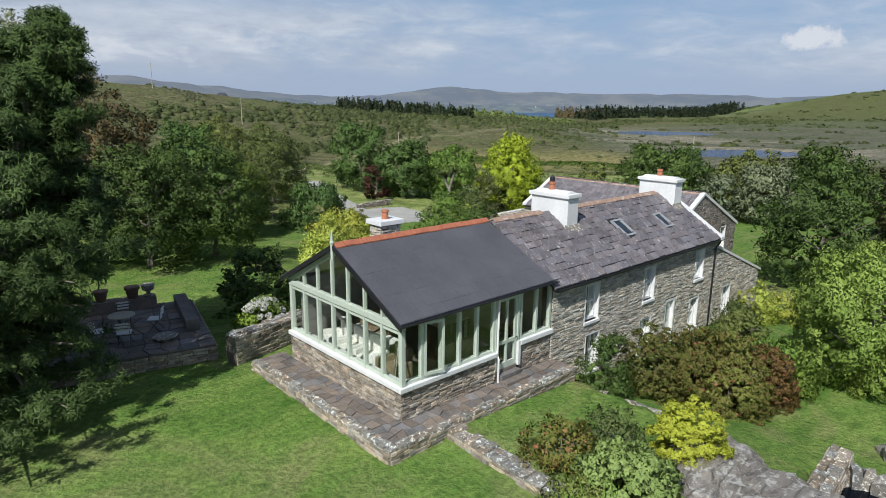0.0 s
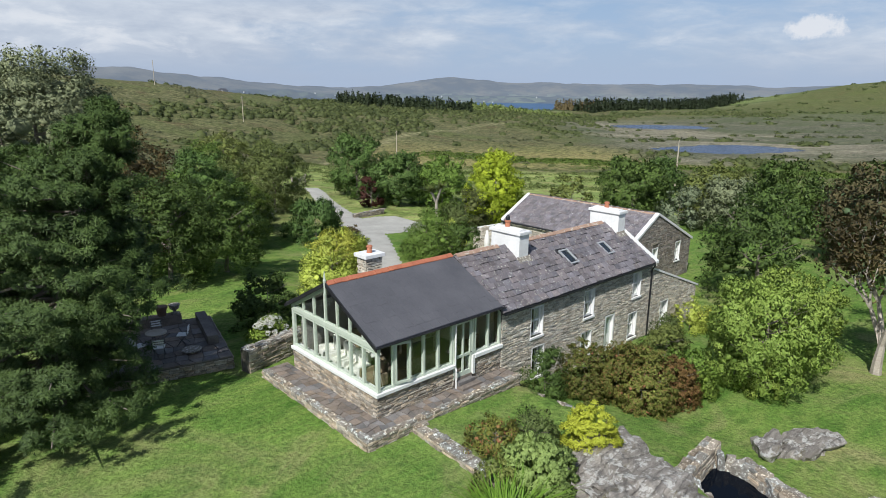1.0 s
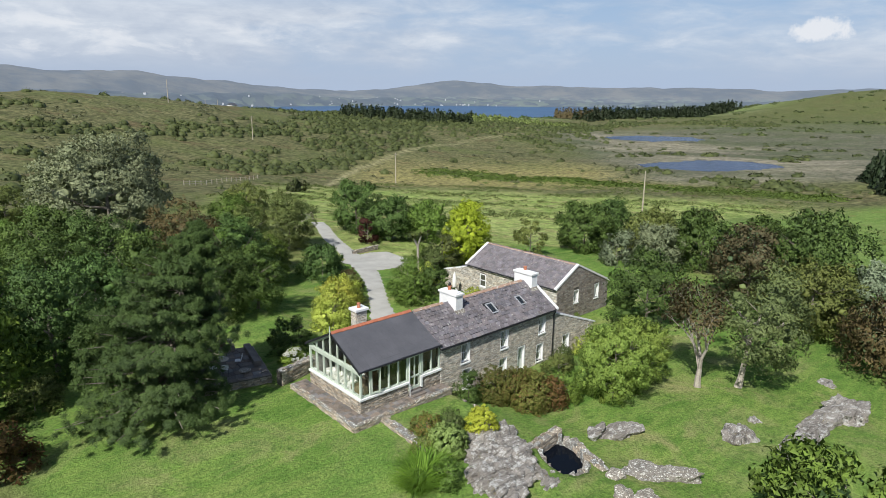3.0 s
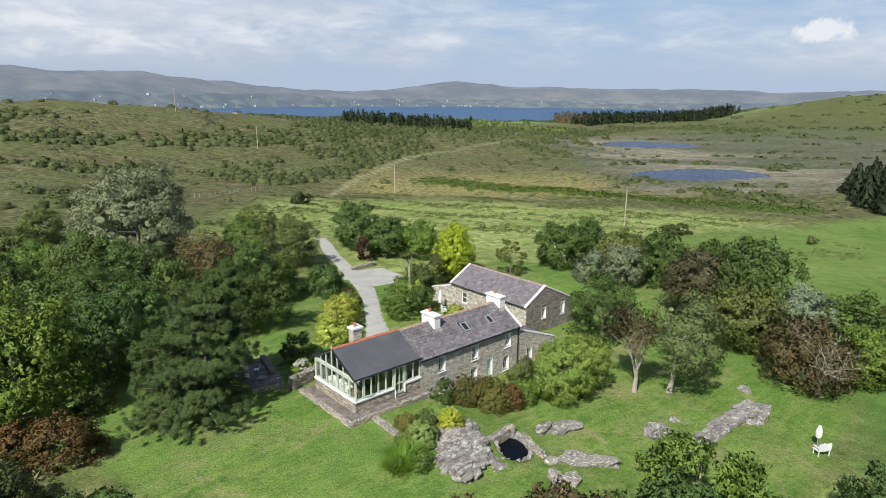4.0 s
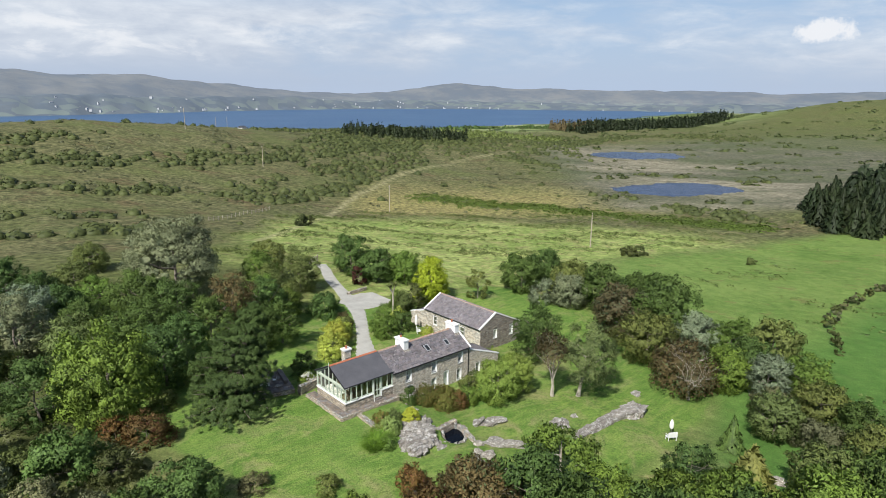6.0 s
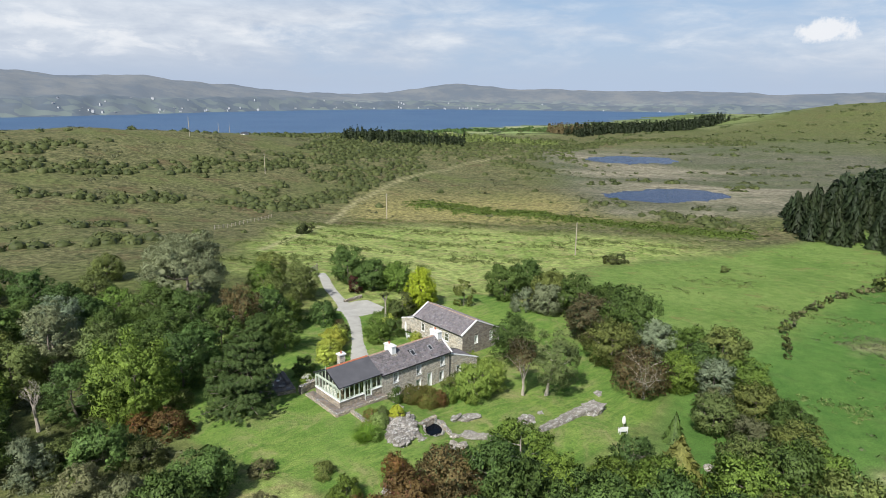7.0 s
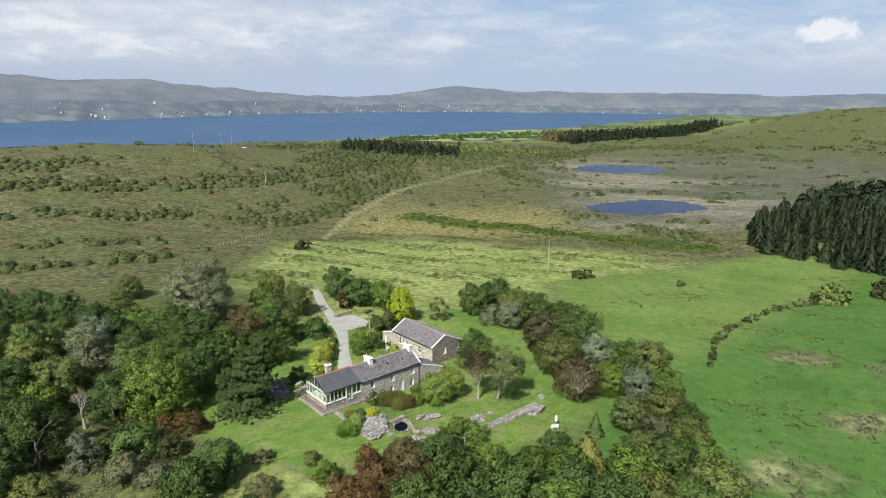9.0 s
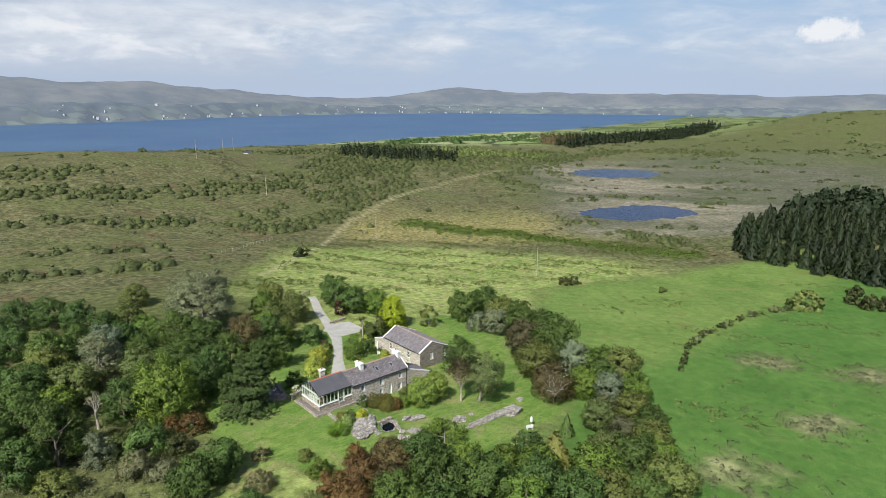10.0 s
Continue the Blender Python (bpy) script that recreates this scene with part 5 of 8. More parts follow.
# ---- terrace, garden walls, patio ----


def segment_wall(name, p, q, z0, z1, thick, label, seed, cap=True, faces=(1, -1), category="wall", most=120):
    """A straight rubble wall from p to q with stones on its faces and lichened cap stones."""
    t = tagged(empty(name), label, category)
    a = Vector((q[0] - p[0], q[1] - p[1], 0))
    ln = a.length
    a.normalize()
    n = Vector((a.y, -a.x, 0))
    m = Matrix.Translation((p[0], p[1], 0)) @ Matrix((a, -n, Vector((0, 0, 1)))).transposed().to_4x4()
    bm = box(bmesh.new(), 0, ln, -thick / 2 + 0.02, thick / 2 - 0.02, z0, z1 - 0.03)
    bm.transform(m)
    part("core", bm, mortar, t)
    poses = []
    for f in faces:
        o = Vector((p[0], p[1], z0)) + n * f * (thick / 2 - 0.02)
        if f > 0:
            poses += wall_poses(seed, o, a, (0, 0, 1), ln, z1 - z0 - 0.04)
        else:
            poses += wall_poses(seed + 1, o + a * ln, -a, (0, 0, 1), ln, z1 - z0 - 0.04)
    for e, s in ((Vector((p[0], p[1], z0)), 1), (Vector((q[0], q[1], z0)), -1)):
        d = -n * s
        o = e - d * (thick / 2 - 0.02)
        poses += wall_poses(seed + 2, o, d, (0, 0, 1), thick - 0.04, z1 - z0 - 0.04)
    brown_rubble.lay(t, poses, most)
    if cap:
        rng = random.Random(seed)
        caps, s = [], 0.0
        while s < ln:
            w = rng.uniform(0.2, 0.5)
            k = 0.0
            while k < thick - 0.05:
                d = rng.uniform(0.16, 0.3)
                c = Vector((p[0], p[1], z1 - 0.05)) + a * (s + w / 2) - n * (min(k + d / 2, thick) - thick / 2)
                caps.append(Matrix.Translation(c) @ Matrix((a, -n, Vector((0, 0, 1)))).transposed().to_4x4() @ Matrix.Rotation(rng.uniform(-0.12, 0.12), 4, "Z") @ Matrix.Diagonal((w * 0.95, d * 0.95, rng.uniform(0.05, 0.11), 1)))
                k += d
            s += w
        capping.lay(t, caps, 150)
    return t


TX, TY, TB = -1.05, -0.9, 6.2
terrace = tagged(empty("terrace"), "raised terrace of crazy paving with lichened edge stones", "terrace")
bm = bmesh.new()
box(bm, TX, 0.04, TY, TB, -1.0, -0.035)
part("bed", bm, damp_joint, terrace)
part("bed", box(bmesh.new(), 0.041, 6.25, TY, 0.04, -1.2, -0.037), damp_joint, terrace)


def crazy_paving(x0, x1, y0, y1, z, cell, seed):
    """Uneven flags: a grid of cells with pushed corners, each its own slab."""
    rng = random.Random(seed)
    nx, ny = max(1, round((x1 - x0) / cell)), max(1, round((y1 - y0) / cell))
    corner = {}
    for i in range(nx + 1):
        for j in range(ny + 1):
            jx = 0 if i in (0, nx) else rng.uniform(-0.3, 0.3) * cell
            jy = 0 if j in (0, ny) else rng.uniform(-0.3, 0.3) * cell
            corner[i, j] = Vector((x0 + (x1 - x0) * i / nx + jx, y0 + (y1 - y0) * j / ny + jy))
    out = []
    for i in range(nx):
        for j in range(ny):
            c = [corner[i, j], corner[i + 1, j], corner[i + 1, j + 1], corner[i, j + 1]]
            if rng.random() < 0.3:
                c.insert(rng.randint(1, 3), None)
                k = c.index(None)
                c[k] = (c[k - 1] + c[(k + 1) % 5]) / 2 + Vector((rng.uniform(-0.04, 0.04), rng.uniform(-0.04, 0.04)))
            mid = sum(c, Vector((0, 0))) / len(c)
            top = z + rng.uniform(-0.008, 0.012)
            bm = bmesh.new()
            prism(bm, [tuple(p + (mid - p) * 0.075) for p in c], "z", z - 0.04, top)
            out.append(bm)
    return out


for args in ((TX + 0.25, 0.03, TY + 0.2, TB - 0.05, 0.0, 0.31, 3), (0.04, 6.2, TY + 0.2, 0.03, 0.0, 0.31, 4)):
    for bm in crazy_paving(*args):
        part("flagstone", bm, flagstone, terrace)
rng = random.Random(8)
edge = []
for (px, py), (qx, qy) in (((TX, TY), (TX, TB)), ((TX + 0.3, TY), (6.2, TY))):
    a = Vector((qx - px, qy - py, 0))
    ln = a.length
    a.normalize()
    n = Vector((a.y, -a.x, 0)) * (-1 if px == qx else 1)
    s = 0.0
    while s < ln - 0.1:
        w = rng.uniform(0.18, 0.42)
        for k, d in ((0.0, rng.uniform(0.1, 0.16)), (0.14, rng.uniform(0.1, 0.16))):
            side = Vector((0, 1, 0)) if px != qx else Vector((1, 0, 0))
            c = Vector((px, py, -0.055)) + a * (s + w / 2) + side * (k + d / 2 - 0.03)
            edge.append(Matrix.Translation(c) @ (Matrix.Rotation(0 if px != qx else math.pi / 2, 4, "Z")) @ Matrix.Rotation(rng.uniform(-0.15, 0.15), 4, "Z") @ Matrix.Diagonal((w * 0.96, d, rng.uniform(0.06, 0.10), 1)))
        s += w
capping.lay(terrace, edge, 260)
brown_rubble.lay(terrace, wall_poses(21, (TX, TB, -0.62), (0, -1, 0), (0, 0, 1), TB - TY, 0.58) + wall_poses(22, (TX, TY, -0.75), (1, 0, 0), (0, 0, 1), 7.25, 0.7), 200)
part("threshold", box(bmesh.new(), 3.5, 4.44, 0.0, 0.39, -0.03, 0.335), flagstone, sun_room)
tagged(part("door_step", box(bmesh.new(), 3.58, 4.42, -0.2, -0.004, 0.104, 0.24, 0.02), flagstone), "worn upper stone step below the glazed door", "step")
tagged(part("door_step", box(bmesh.new(), 3.55, 4.55, -0.44, -0.004, -0.03, 0.10, 0.02), flagstone), "grey stone step below the glazed door", "step")

segment_wall("garden_wall", (0.95, -0.95), (0.75, -5.2), -0.95, -0.12, 0.42, "low lichen-covered drystone wall beside the lawn", 31)
segment_wall("garden_wall", (6.1, -1.0), (6.5, -3.4), -1.5, -0.62, 0.34, "low lichened kerb wall of flat stones", 32)
segment_wall("garden_wall", (-1.35, 7.05), (1.6, 7.75), -0.7, 0.62, 0.5, "head-high brown rubble wall beside the terrace", 33)
# raised patio
PA = -13.0
patio = tagged(empty("patio", -6.7, 8.95, 0, PA), "raised slate patio in the shade of the pine", "patio")
part("bed", box(bmesh.new(), 0, 5.3, 0, 5.4, -1.0, 0.16), mortar, patio)
for bm in crazy_paving(0.0, 5.3, 0.0, 5.4, 0.2, 0.55, 9):
    part("flagstone", bm, flagstone, patio)
brown_rubble.lay(patio, wall_poses(41, (0, 0, -1.0), (1, 0, 0), (0, 0, 1), 5.3, 1.15) + wall_poses(42, (5.3, 0, -1.0), (0, 1, 0), (0, 0, 1), 5.4, 1.15), 140)


def patio_at(x, y, z=0.2, turn=0.0):
    return patio.matrix_world @ pose(x, y, z, 0, 0, turn)


low = tagged(part("parapet", box(bmesh.new(), 0, 0.45, 0, 3.4, 0, 0.4, 0.03), flagstone), "slate-topped low parapet along the patio", "wall")
low.matrix_world = patio_at(4.6, 1.6)
low = tagged(part("parapet", box(bmesh.new(), 0, 3.4, 0, 0.5, 0, 0.45, 0.03), flagstone), "dark stone parapet behind the patio table", "wall")
low.matrix_world = patio_at(0.6, 4.85)


def folding_chair(m):
    c = new("garden_chair")
    c.matrix_world = m
    tagged(c, "white folding slatted garden chair on the patio", "chair", "patio chairs")
    for s in (-1, 1):
        part("leg", tube(bmesh.new(), [(s * 0.2, -0.2, 0.004), (s * 0.2, 0.0, 0.24), (s * 0.2, 0.2, 0.45), (s * 0.2, 0.27, 0.85)], 0.013, 6), iron, c)
        part("leg", tube(bmesh.new(), [(s * 0.18, 0.24, 0.004), (s * 0.18, 0.02, 0.24), (s * 0.18, -0.17, 0.44)], 0.013, 6), iron, c)
    for i in range(6):
        part("seat_slat", box(bmesh.new(), -0.22, 0.22, -0.2 + i * 0.07, -0.14 + i * 0.07, 0.445, 0.465), white_paint, c)
    for i in range(3):
        part("back_slat", box(bmesh.new(), -0.22, 0.22, 0.235 + i * 0.012, 0.25 + i * 0.012, 0.58 + i * 0.1, 0.64 + i * 0.1), white_paint, c)
    return c


chair = folding_chair(patio_at(2.0, 1.7, 0.205, 120))
for x, y, turn in ((2.7, 1.2, 170), (2.8, 3.1, 0), (3.7, 2.2, 250)):
    copy_thing(chair, patio_at(x, y, 0.205, turn))
t = new("garden_table")
t.matrix_world = patio_at(2.7, 2.2, 0.205)
tagged(t, "round slatted garden table on the patio", "table")
part("tabletop", tube(bmesh.new(), [(0, 0, 0.7), (0, 0, 0.73)], 0.42, 28), pole_wood, t)
for i in range(3):
    a = i * math.tau / 3
    part("leg", tube(bmesh.new(), [(math.cos(a) * 0.32, math.sin(a) * 0.32, 0.004), (0.02 * math.cos(a), 0.02 * math.sin(a), 0.36), (math.cos(a) * 0.25, math.sin(a) * 0.25, 0.7)], 0.014, 6), iron, t)


def lathe(name, profile, mat, x, y, z, label, category, sides=20):
    bm = bmesh.new()
    tube(bm, [(0, 0, h) for h, r in profile], [r for h, r in profile], sides)
    ob = tagged(part(name, bm, mat), label, category)
    ob.matrix_world = pose(x, y, z)
    return ob


for x, y, s in ((0.75, 5.08, 0.8), (1.05, 5.1, 0.95), (1.5, 5.05, 0.8), (2.15, 5.08, 1.25), (3.2, 5.08, 1.3)):
    p = patio_at(x, y, 0.65).translation
    lathe("plant_pot", [(0, 0.13 * s), (0.26 * s, 0.18 * s), (0.27 * s, 0.21 * s), (0.34 * s, 0.21 * s), (0.35 * s, 0.17 * s)], aged_clay, p.x, p.y, p.z, "dull brown clay plant pot on the parapet", "pot")
p = patio_at(3.75, 5.08, 0.65).translation
lathe("stone_urn", [(0, 0.17), (0.06, 0.17), (0.1, 0.07), (0.18, 0.08), (0.26, 0.2), (0.42, 0.24), (0.45, 0.27), (0.47, 0.22)], lichen_joined, p.x, p.y, p.z, "grey stone urn on the parapet", "urn")
p = patio_at(3.9, 1.2, 0.205).translation
lathe("planter_bowl", [(0, 0.28), (0.1, 0.38), (0.12, 0.4), (0.14, 0.34)], lichen_joined, p.x, p.y, p.z, "shallow round stone planter on the patio", "planter")

# stones of the walls and slates of the roofs
rubble.lay(house, wall_poses(51, (MX0 + 0.0, 0.0, MZ0), (1, 0, 0), (0, 0, 1), MX1 - MX0, MEAVE - MZ0 - 0.12, (0.035, 0.085), (0.16, 0.50),
           [(a - MX0 - 0.03, b - MX0 + 0.03, c - MZ0 - 0.1, d - MZ0 + 0.03) for a, b, c, d in [*WINDOWS, DOOR]], 0.028)[::-1], 300)
rubble.lay(house, wall_poses(52, (MX1, 0.0, MZ0), (0, 1, 0), (0, 0, 1), MD, 6.6, (0.07, 0.14), (0.16, 0.5), (), 0.03, top=lambda s: min(s, MD - s) * 0.62 + MEAVE - MZ0 + 0.05), 0)
rubble.lay(annex, wall_poses(53, (MX1, 0.0, MZ0), (1, 0, 0), (0, 0, 1), AX1 - MX1, 4.6, (0.04, 0.09), (0.16, 0.5), [(AWIN[0] - MX1, AWIN[1] - MX1, AWIN[2] - MZ0 - 0.1, AWIN[3] - MZ0)], 0.03, top=lambda s: annex_top(MX1 + s) - MZ0), 120)
brown_rubble.lay(sun_room, wall_poses(54, (0.04, CW, CZ0), (0, -1, 0), (0, 0, 1), CW - 0.04, SILL - CZ0 - 0.02, (0.04, 0.10), (0.15, 0.48))
           + wall_poses(55, (0.0, 0.04, CZ0), (1, 0, 0), (0, 0, 1), 3.5, SILL - CZ0 - 0.02, (0.04, 0.10), (0.15, 0.48))
           + wall_poses(56, (4.56, 0.04, CZ0), (1, 0, 0), (0, 0, 1), 1.5, SILL - CZ0 + 0.08, (0.04, 0.10), (0.15, 0.48)), 300)
rubble.lay(stack, wall_poses(57, (3.62, 5.56, 0.5), (1, 0, 0), (0, 0, 1), 0.8, 3.3, (0.09, 0.16)) + wall_poses(58, (3.62, 6.2, 0.5), (0, -1, 0), (0, 0, 1), 0.64, 3.3, (0.09, 0.16)), 60)
# the gable takes the darkened stone for its shade, the front wall does not
shaded_rubble.lay(barn, wall_poses(59, (BX0, BY0, BZ), (1, 0, 0), (0, 0, 1), BX1 - BX0, 5.7, (0.09, 0.18), (0.2, 0.6), [(a - BX0, b - BX0, c - BZ - 0.1, d - BZ) for a, b, c, d in GW], 0.03,
           top=lambda s: (BL - 0.1 + s * (BR - BL) / (BXR - BX0) if s < BXR - BX0 else BR - 0.1 - (s - BXR + BX0) * (BR - BE) / (BX1 - BXR)) - BZ), 40)
rubble.lay(barn, wall_poses(60, (BX0, BY1 + 3.3, BZ), (0, -1, 0), (0, 0, 1), 14.8, BL - BZ - 0.2, (0.09, 0.18), (0.2, 0.6), [(5.2, 6.0, 2.0, 3.5), (10.8, 11.8, 2.0, 3.5)], 0.03, top=lambda s: 2.7 + 0.3 * s if s < 3.3 else 9), 40)
ymid = MD / 2
old_slates.lay(house, slate_poses(71, MX0 - 0.16, MX1 - 0.1, -0.24, MEAVE - 0.02, ymid, MRIDGE + 0.0, 0.42, 0.275, 0.05,
               [(a - 0.02, b + 0.02, c, d) for a, b, c, d in SKYLIGHTS] + [(8.97, 9.6, 1.75, 2.7), (16.78, 17.4, 1.75, 2.7)], gap=0.034), 300)
new_slates.lay(sun_room, slate_poses(72, -0.12, MX0 - 0.16, -0.17, EAVE + 0.05, CW / 2, RIDGE + 0.01, 0.42, 0.30, 0.010, ragged=0.003, gap=0.008), 300)
# old slates of the outbuilding, seen from far off
quarter = Matrix.Translation((0, 0, 0))
far_slates = []
for m in slate_poses(73, BY0 + 0.1, BY1 - 0.1, 0.0, 0.0, BXR - BX0 + 0.18, BR - BL + 0.14, 0.4, 0.28, 0.025):
    far_slates.append(Matrix.Translation((BX0 - 0.18, 0, BL - 0.08)) @ Matrix(((0, 1, 0, 0), (-1, 0, 0, BY0 + BY1), (0, 0, 1, 0), (0, 0, 0, 1))) @ m)
for m in slate_poses(74, BY0 + 0.1, BY1 - 0.1, 0.0, 0.0, BX1 - BXR + 0.18, BR - BE + 0.06, 0.4, 0.28, 0.025):
    far_slates.append(Matrix.Translation((BX1 + 0.18, 0, BE)) @ Matrix(((0, -1, 0, 0), (1, 0, 0, 0), (0, 0, 1, 0), (0, 0, 0, 1))) @ m)
old_slates.lay(barn, far_slates, 0)
bm = prism(bmesh.new(), [(-0.18, -0.1), (0, 0.03), (0.18, -0.1)], "y", BY0 + 0.2, BY1 - 0.2)
bm.transform(Matrix.Translation((BXR, 0, BR + 0.08)))
part("ridge", bm, old_clay, barn, "lichened clay ridge")

# ---- rocks and pool ----


def rock(x, y, z, sx, sy, sz, turn, seed, mat=None, label="grey weathered bedrock outcrop in the lawn", sub=5, rough=0.42, strata=1.4, square=0.0):
    bm = bmesh.new()
    bmesh.ops.create_icosphere(bm, subdivisions=sub, radius=1.0)
    off = Vector((seed * 3.7, seed * 1.3, seed * 7.1))
    for v in bm.verts:
        p = v.co.copy()
        p = p.lerp(p / max(abs(p.x), abs(p.y), abs(p.z)) * 0.85, square)
        size = Vector((p.x * sx, p.y * sy, p.z * sz))
        k = 1 + rough * noise.noise(p * 1.3 + off) + rough * 0.55 * noise.noise(size * 1.4 + off) + rough * 0.35 * noise.noise(size * 3.6 + off)
        crack = abs(noise.noise(Vector((size.x * 0.9 + size.y * 0.3, size.y * 2.2, size.z)) + off))
        k -= strata * 0.12 * max(0, 0.18 - crack) / 0.18
        k += 0.10 * abs(noise.noise(size * 2.3 + off)) + 0.05 * noise.noise(size * 7.5 + off)
        v.co = p * k
        if v.co.z > 0.55:
            v.co.z = 0.55 + (v.co.z - 0.55) * 0.45
    bm.transform(Matrix.Diagonal((sx, sy, sz, 1)))
    ob = tagged(part("rock", bm, mat or bedrock), label, "rock", "garden rocks")
    ob.matrix_world = pose(x, y, z, 0, 0, turn)
    return ob


POOL = (6.45, -9.35)
rock(3.1, -7.7, -0.75, 3.3, 2.1, 1.35, 48, 1, sub=5, label="large grey bedrock dome beside the pool")
rock(3.6, -10.6, -0.85, 1.3, 0.8, 0.7, 40, 2)
rock(4.9, -6.4, -0.7, 1.5, 0.9, 0.9, 20, 12)
rock(12.0, -9.6, -1.65, 1.5, 0.8, 0.62, -20, 3, square=0.4)
rock(10.4, -8.7, -1.5, 0.9, 0.5, 0.7, 30, 4, square=0.4)
rock(16.9, -14.2, -1.6, 1.1, 0.8, 0.75, 10, 5, label="rounded pale boulder in the lawn")
rock(19.6, -14.0, -1.8, 0.5, 0.4, 0.4, 40, 6, label="small pale boulder in the lawn")
rock(18.9, -16.9, -1.75, 3.1, 0.75, 0.55, -3, 7, label="long low slab of bedrock in the lawn", square=0.6, rough=0.22)
rock(22.9, -16.9, -1.95, 2.6, 0.8, 0.7, -6, 8, label="long low slab of bedrock in the lawn", square=0.6, rough=0.24)
rock(25.9, -17.3, -2.05, 1.9, 1.3, 0.85, 8, 9, label="long low slab of bedrock in the lawn", square=0.5, rough=0.28)
rock(30.5, -15.0, -2.6, 0.9, 0.6, 0.45, 20, 10, label="small pale boulder in the lawn")
rock(17.0, -5.0, -1.9, 1.3, 0.9, 0.6, 20, 13)
rock(-4.2, -15.8, -0.9, 2.2, 1.1, 0.9, 50, 14, label="pinkish grey bedrock among the shrubs")
rock(-2.6, -17.6, -1.0, 1.6, 1.0, 0.8, 10, 15, label="pinkish grey bedrock among the shrubs")
rock(9.3, -13.4, -1.45, 1.9, 1.0, 0.75, -35, 16, lichen_joined, "white-lichened outcrop below the pool", square=0.3)
for i, (x, y, s) in enumerate(((5.9, -14.4, 0.8), (5.6, -13.5, 0.6), (4.9, -14.2, 0.55), (4.3, -15.0, 0.6), (4.6, -16.1, 0.5), (5.2, -17.0, 0.55), (7.0, -12.2, 0.6), (24.5, -33.2, 0.9), (26.0, -34.5, 0.8))):
    rock(x, y, ground_at(x, y), s, s * 0.7, s * 0.6, i * 37, 20 + i, lichen_joined, "white-lichened boulder in a row of rocks", sub=3)

ang = np.arange(40) * math.tau / 40
px, py = np.cos(ang) * 1.2, np.sin(ang) * 1.95
ca, sa = math.cos(radians(-41)), math.sin(radians(-41))
rim = [(POOL[0] + ca * a - sa * b, POOL[1] + sa * a + ca * b) for a, b in zip(px, py)]
tagged(raw("water_4", [(x, y, -1.22) for x, y in rim], [tuple(range(40))], dark_water), "dark still water of a small rock pool", "pool", kind="structure")
edging = tagged(empty("pool_edge"), "rough stones edging the dark rock pool", "stone edging")
stones = []
rng = random.Random(77)
for k in range(44):
    a = k * math.tau / 44
    x0, y0 = 1.17 * math.cos(a), 1.9 * math.sin(a)
    x, y = POOL[0] + ca * x0 - sa * y0, POOL[1] + sa * x0 + ca * y0
    stones.append(pose(x, y, -1.5, rng.uniform(-8, 8), rng.uniform(-8, 8), math.degrees(a) - 41 + 90) @ Matrix.Diagonal((rng.uniform(0.22, 0.42), rng.uniform(0.25, 0.4), rng.uniform(0.55, 0.85), 1)))
capping.lay(edging, stones, 200)
segment_wall("pool_wall", (5.35, -7.95), (8.1, -7.75), -1.7, -0.48, 0.5, "lichened stone lintel wall behind the pool", 81)
segment_wall("pool_wall", (8.15, -8.7), (7.0, -11.6), -1.7, -0.78, 0.5, "lichened stone wall beside the pool", 82)

# ---- drive ----


def ribbon(name, pts, lift, mat, label, category):
    """A draped strip: points x, y, width, smoothed and laid on the ground."""
    p = np.array(pts, float)
    s = np.linspace(0, len(p) - 1, 16 * (len(p) - 1) + 1)
    i = np.clip(s.astype(int), 0, len(p) - 2)
    f = (s - i)[:, None]
    f = f * f * (3 - 2 * f) * 0.5 + f * 0.5
    q = p[i] * (1 - f) + p[i + 1] * f
    d = np.gradient(q[:, :2], axis=0)
    d /= np.linalg.norm(d, axis=1)[:, None]
    nrm = np.stack([-d[:, 1], d[:, 0]], 1)
    cols = 9
    verts, faces = [], []
    for a in range(len(q)):
        for b in range(cols):
            k = b / (cols - 1) - 0.5
            x, y = q[a, :2] + nrm[a] * (k * q[a, 2] + 0.10 * math.sin(a * 1.7 + 3 * k))
            verts.append((x, y, ground_at(x, y) + lift - (0.05 if b in (0, cols - 1) else 0)))
    for a in range(len(q) - 1):
        for b in range(cols - 1):
            k = a * cols + b
            faces.append((k, k + 1, k + cols + 1, k + cols))
    return tagged(raw(name, verts, faces, mat, smooth=True), label, category, kind="structure")


ribbon("road_1", [(8.2, 8.0, 3.2), (12.4, 14.2, 2.6), (15.2, 18.9, 1.8), (17.9, 23.2, 1.8), (20.7, 28.2, 2.3), (22.8, 33.0, 2.9), (24.4, 38.0, 2.3), (25.4, 41.2, 2.1), (26.6, 45.4, 2.2), (28.2, 49.4, 2.1), (29.6, 52.4, 2.0), (31.0, 56.5, 2.0)], 0.05, gravel, "pale gravel drive winding past the lawn", "drive")
ribbon("road_2", [(21.6, 31.6, 5.6), (25.0, 32.9, 7.4), (27.2, 33.4, 7.2), (29.2, 33.5, 5.4)], 0.058, gravel, "pale gravel turning area beside the drive", "drive")
segment_wall("drive_wall", (24.7, 37.4), (28.9, 37.9), -2.3, -1.55, 0.35, "low dark stone wall edging the turning area", 84, faces=(1,), most=60)

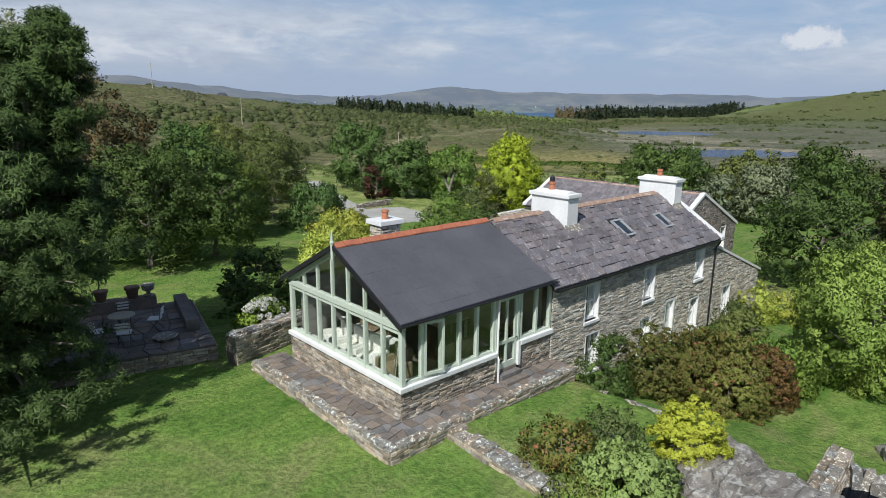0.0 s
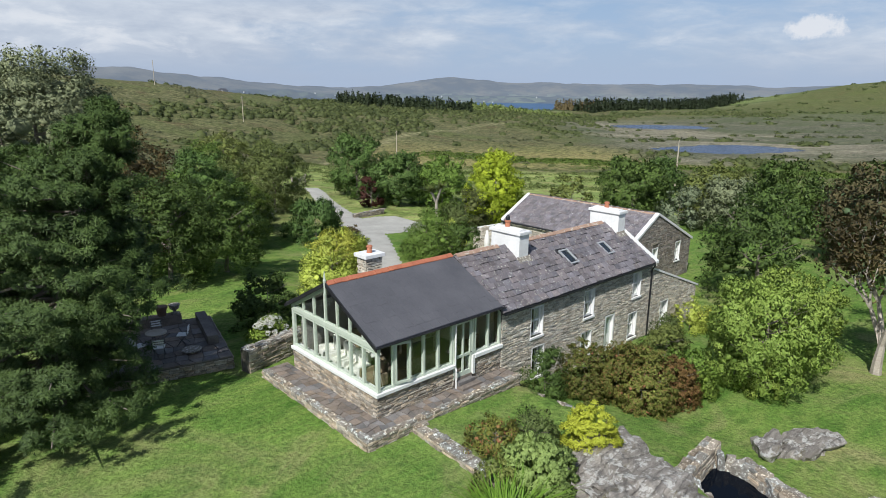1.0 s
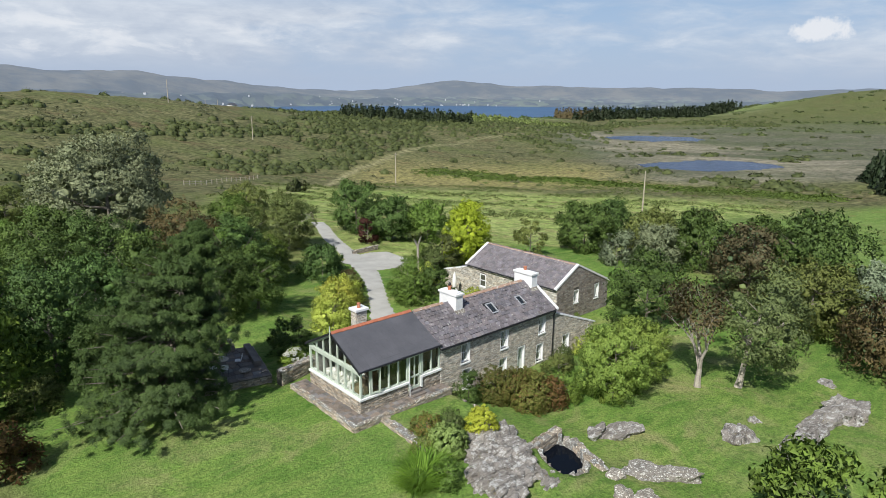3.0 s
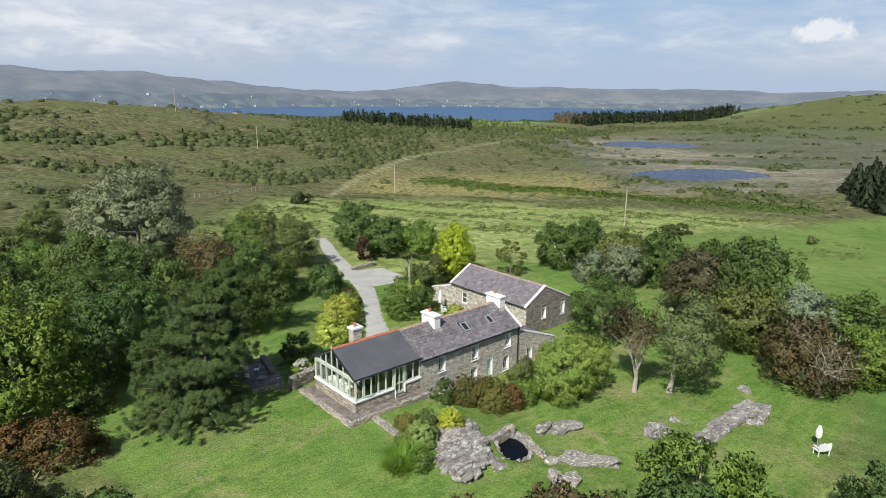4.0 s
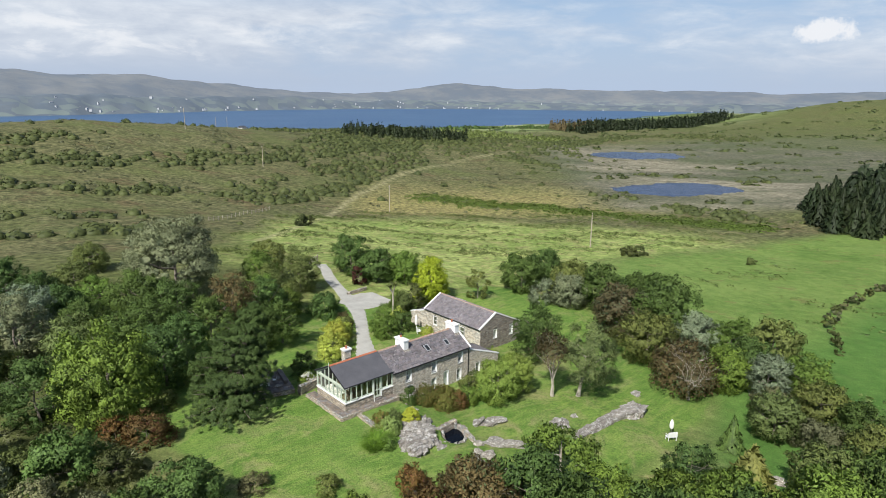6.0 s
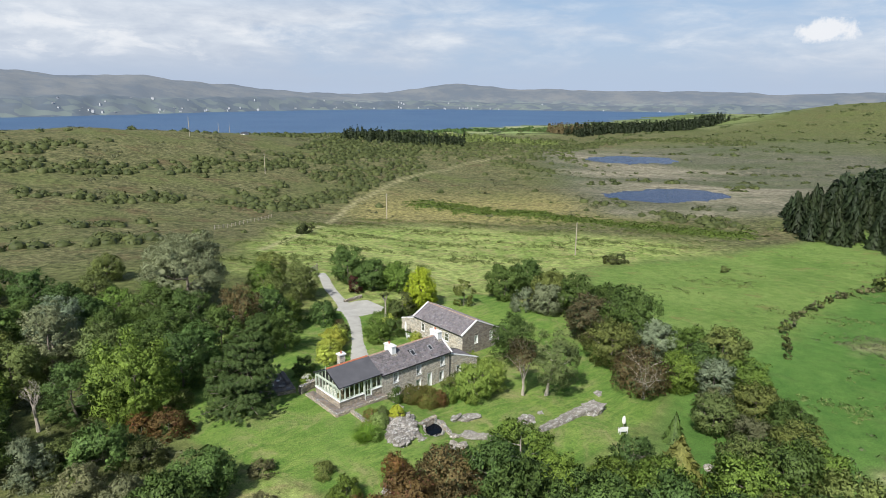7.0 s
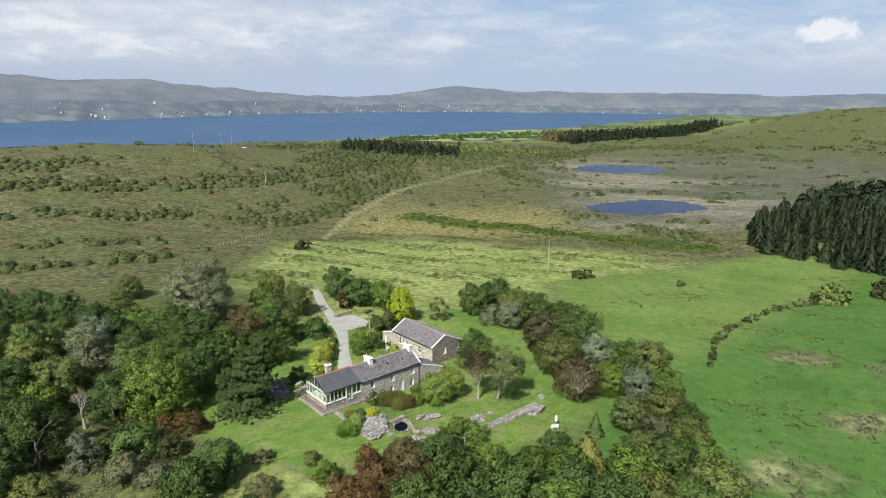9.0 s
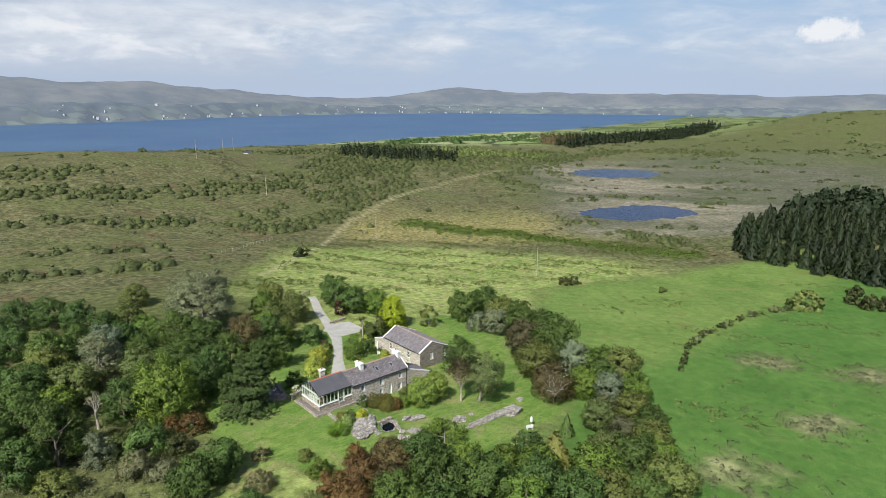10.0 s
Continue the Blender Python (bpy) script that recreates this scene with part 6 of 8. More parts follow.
# ---- garden things ----


def parasol(x, y, h, label):
    z = ground_at(x, y)
    p = tagged(empty("parasol", x, y, z), label, "parasol")
    part("pole", tube(bmesh.new(), [(0, 0, -0.02), (0, 0, h)], 0.025, 8), pole_wood, p)
    bm = bmesh.new()
    pts = []
    for k in range(9):
        f = k / 8
        pts.append((f, 0.06 + 0.22 * math.sin(f * 2.2) * (1 - f * 0.35)))
    tube(bm, [(0, 0, h - 0.02 - (h - 0.75) * f) for f, r in pts], [r for f, r in pts], 14)
    part("canopy", bm, linen, p, "closed white canopy")
    part("base_plate", tube(bmesh.new(), [(0, 0, 0), (0, 0, 0.07)], 0.25, 16), flagstone, p)


parasol(23.6, 17.4, 2.3, "closed white parasol on the back lawn")
parasol(24.7, -22.4, 1.7, "closed white parasol on the lower lawn")


def white_seat(x, y, turn):
    z = ground_at(x, y)
    c = tagged(empty("bench", x, y, z, turn), "white painted garden seat beside the parasol", "bench", "white garden benches")
    part("seat", box(bmesh.new(), -0.5, 0.5, -0.28, 0.28, 0.4, 0.46), white_paint, c)
    part("backrest", box(bmesh.new(), -0.5, 0.5, 0.24, 0.3, 0.46, 0.98), white_paint, c)
    for a in (-0.44, 0.44):
        part("armrest", box(bmesh.new(), a - 0.04, a + 0.04, -0.28, 0.24, 0.62, 0.67), white_paint, c)
        for b in (-0.23, 0.23):
            part("leg", box(bmesh.new(), a - 0.03, a + 0.03, b - 0.03, b + 0.03, -0.02, 0.4), white_paint, c)
    return c


seat = white_seat(23.6, -23.0, 150)
copy_thing(seat, pose(22.6, 15.6, ground_at(22.6, 15.6), 0, 0, 60))
for x, y in ((14.4, 11.6), (15.0, 11.9)):
    lathe("plant_pot", [(-0.02, 0.2), (0.4, 0.3), (0.42, 0.34), (0.52, 0.34), (0.53, 0.28)], terracotta, x, y, ground_at(x, y), "large terracotta pot beside the drive", "pot")


def pole(x, y, h, arm, label="weathered timber power pole in the pasture"):
    z = ground_at(x, y)
    p = tagged(empty("power_pole", x, y, z, 35), label, "pole", "power poles")
    part("shaft", tube(bmesh.new(), [(0, 0, -0.5), (0, 0, h)], [0.17, 0.11], 8), pole_wood, p)
    if arm:
        part("crossarm", box(bmesh.new(), -0.9, 0.9, -0.06, 0.06, h - 0.5, h - 0.38), pole_wood, p)
        for a in (-0.8, 0, 0.8):
            part("insulator", tube(bmesh.new(), [(a, 0, h - 0.4), (a, 0, h - 0.2)], 0.06, 6), iron, p)


for x, y, h in ((96.9, 216.3, 9.6), (103.6, 130.1, 9.6), (104.0, 43.1, 9.2)):
    pole(x, y, h, True)
for x, y, h in ((89.7, 289.6, 11.0), (172.5, 453.0, 12.0), (188.0, 467.5, 12.0)):
    pole(x, y, h, False, "thin pale mast on the moor ridge")
hut = tagged(empty("cottage", 139.5, 330.7, ground_at(139.5, 330.7) - 1.9, 30), "tiny white cottage on the moor ridge", "cottage")
part("wall", box(bmesh.new(), -2.4, 2.4, -1.8, 1.8, -0.5, 2.4), white_paint, hut)
part("roof", prism(bmesh.new(), [(-2.0, 2.35), (2.0, 2.35), (0, 3.6)], "x", -2.5, 2.5), slate_new, hut)
for a in (-1.6, 0.2, 1.6):
    part("window", box(bmesh.new(), a - 0.3, a + 0.3, -1.84, -1.803, 0.7, 1.7), iron, hut)


def field_gate(x, y, turn):
    g = tagged(empty("field_gate", x, y, ground_at(x, y), turn), "grey timber five-bar gate at the drive's end", "gate")
    for a in (-1.7, 1.7):
        part("post", box(bmesh.new(), a - 0.09, a + 0.09, -0.09, 0.09, -0.3, 1.45, 0.02), pole_wood, g)
    for i in range(5):
        part("bar", box(bmesh.new(), -1.6, 1.6, -0.03, 0.03, 0.2 + i * 0.22, 0.29 + i * 0.22), pole_wood, g)
    part("brace", tube(bmesh.new(), [(-1.55, -0.045, 0.2), (1.5, -0.045, 1.15)], 0.035, 6), pole_wood, g)


field_gate(30.4, 58.4, 30)
fence = tagged(empty("fence"), "weathered timber post and rail field fence", "fence")
for i in range(16):
    x, y = xy_of(118 + i * 2.1, -56 + i * 0.6)
    z = ground_at(x, y)
    part("post", box(bmesh.new(), x - 0.07, x + 0.07, y - 0.07, y + 0.07, z - 0.2, z + 1.25), pole_wood, fence)
    if i:
        for k in (0.5, 1.0):
            part("rail", tube(bmesh.new(), [(last[0], last[1], last[2] + k), (x, y, z + k)], 0.035, 5), pole_wood, fence)
    last = (x, y, z)

# ---- plants ----


def leaf_cards(points, normals, sizes, aspect, rng, droop=0.35, ahead=None, simple=False, shade=None):
    """One pointed leaf, or spray of leaves, for every point: verts, faces and the normals of the verts."""
    n = len(points)
    shade = normals if shade is None else shade
    shade = shade / (np.linalg.norm(shade, axis=1)[:, None] + 1e-9)
    nor = normals / (np.linalg.norm(normals, axis=1)[:, None] + 1e-9) + rng.normal(size=(n, 3)) * 0.55
    nor /= np.linalg.norm(nor, axis=1)[:, None] + 1e-9
    nor *= np.where((nor * shade).sum(1) < 0, -1.0, 1.0)[:, None]
    if ahead is None:
        d = np.cross(rng.normal(size=(n, 3)), nor)
    else:
        a = ahead + rng.normal(size=(n, 3)) * 0.35
        d = a - nor * (a * nor).sum(1)[:, None]
    d /= np.linalg.norm(d, axis=1)[:, None] + 1e-9
    s = np.cross(nor, d)
    L = sizes[:, None]
    W = L * aspect
    if simple:
        v = np.stack([points - d * L * 0.5 - s * W * 0.6, points + d * L * 0.6, points - d * L * 0.3 + s * W * 0.6], 1).reshape(-1, 3)
        return v, np.arange(3 * n).reshape(n, 3), np.repeat(shade, 3, 0)
    v = np.stack([points - d * L * 0.5, points - s * W * 0.5 - nor * L * 0.08, points + d * L * 0.5, points + s * W * 0.5 - nor * L * 0.08], 1).reshape(-1, 3)
    return v, np.arange(4 * n).reshape(n, 4), np.repeat(shade, 4, 0)


def mesh_of(name, v, f, mat, normals=None):
    me = bpy.data.meshes.new(name)
    me.vertices.add(len(v))
    me.vertices.foreach_set("co", np.asarray(v, np.float32).ravel())
    me.loops.add(f.size)
    me.loops.foreach_set("vertex_index", f.astype(np.int32).ravel())
    me.polygons.add(len(f))
    me.polygons.foreach_set("loop_start", (np.arange(len(f)) * f.shape[1]).astype(np.int32))
    me.update(calc_edges=True)
    if normals is not None:
        me.polygons.foreach_set("use_smooth", np.ones(len(f), bool))
        me.normals_split_custom_set_from_vertices(normals.tolist())
    me.materials.append(mat)
    return me


def hash_name(s):
    return sum((i + 3) * ord(ch) for i, ch in enumerate(s)) % 100003


def unit(v):
    return v / (np.linalg.norm(v, axis=-1, keepdims=True) + 1e-9)


ball = bmesh.new()
bmesh.ops.create_icosphere(ball, subdivisions=2, radius=1.0)
BALL_V = np.array([tuple(v.co) for v in ball.verts])
BALL_F = np.array([[v.index for v in f.verts] for f in ball.faces])
ball.free()


def crown_of(rng, lobes, leaves, shape, rad, size, aspect, tall, inner):
    """A crown within radius 1 and height 0 to 1, shaped as if tall times as high as it is wide: lobes of twigs, each with smaller clumps of leaves round it."""
    c = []
    while len(c) < lobes:
        p = rng.uniform(-1, 1, 3)
        up = rng.uniform(0.0, 1.0)
        p[2] = up * tall
        wide = shape(up)
        r = np.hypot(p[0], p[1])
        if r < wide * 0.90 and (r > wide * 0.5 or up > 0.62):
            c.append(p)
    c = np.array(c)
    r = rng.uniform(*rad, lobes)
    squash = np.array([1, 1, 0.85])
    middle = np.array([0, 0, 0.38 * tall])
    per = 10
    way = unit(rng.normal(size=(lobes, per, 3)) + np.array([0, 0, 0.35]) + unit(c - middle)[:, None] * 0.7)
    clump = (c[:, None] + way * r[:, None, None] * rng.uniform(0.45, 1.05, (lobes, per, 1)) * squash).reshape(-1, 3)
    clump_r = np.repeat(r, per) * rng.uniform(0.30, 0.62, lobes * per)
    way = way.reshape(-1, 3)
    which = rng.choice(len(clump), leaves, p=clump_r ** 2 / (clump_r ** 2).sum())
    d = unit(rng.normal(size=(leaves, 3)) + way[which] * 0.55)
    p = clump[which] + d * (clump_r[which] * rng.uniform(0.2, 1.35, leaves))[:, None] * squash
    shade = unit(d * 0.42 + way[which] * 0.38 + unit(p - middle) * 0.50 + rng.normal(size=(leaves, 3)) * 0.20)
    v, f, nrm = leaf_cards(p, d, size * rng.uniform(0.55, 1.4, leaves), aspect, rng, simple=True, shade=shade)
    knots = 1 + 0.16 * np.sin(BALL_V[None] @ np.array([5.0, 3.0, 4.0]) + np.arange(lobes)[:, None] * 1.7)
    core = (middle + (c - middle) * 0.76)[:, None] + BALL_V[None] * (r[:, None] * knots)[..., None] * inner * squash
    core_n = unit(BALL_V[None] * 0.8 + unit(core - middle) * 0.4)
    faces = (BALL_F[None] + (np.arange(lobes) * len(BALL_V))[:, None, None]).reshape(-1, 3)
    down = np.array([1, 1, 1 / tall])
    return np.concatenate([core.reshape(-1, 3), v]) * down, np.concatenate([faces, f + lobes * len(BALL_V)]), unit(np.concatenate([core_n.reshape(-1, 3), nrm]) / down)


CROWNS = {}


def crown_mesh(kind, variant, leaves, size, mat, lobes, aspect, shape, rad, tall, inner):
    key = (kind, variant, leaves, size, mat.name, shape, tall, inner)
    if key not in CROWNS:
        rng = np.random.default_rng(hash_name(kind + mat.name) + variant * 77)
        v, f, nrm = crown_of(rng, lobes, leaves, shape, rad, size, aspect, tall, inner)
        CROWNS[key] = mesh_of(kind + " crown", v, f, mat, nrm)
    return CROWNS[key]


def round_shape(z):
    return math.sqrt(max(0.05, 1 - ((z - 0.42) / 0.62) ** 2))


def dome_shape(z):
    return math.sqrt(max(0.03, 1 - (z / 1.02) ** 2))


def limb_tree(bm, h, r, rng, crown_r, lean, limbs, start):
    top = Vector((lean[0], lean[1], h * 0.85))
    pts = [Vector((0, 0, -0.3)), top * 0.1, top * 0.45 + Vector((rng.normal() * 0.02 * h, rng.normal() * 0.02 * h, 0)), top]
    tube(bm, pts, [r * 1.5, r, r * 0.65, r * 0.15], 8)
    for i in range(limbs):
        k = start + (0.72 - start) * i / max(1, limbs - 1)
        a = i * 2.4 + rng.uniform(0, 1)
        b = top * k
        e = b + Vector((math.cos(a) * crown_r * 0.75, math.sin(a) * crown_r * 0.75, h * rng.uniform(0.15, 0.3)))
        m = (b + e) / 2 + Vector((0, 0, -0.04 * h))
        tube(bm, [b, m, e], [r * 0.5, r * 0.3, r * 0.06], 6)
        for s in (-1, 1):
            q = m + Vector((math.cos(a + s * 0.9) * crown_r * 0.4, math.sin(a + s * 0.9) * crown_r * 0.4, h * 0.14))
            tube(bm, [m, q], [r * 0.22, r * 0.05], 5)
    return bm


COUNT = [0]


def plant(name, x, y, r, h, mat, label, category, leaves, size, trunk, lobes, low, shape, aspect=0.5, lean=(0, 0), bark_mat=None, group="", limbs=5, start=0.3, rad=(0.15, 0.32), variants=3, inner=0.34):
    """A tree or shrub: trunk with limbs, and a crown of many leaf sprays."""
    COUNT[0] += 1
    rng = np.random.default_rng(COUNT[0])
    t = tagged(empty(name, x, y, ground_at(x, y), 0 if lean != (0, 0) else rng.uniform(0, 360)), label, category, group)
    if trunk:
        part("trunk", limb_tree(bmesh.new(), h, trunk * (0.4 + h / 9), rng, r, lean, limbs, start), bark_mat or bark, t)
    me = crown_mesh(name, COUNT[0] % variants, leaves, size, mat, lobes, aspect, shape, rad, min(2.5, max(1.0, round(h * (1 - low) / r * 2) / 2)), inner)
    shared("crown", me, t, Matrix.Translation((lean[0] * 0.6, lean[1] * 0.6, h * low)) @ Matrix.Diagonal((r, r, h * (1 - low), 1)))
    return t


def tree(x, y, r, h, mat, label, leaves=13000, size=0.074, trunk=0.13, lobes=80, low=0.06, shape=round_shape, **k):
    return plant("tree", x, y, r, h, mat, label, "tree", leaves, size, trunk, lobes, low, shape, **k)


def bush(x, y, r, h, mat, label, leaves=6000, size=0.078, trunk=0.04, lobes=44, low=-0.04, shape=dome_shape, **k):
    return plant("bush", x, y, r, h, mat, label, "shrub", leaves, size, trunk, lobes, low, shape, **k)


# the dark pine beside the patio: tiers of flat needle pads on long boughs
def pine_tree(x, y, r, h, lean, label):
    rng = np.random.default_rng(5)
    t = tagged(empty("pine_tree", x, y, ground_at(x, y)), label, "tree")
    bm = bmesh.new()

    def stem(z):
        k = z / h
        return Vector((lean[0] * k ** 1.4, lean[1] * k ** 1.4, z))
    tube(bm, [stem(-0.0) - Vector((0, 0, 0.3)), stem(h * 0.3), stem(h * 0.65), stem(h * 0.97)], [0.34, 0.26, 0.15, 0.03], 10)
    pts, ways, heads = [], [], []
    tiers = 19
    for i in range(tiers):
        k = i / (tiers - 1)
        z = h * (0.13 + 0.83 * k)
        reach = r * (1.0 - 0.35 * abs(k - 0.25)) * (1 - k) ** 0.55 + 0.35
        count = 8 if k < 0.7 else 5
        for j in range(count):
            a = j * math.tau / count + i * 0.7 + rng.uniform(-0.3, 0.3)
            ln = reach * rng.uniform(0.7, 1.2) * (1 + 0.30 * math.cos(a - 3.7)) * (0.62 if k < 0.3 and math.cos(a - 0.4) > 0.2 else 1)
            rise = rng.uniform(-0.22, 0.14) + 0.32 * k
            base = stem(z)
            tip = base + Vector((math.cos(a) * ln, math.sin(a) * ln, max(ln * rise, 0.5 - z)))
            bend = base.lerp(tip, 0.5) + Vector((0, 0, -0.08 * ln))
            tube(bm, [base, bend, tip], [0.09 * (1.2 - k), 0.055 * (1.2 - k), 0.012], 6)
            # tufts of needles along the bough
            tufts = int(9 + 22 * ln / r)
            for q in range(tufts):
                s = rng.uniform(0.3, 1.04)
                w = rng.normal() * 0.24 * ln * (1.15 - 0.6 * s)
                c = base.lerp(bend, s * 2) if s < 0.5 else bend.lerp(tip, s * 2 - 1)
                mid = np.array([c.x - math.sin(a) * w, c.y + math.cos(a) * w, c.z - abs(w) * 0.10 + rng.normal() * 0.12])
                n = 150
                d = unit(rng.normal(size=(n, 3)) + np.array([math.cos(a) * 0.5, math.sin(a) * 0.5, 0.75]))
                pts.append(mid + d * rng.uniform(0.02, 0.30, (n, 1)) * np.array([1.0, 1.0, 1.0]))
                ways.append(np.tile([math.cos(a) * 0.4, math.sin(a) * 0.4, 0.8], (n, 1)) + d * 0.7)
                heads.append(d)
    part("trunk", bm, bark, t)
    pts, ways, heads = np.concatenate(pts), np.concatenate(ways), np.concatenate(heads)
    away = unit(pts - np.stack([lean[0] * (pts[:, 2] / h), lean[1] * (pts[:, 2] / h), pts[:, 2] * 0.6], 1))
    shade = unit(unit(ways) * 0.8 + away * 0.5 + rng.normal(size=pts.shape) * 0.25)
    v, f, nrm = leaf_cards(pts, ways, rng.uniform(0.09, 0.17, len(pts)), 0.24, rng, 0.0, heads, simple=True, shade=shade)
    shared("crown", mesh_of("pine crown", v, f, leaf_pine, nrm), t, Matrix())
    return t


pine_tree(-7.7, 8.9, 4.2, 10.7, (3.1, 0.7), "dark green spreading pine tree beside the patio")


# bare-branched trees: forked twigs with thin leaf
def twig_tree(x, y, r, h, mat, leaves, label, bark_mat, lean=(0, 0), seed=1, fork=0.22, depth=5, spread=0.65, puff=0.28, first=1.0):
    rng = random.Random(seed)
    t = tagged(empty("tree", x, y, ground_at(x, y)), label, "tree")
    bm = bmesh.new()
    tips = []

    def grow(p, d, ln, rad, level):
        q = p + d * ln + Vector((rng.uniform(-0.05, 0.05), rng.uniform(-0.05, 0.05), 0)) * ln
        tube(bm, [p, (p + q) / 2 + Vector((rng.uniform(-0.06, 0.06), rng.uniform(-0.06, 0.06), 0)) * ln, q], [rad, rad * 0.8, rad * 0.6], 6 if level < 2 else 4)
        if level >= 2:
            tips.append(q)
        if level < depth:
            for i in range(3 if level < 3 else 2):
                a = rng.uniform(0, math.tau)
                e = (d + Vector((math.cos(a), math.sin(a), 0.25)) * rng.uniform(0.7, 1.3) * spread).normalized()
                grow(q, e, ln * rng.uniform(0.6, 0.8) * (first if level == 0 else 1), rad * 0.55, level + 1)

    grow(Vector((0, 0, -0.2)), Vector((lean[0], lean[1], 1)).normalized(), h * fork, 0.16 + h * 0.012, 0)
    part("trunk", bm, bark_mat, t)
    nr = np.random.default_rng(seed)
    c = np.array([tuple(p) for p in tips])
    p = c[nr.integers(0, len(c), leaves)] + nr.normal(size=(leaves, 3)) * puff
    v, f, nrm = leaf_cards(p, nr.normal(size=(leaves, 3)) + np.array([0, 0, 0.6]), nr.uniform(0.12, 0.28, leaves), 0.5, nr, simple=True, shade=unit(p - np.array([0, 0, h * 0.5])) + np.array([0, 0, 0.4]))
    shared("crown", mesh_of("twig crown", v, f, mat, nrm), t, Matrix())
    return t


def spruce_mesh(variant, mat, leaves=1500):
    key = ("spruce", variant, mat.name, leaves)
    if key not in CROWNS:
        rng = np.random.default_rng(200 + variant)
        z = 1 - np.sqrt(rng.random(leaves)) * 0.97
        tier = np.floor(z * 13)
        a = rng.random(leaves) * math.tau
        wide = (1 - z) * (0.72 + 0.28 * np.sin(a * 5 + tier * 2.1)) * rng.uniform(0.55, 1.0, leaves) ** 0.5
        frac = z * 13 - tier
        wide *= 1.12 - 0.4 * frac
        p = np.stack([np.cos(a) * wide, np.sin(a) * wide, z - 0.05 * wide], 1)
        head = np.stack([np.cos(a), np.sin(a), np.full(leaves, 0.0)], 1)
        nor = np.stack([np.cos(a) * 0.5, np.sin(a) * 0.5, np.full(leaves, 0.8)], 1)
        v, f, nrm = leaf_cards(p, nor, rng.uniform(0.12, 0.28, leaves), 0.45, rng, 0.5, head, simple=True)
        v[:, 2] = np.maximum(v[:, 2], 0.0)
        CROWNS[key] = mesh_of("conifer crown", v, f, mat, nrm)
    return CROWNS[key]


def conifer(x, y, r, h, mat, label, group="", leaves=1500):
    COUNT[0] += 1
    t = tagged(empty("conifer", x, y, ground_at(x, y), COUNT[0] * 47 % 360), label, "tree", group)
    part("trunk", tube(bmesh.new(), [(0, 0, -0.3), (0, 0, h * 0.9)], [0.05 + h * 0.012, 0.03], 6), bark, t)
    shared("crown", spruce_mesh(COUNT[0] % 3, mat, leaves), t, Matrix.Translation((0, 0, h * 0.03)) @ Matrix.Diagonal((r, r, h * 0.97, 1)))
    return t


def straps(n, length, width, rng, spread=0.5, fall=0.7, upright=0.5):
    """Long arching blades from one root: verts and faces, each blade of four joints."""
    v, f = [], []
    for i in range(n):
        a = rng.uniform(0, math.tau)
        b = rng.uniform(0, spread)
        root = np.array([math.cos(a) * b, math.sin(a) * b, 0.0])
        out = np.array([math.cos(a + rng.normal(0, 0.5)), math.sin(a + rng.normal(0, 0.5)), 0])
        ln = length * rng.uniform(0.6, 1.1)
        lift = rng.uniform(upright, 1.2)
        side = np.array([-out[1], out[0], 0]) * width
        k = len(v)
        for j in range(5):
            q = j / 4
            c = root + out * ln * q * (0.35 + 0.6 * q * fall) + np.array([0, 0, ln * lift * (q - 0.62 * fall * q * q)])
            w = side * (1 - q) ** 0.6 * (1 if q else 0.7)
            v += [c - w, c + w]
        f += [(k + 2 * j, k + 2 * j + 1, k + 2 * j + 3, k + 2 * j + 2) for j in range(4)]
    return np.array(v), np.array(f)


def grass_clump(x, y, r, h, label):
    rng = np.random.default_rng(int(x * 10) % 991)
    t = tagged(empty("strap_plant", x, y, ground_at(x, y) - 0.03), label, "plant")
    v, f = straps(520, h * 1.15, 0.022, rng, r * 0.65)
    shared("foliage", mesh_of("foliage", v, f, blade_green), t, Matrix())
    return t


grass_clump(-0.6, -6.3, 1.25, 1.5, "arching clump of green strap-leaved plants")
grass_clump(-1.5, -6.9, 0.9, 1.2, "arching clump of green strap-leaved plants")


def cabbage_palm(x, y, h, label):
    rng = np.random.default_rng(4)
    t = tagged(empty("cabbage_palm", x, y, ground_at(x, y)), label, "tree")
    bm = bmesh.new()
    tube(bm, [(0, 0, -0.2), (0.05, 0, h * 0.35), (0, 0, h * 0.62)], [0.2, 0.15, 0.12], 8)
    heads = [Vector((0.5, 0.2, h * 0.78)), Vector((-0.55, 0.1, h * 0.8)), Vector((0.1, -0.5, h * 0.86)), Vector((0, 0.5, h * 0.76))]
    for p in heads:
        tube(bm, [(0, 0, h * 0.6), p], [0.11, 0.08], 7)
    part("trunk", bm, pale_bark, t)
    vs, fs = [], []
    for p in heads:
        v, f = straps(110, 1.15, 0.035, rng, 0.05, 0.8, 0.05)
        fs.append(f + sum(len(a) for a in vs))
        vs.append(v + np.array(p))
    shared("crown", mesh_of("palm crown", np.concatenate(vs), np.concatenate(fs), leaf_olive), t, Matrix())


cabbage_palm(25.4, 25.4, 5.4, "cabbage palm with tufts of narrow leaves")

# garden shrubs
bush(1.6, -5.5, 1.35, 1.4, leaf_sage, "pale green domed shrub beside the garden wall", 34000, 0.044, 0.02, 230, aspect=0.8, rad=(0.09, 0.13), inner=0.6)
bush(4.1, -5.6, 1.0, 1.75, leaf_yellow, "bright yellow feathery shrub beside the rocks", 34000, 0.060, 0.02, 170, aspect=0.36, rad=(0.12, 0.18), inner=0.45)
bush(1.9, -3.6, 1.0, 0.95, leaf_escallonia, "loose shrub with reddish tips above the wall", 4800, 0.07)
bush(3.2, -4.1, 0.9, 0.95, leaf_olive, "loose olive shrub on the small lawn", 4800, 0.07)
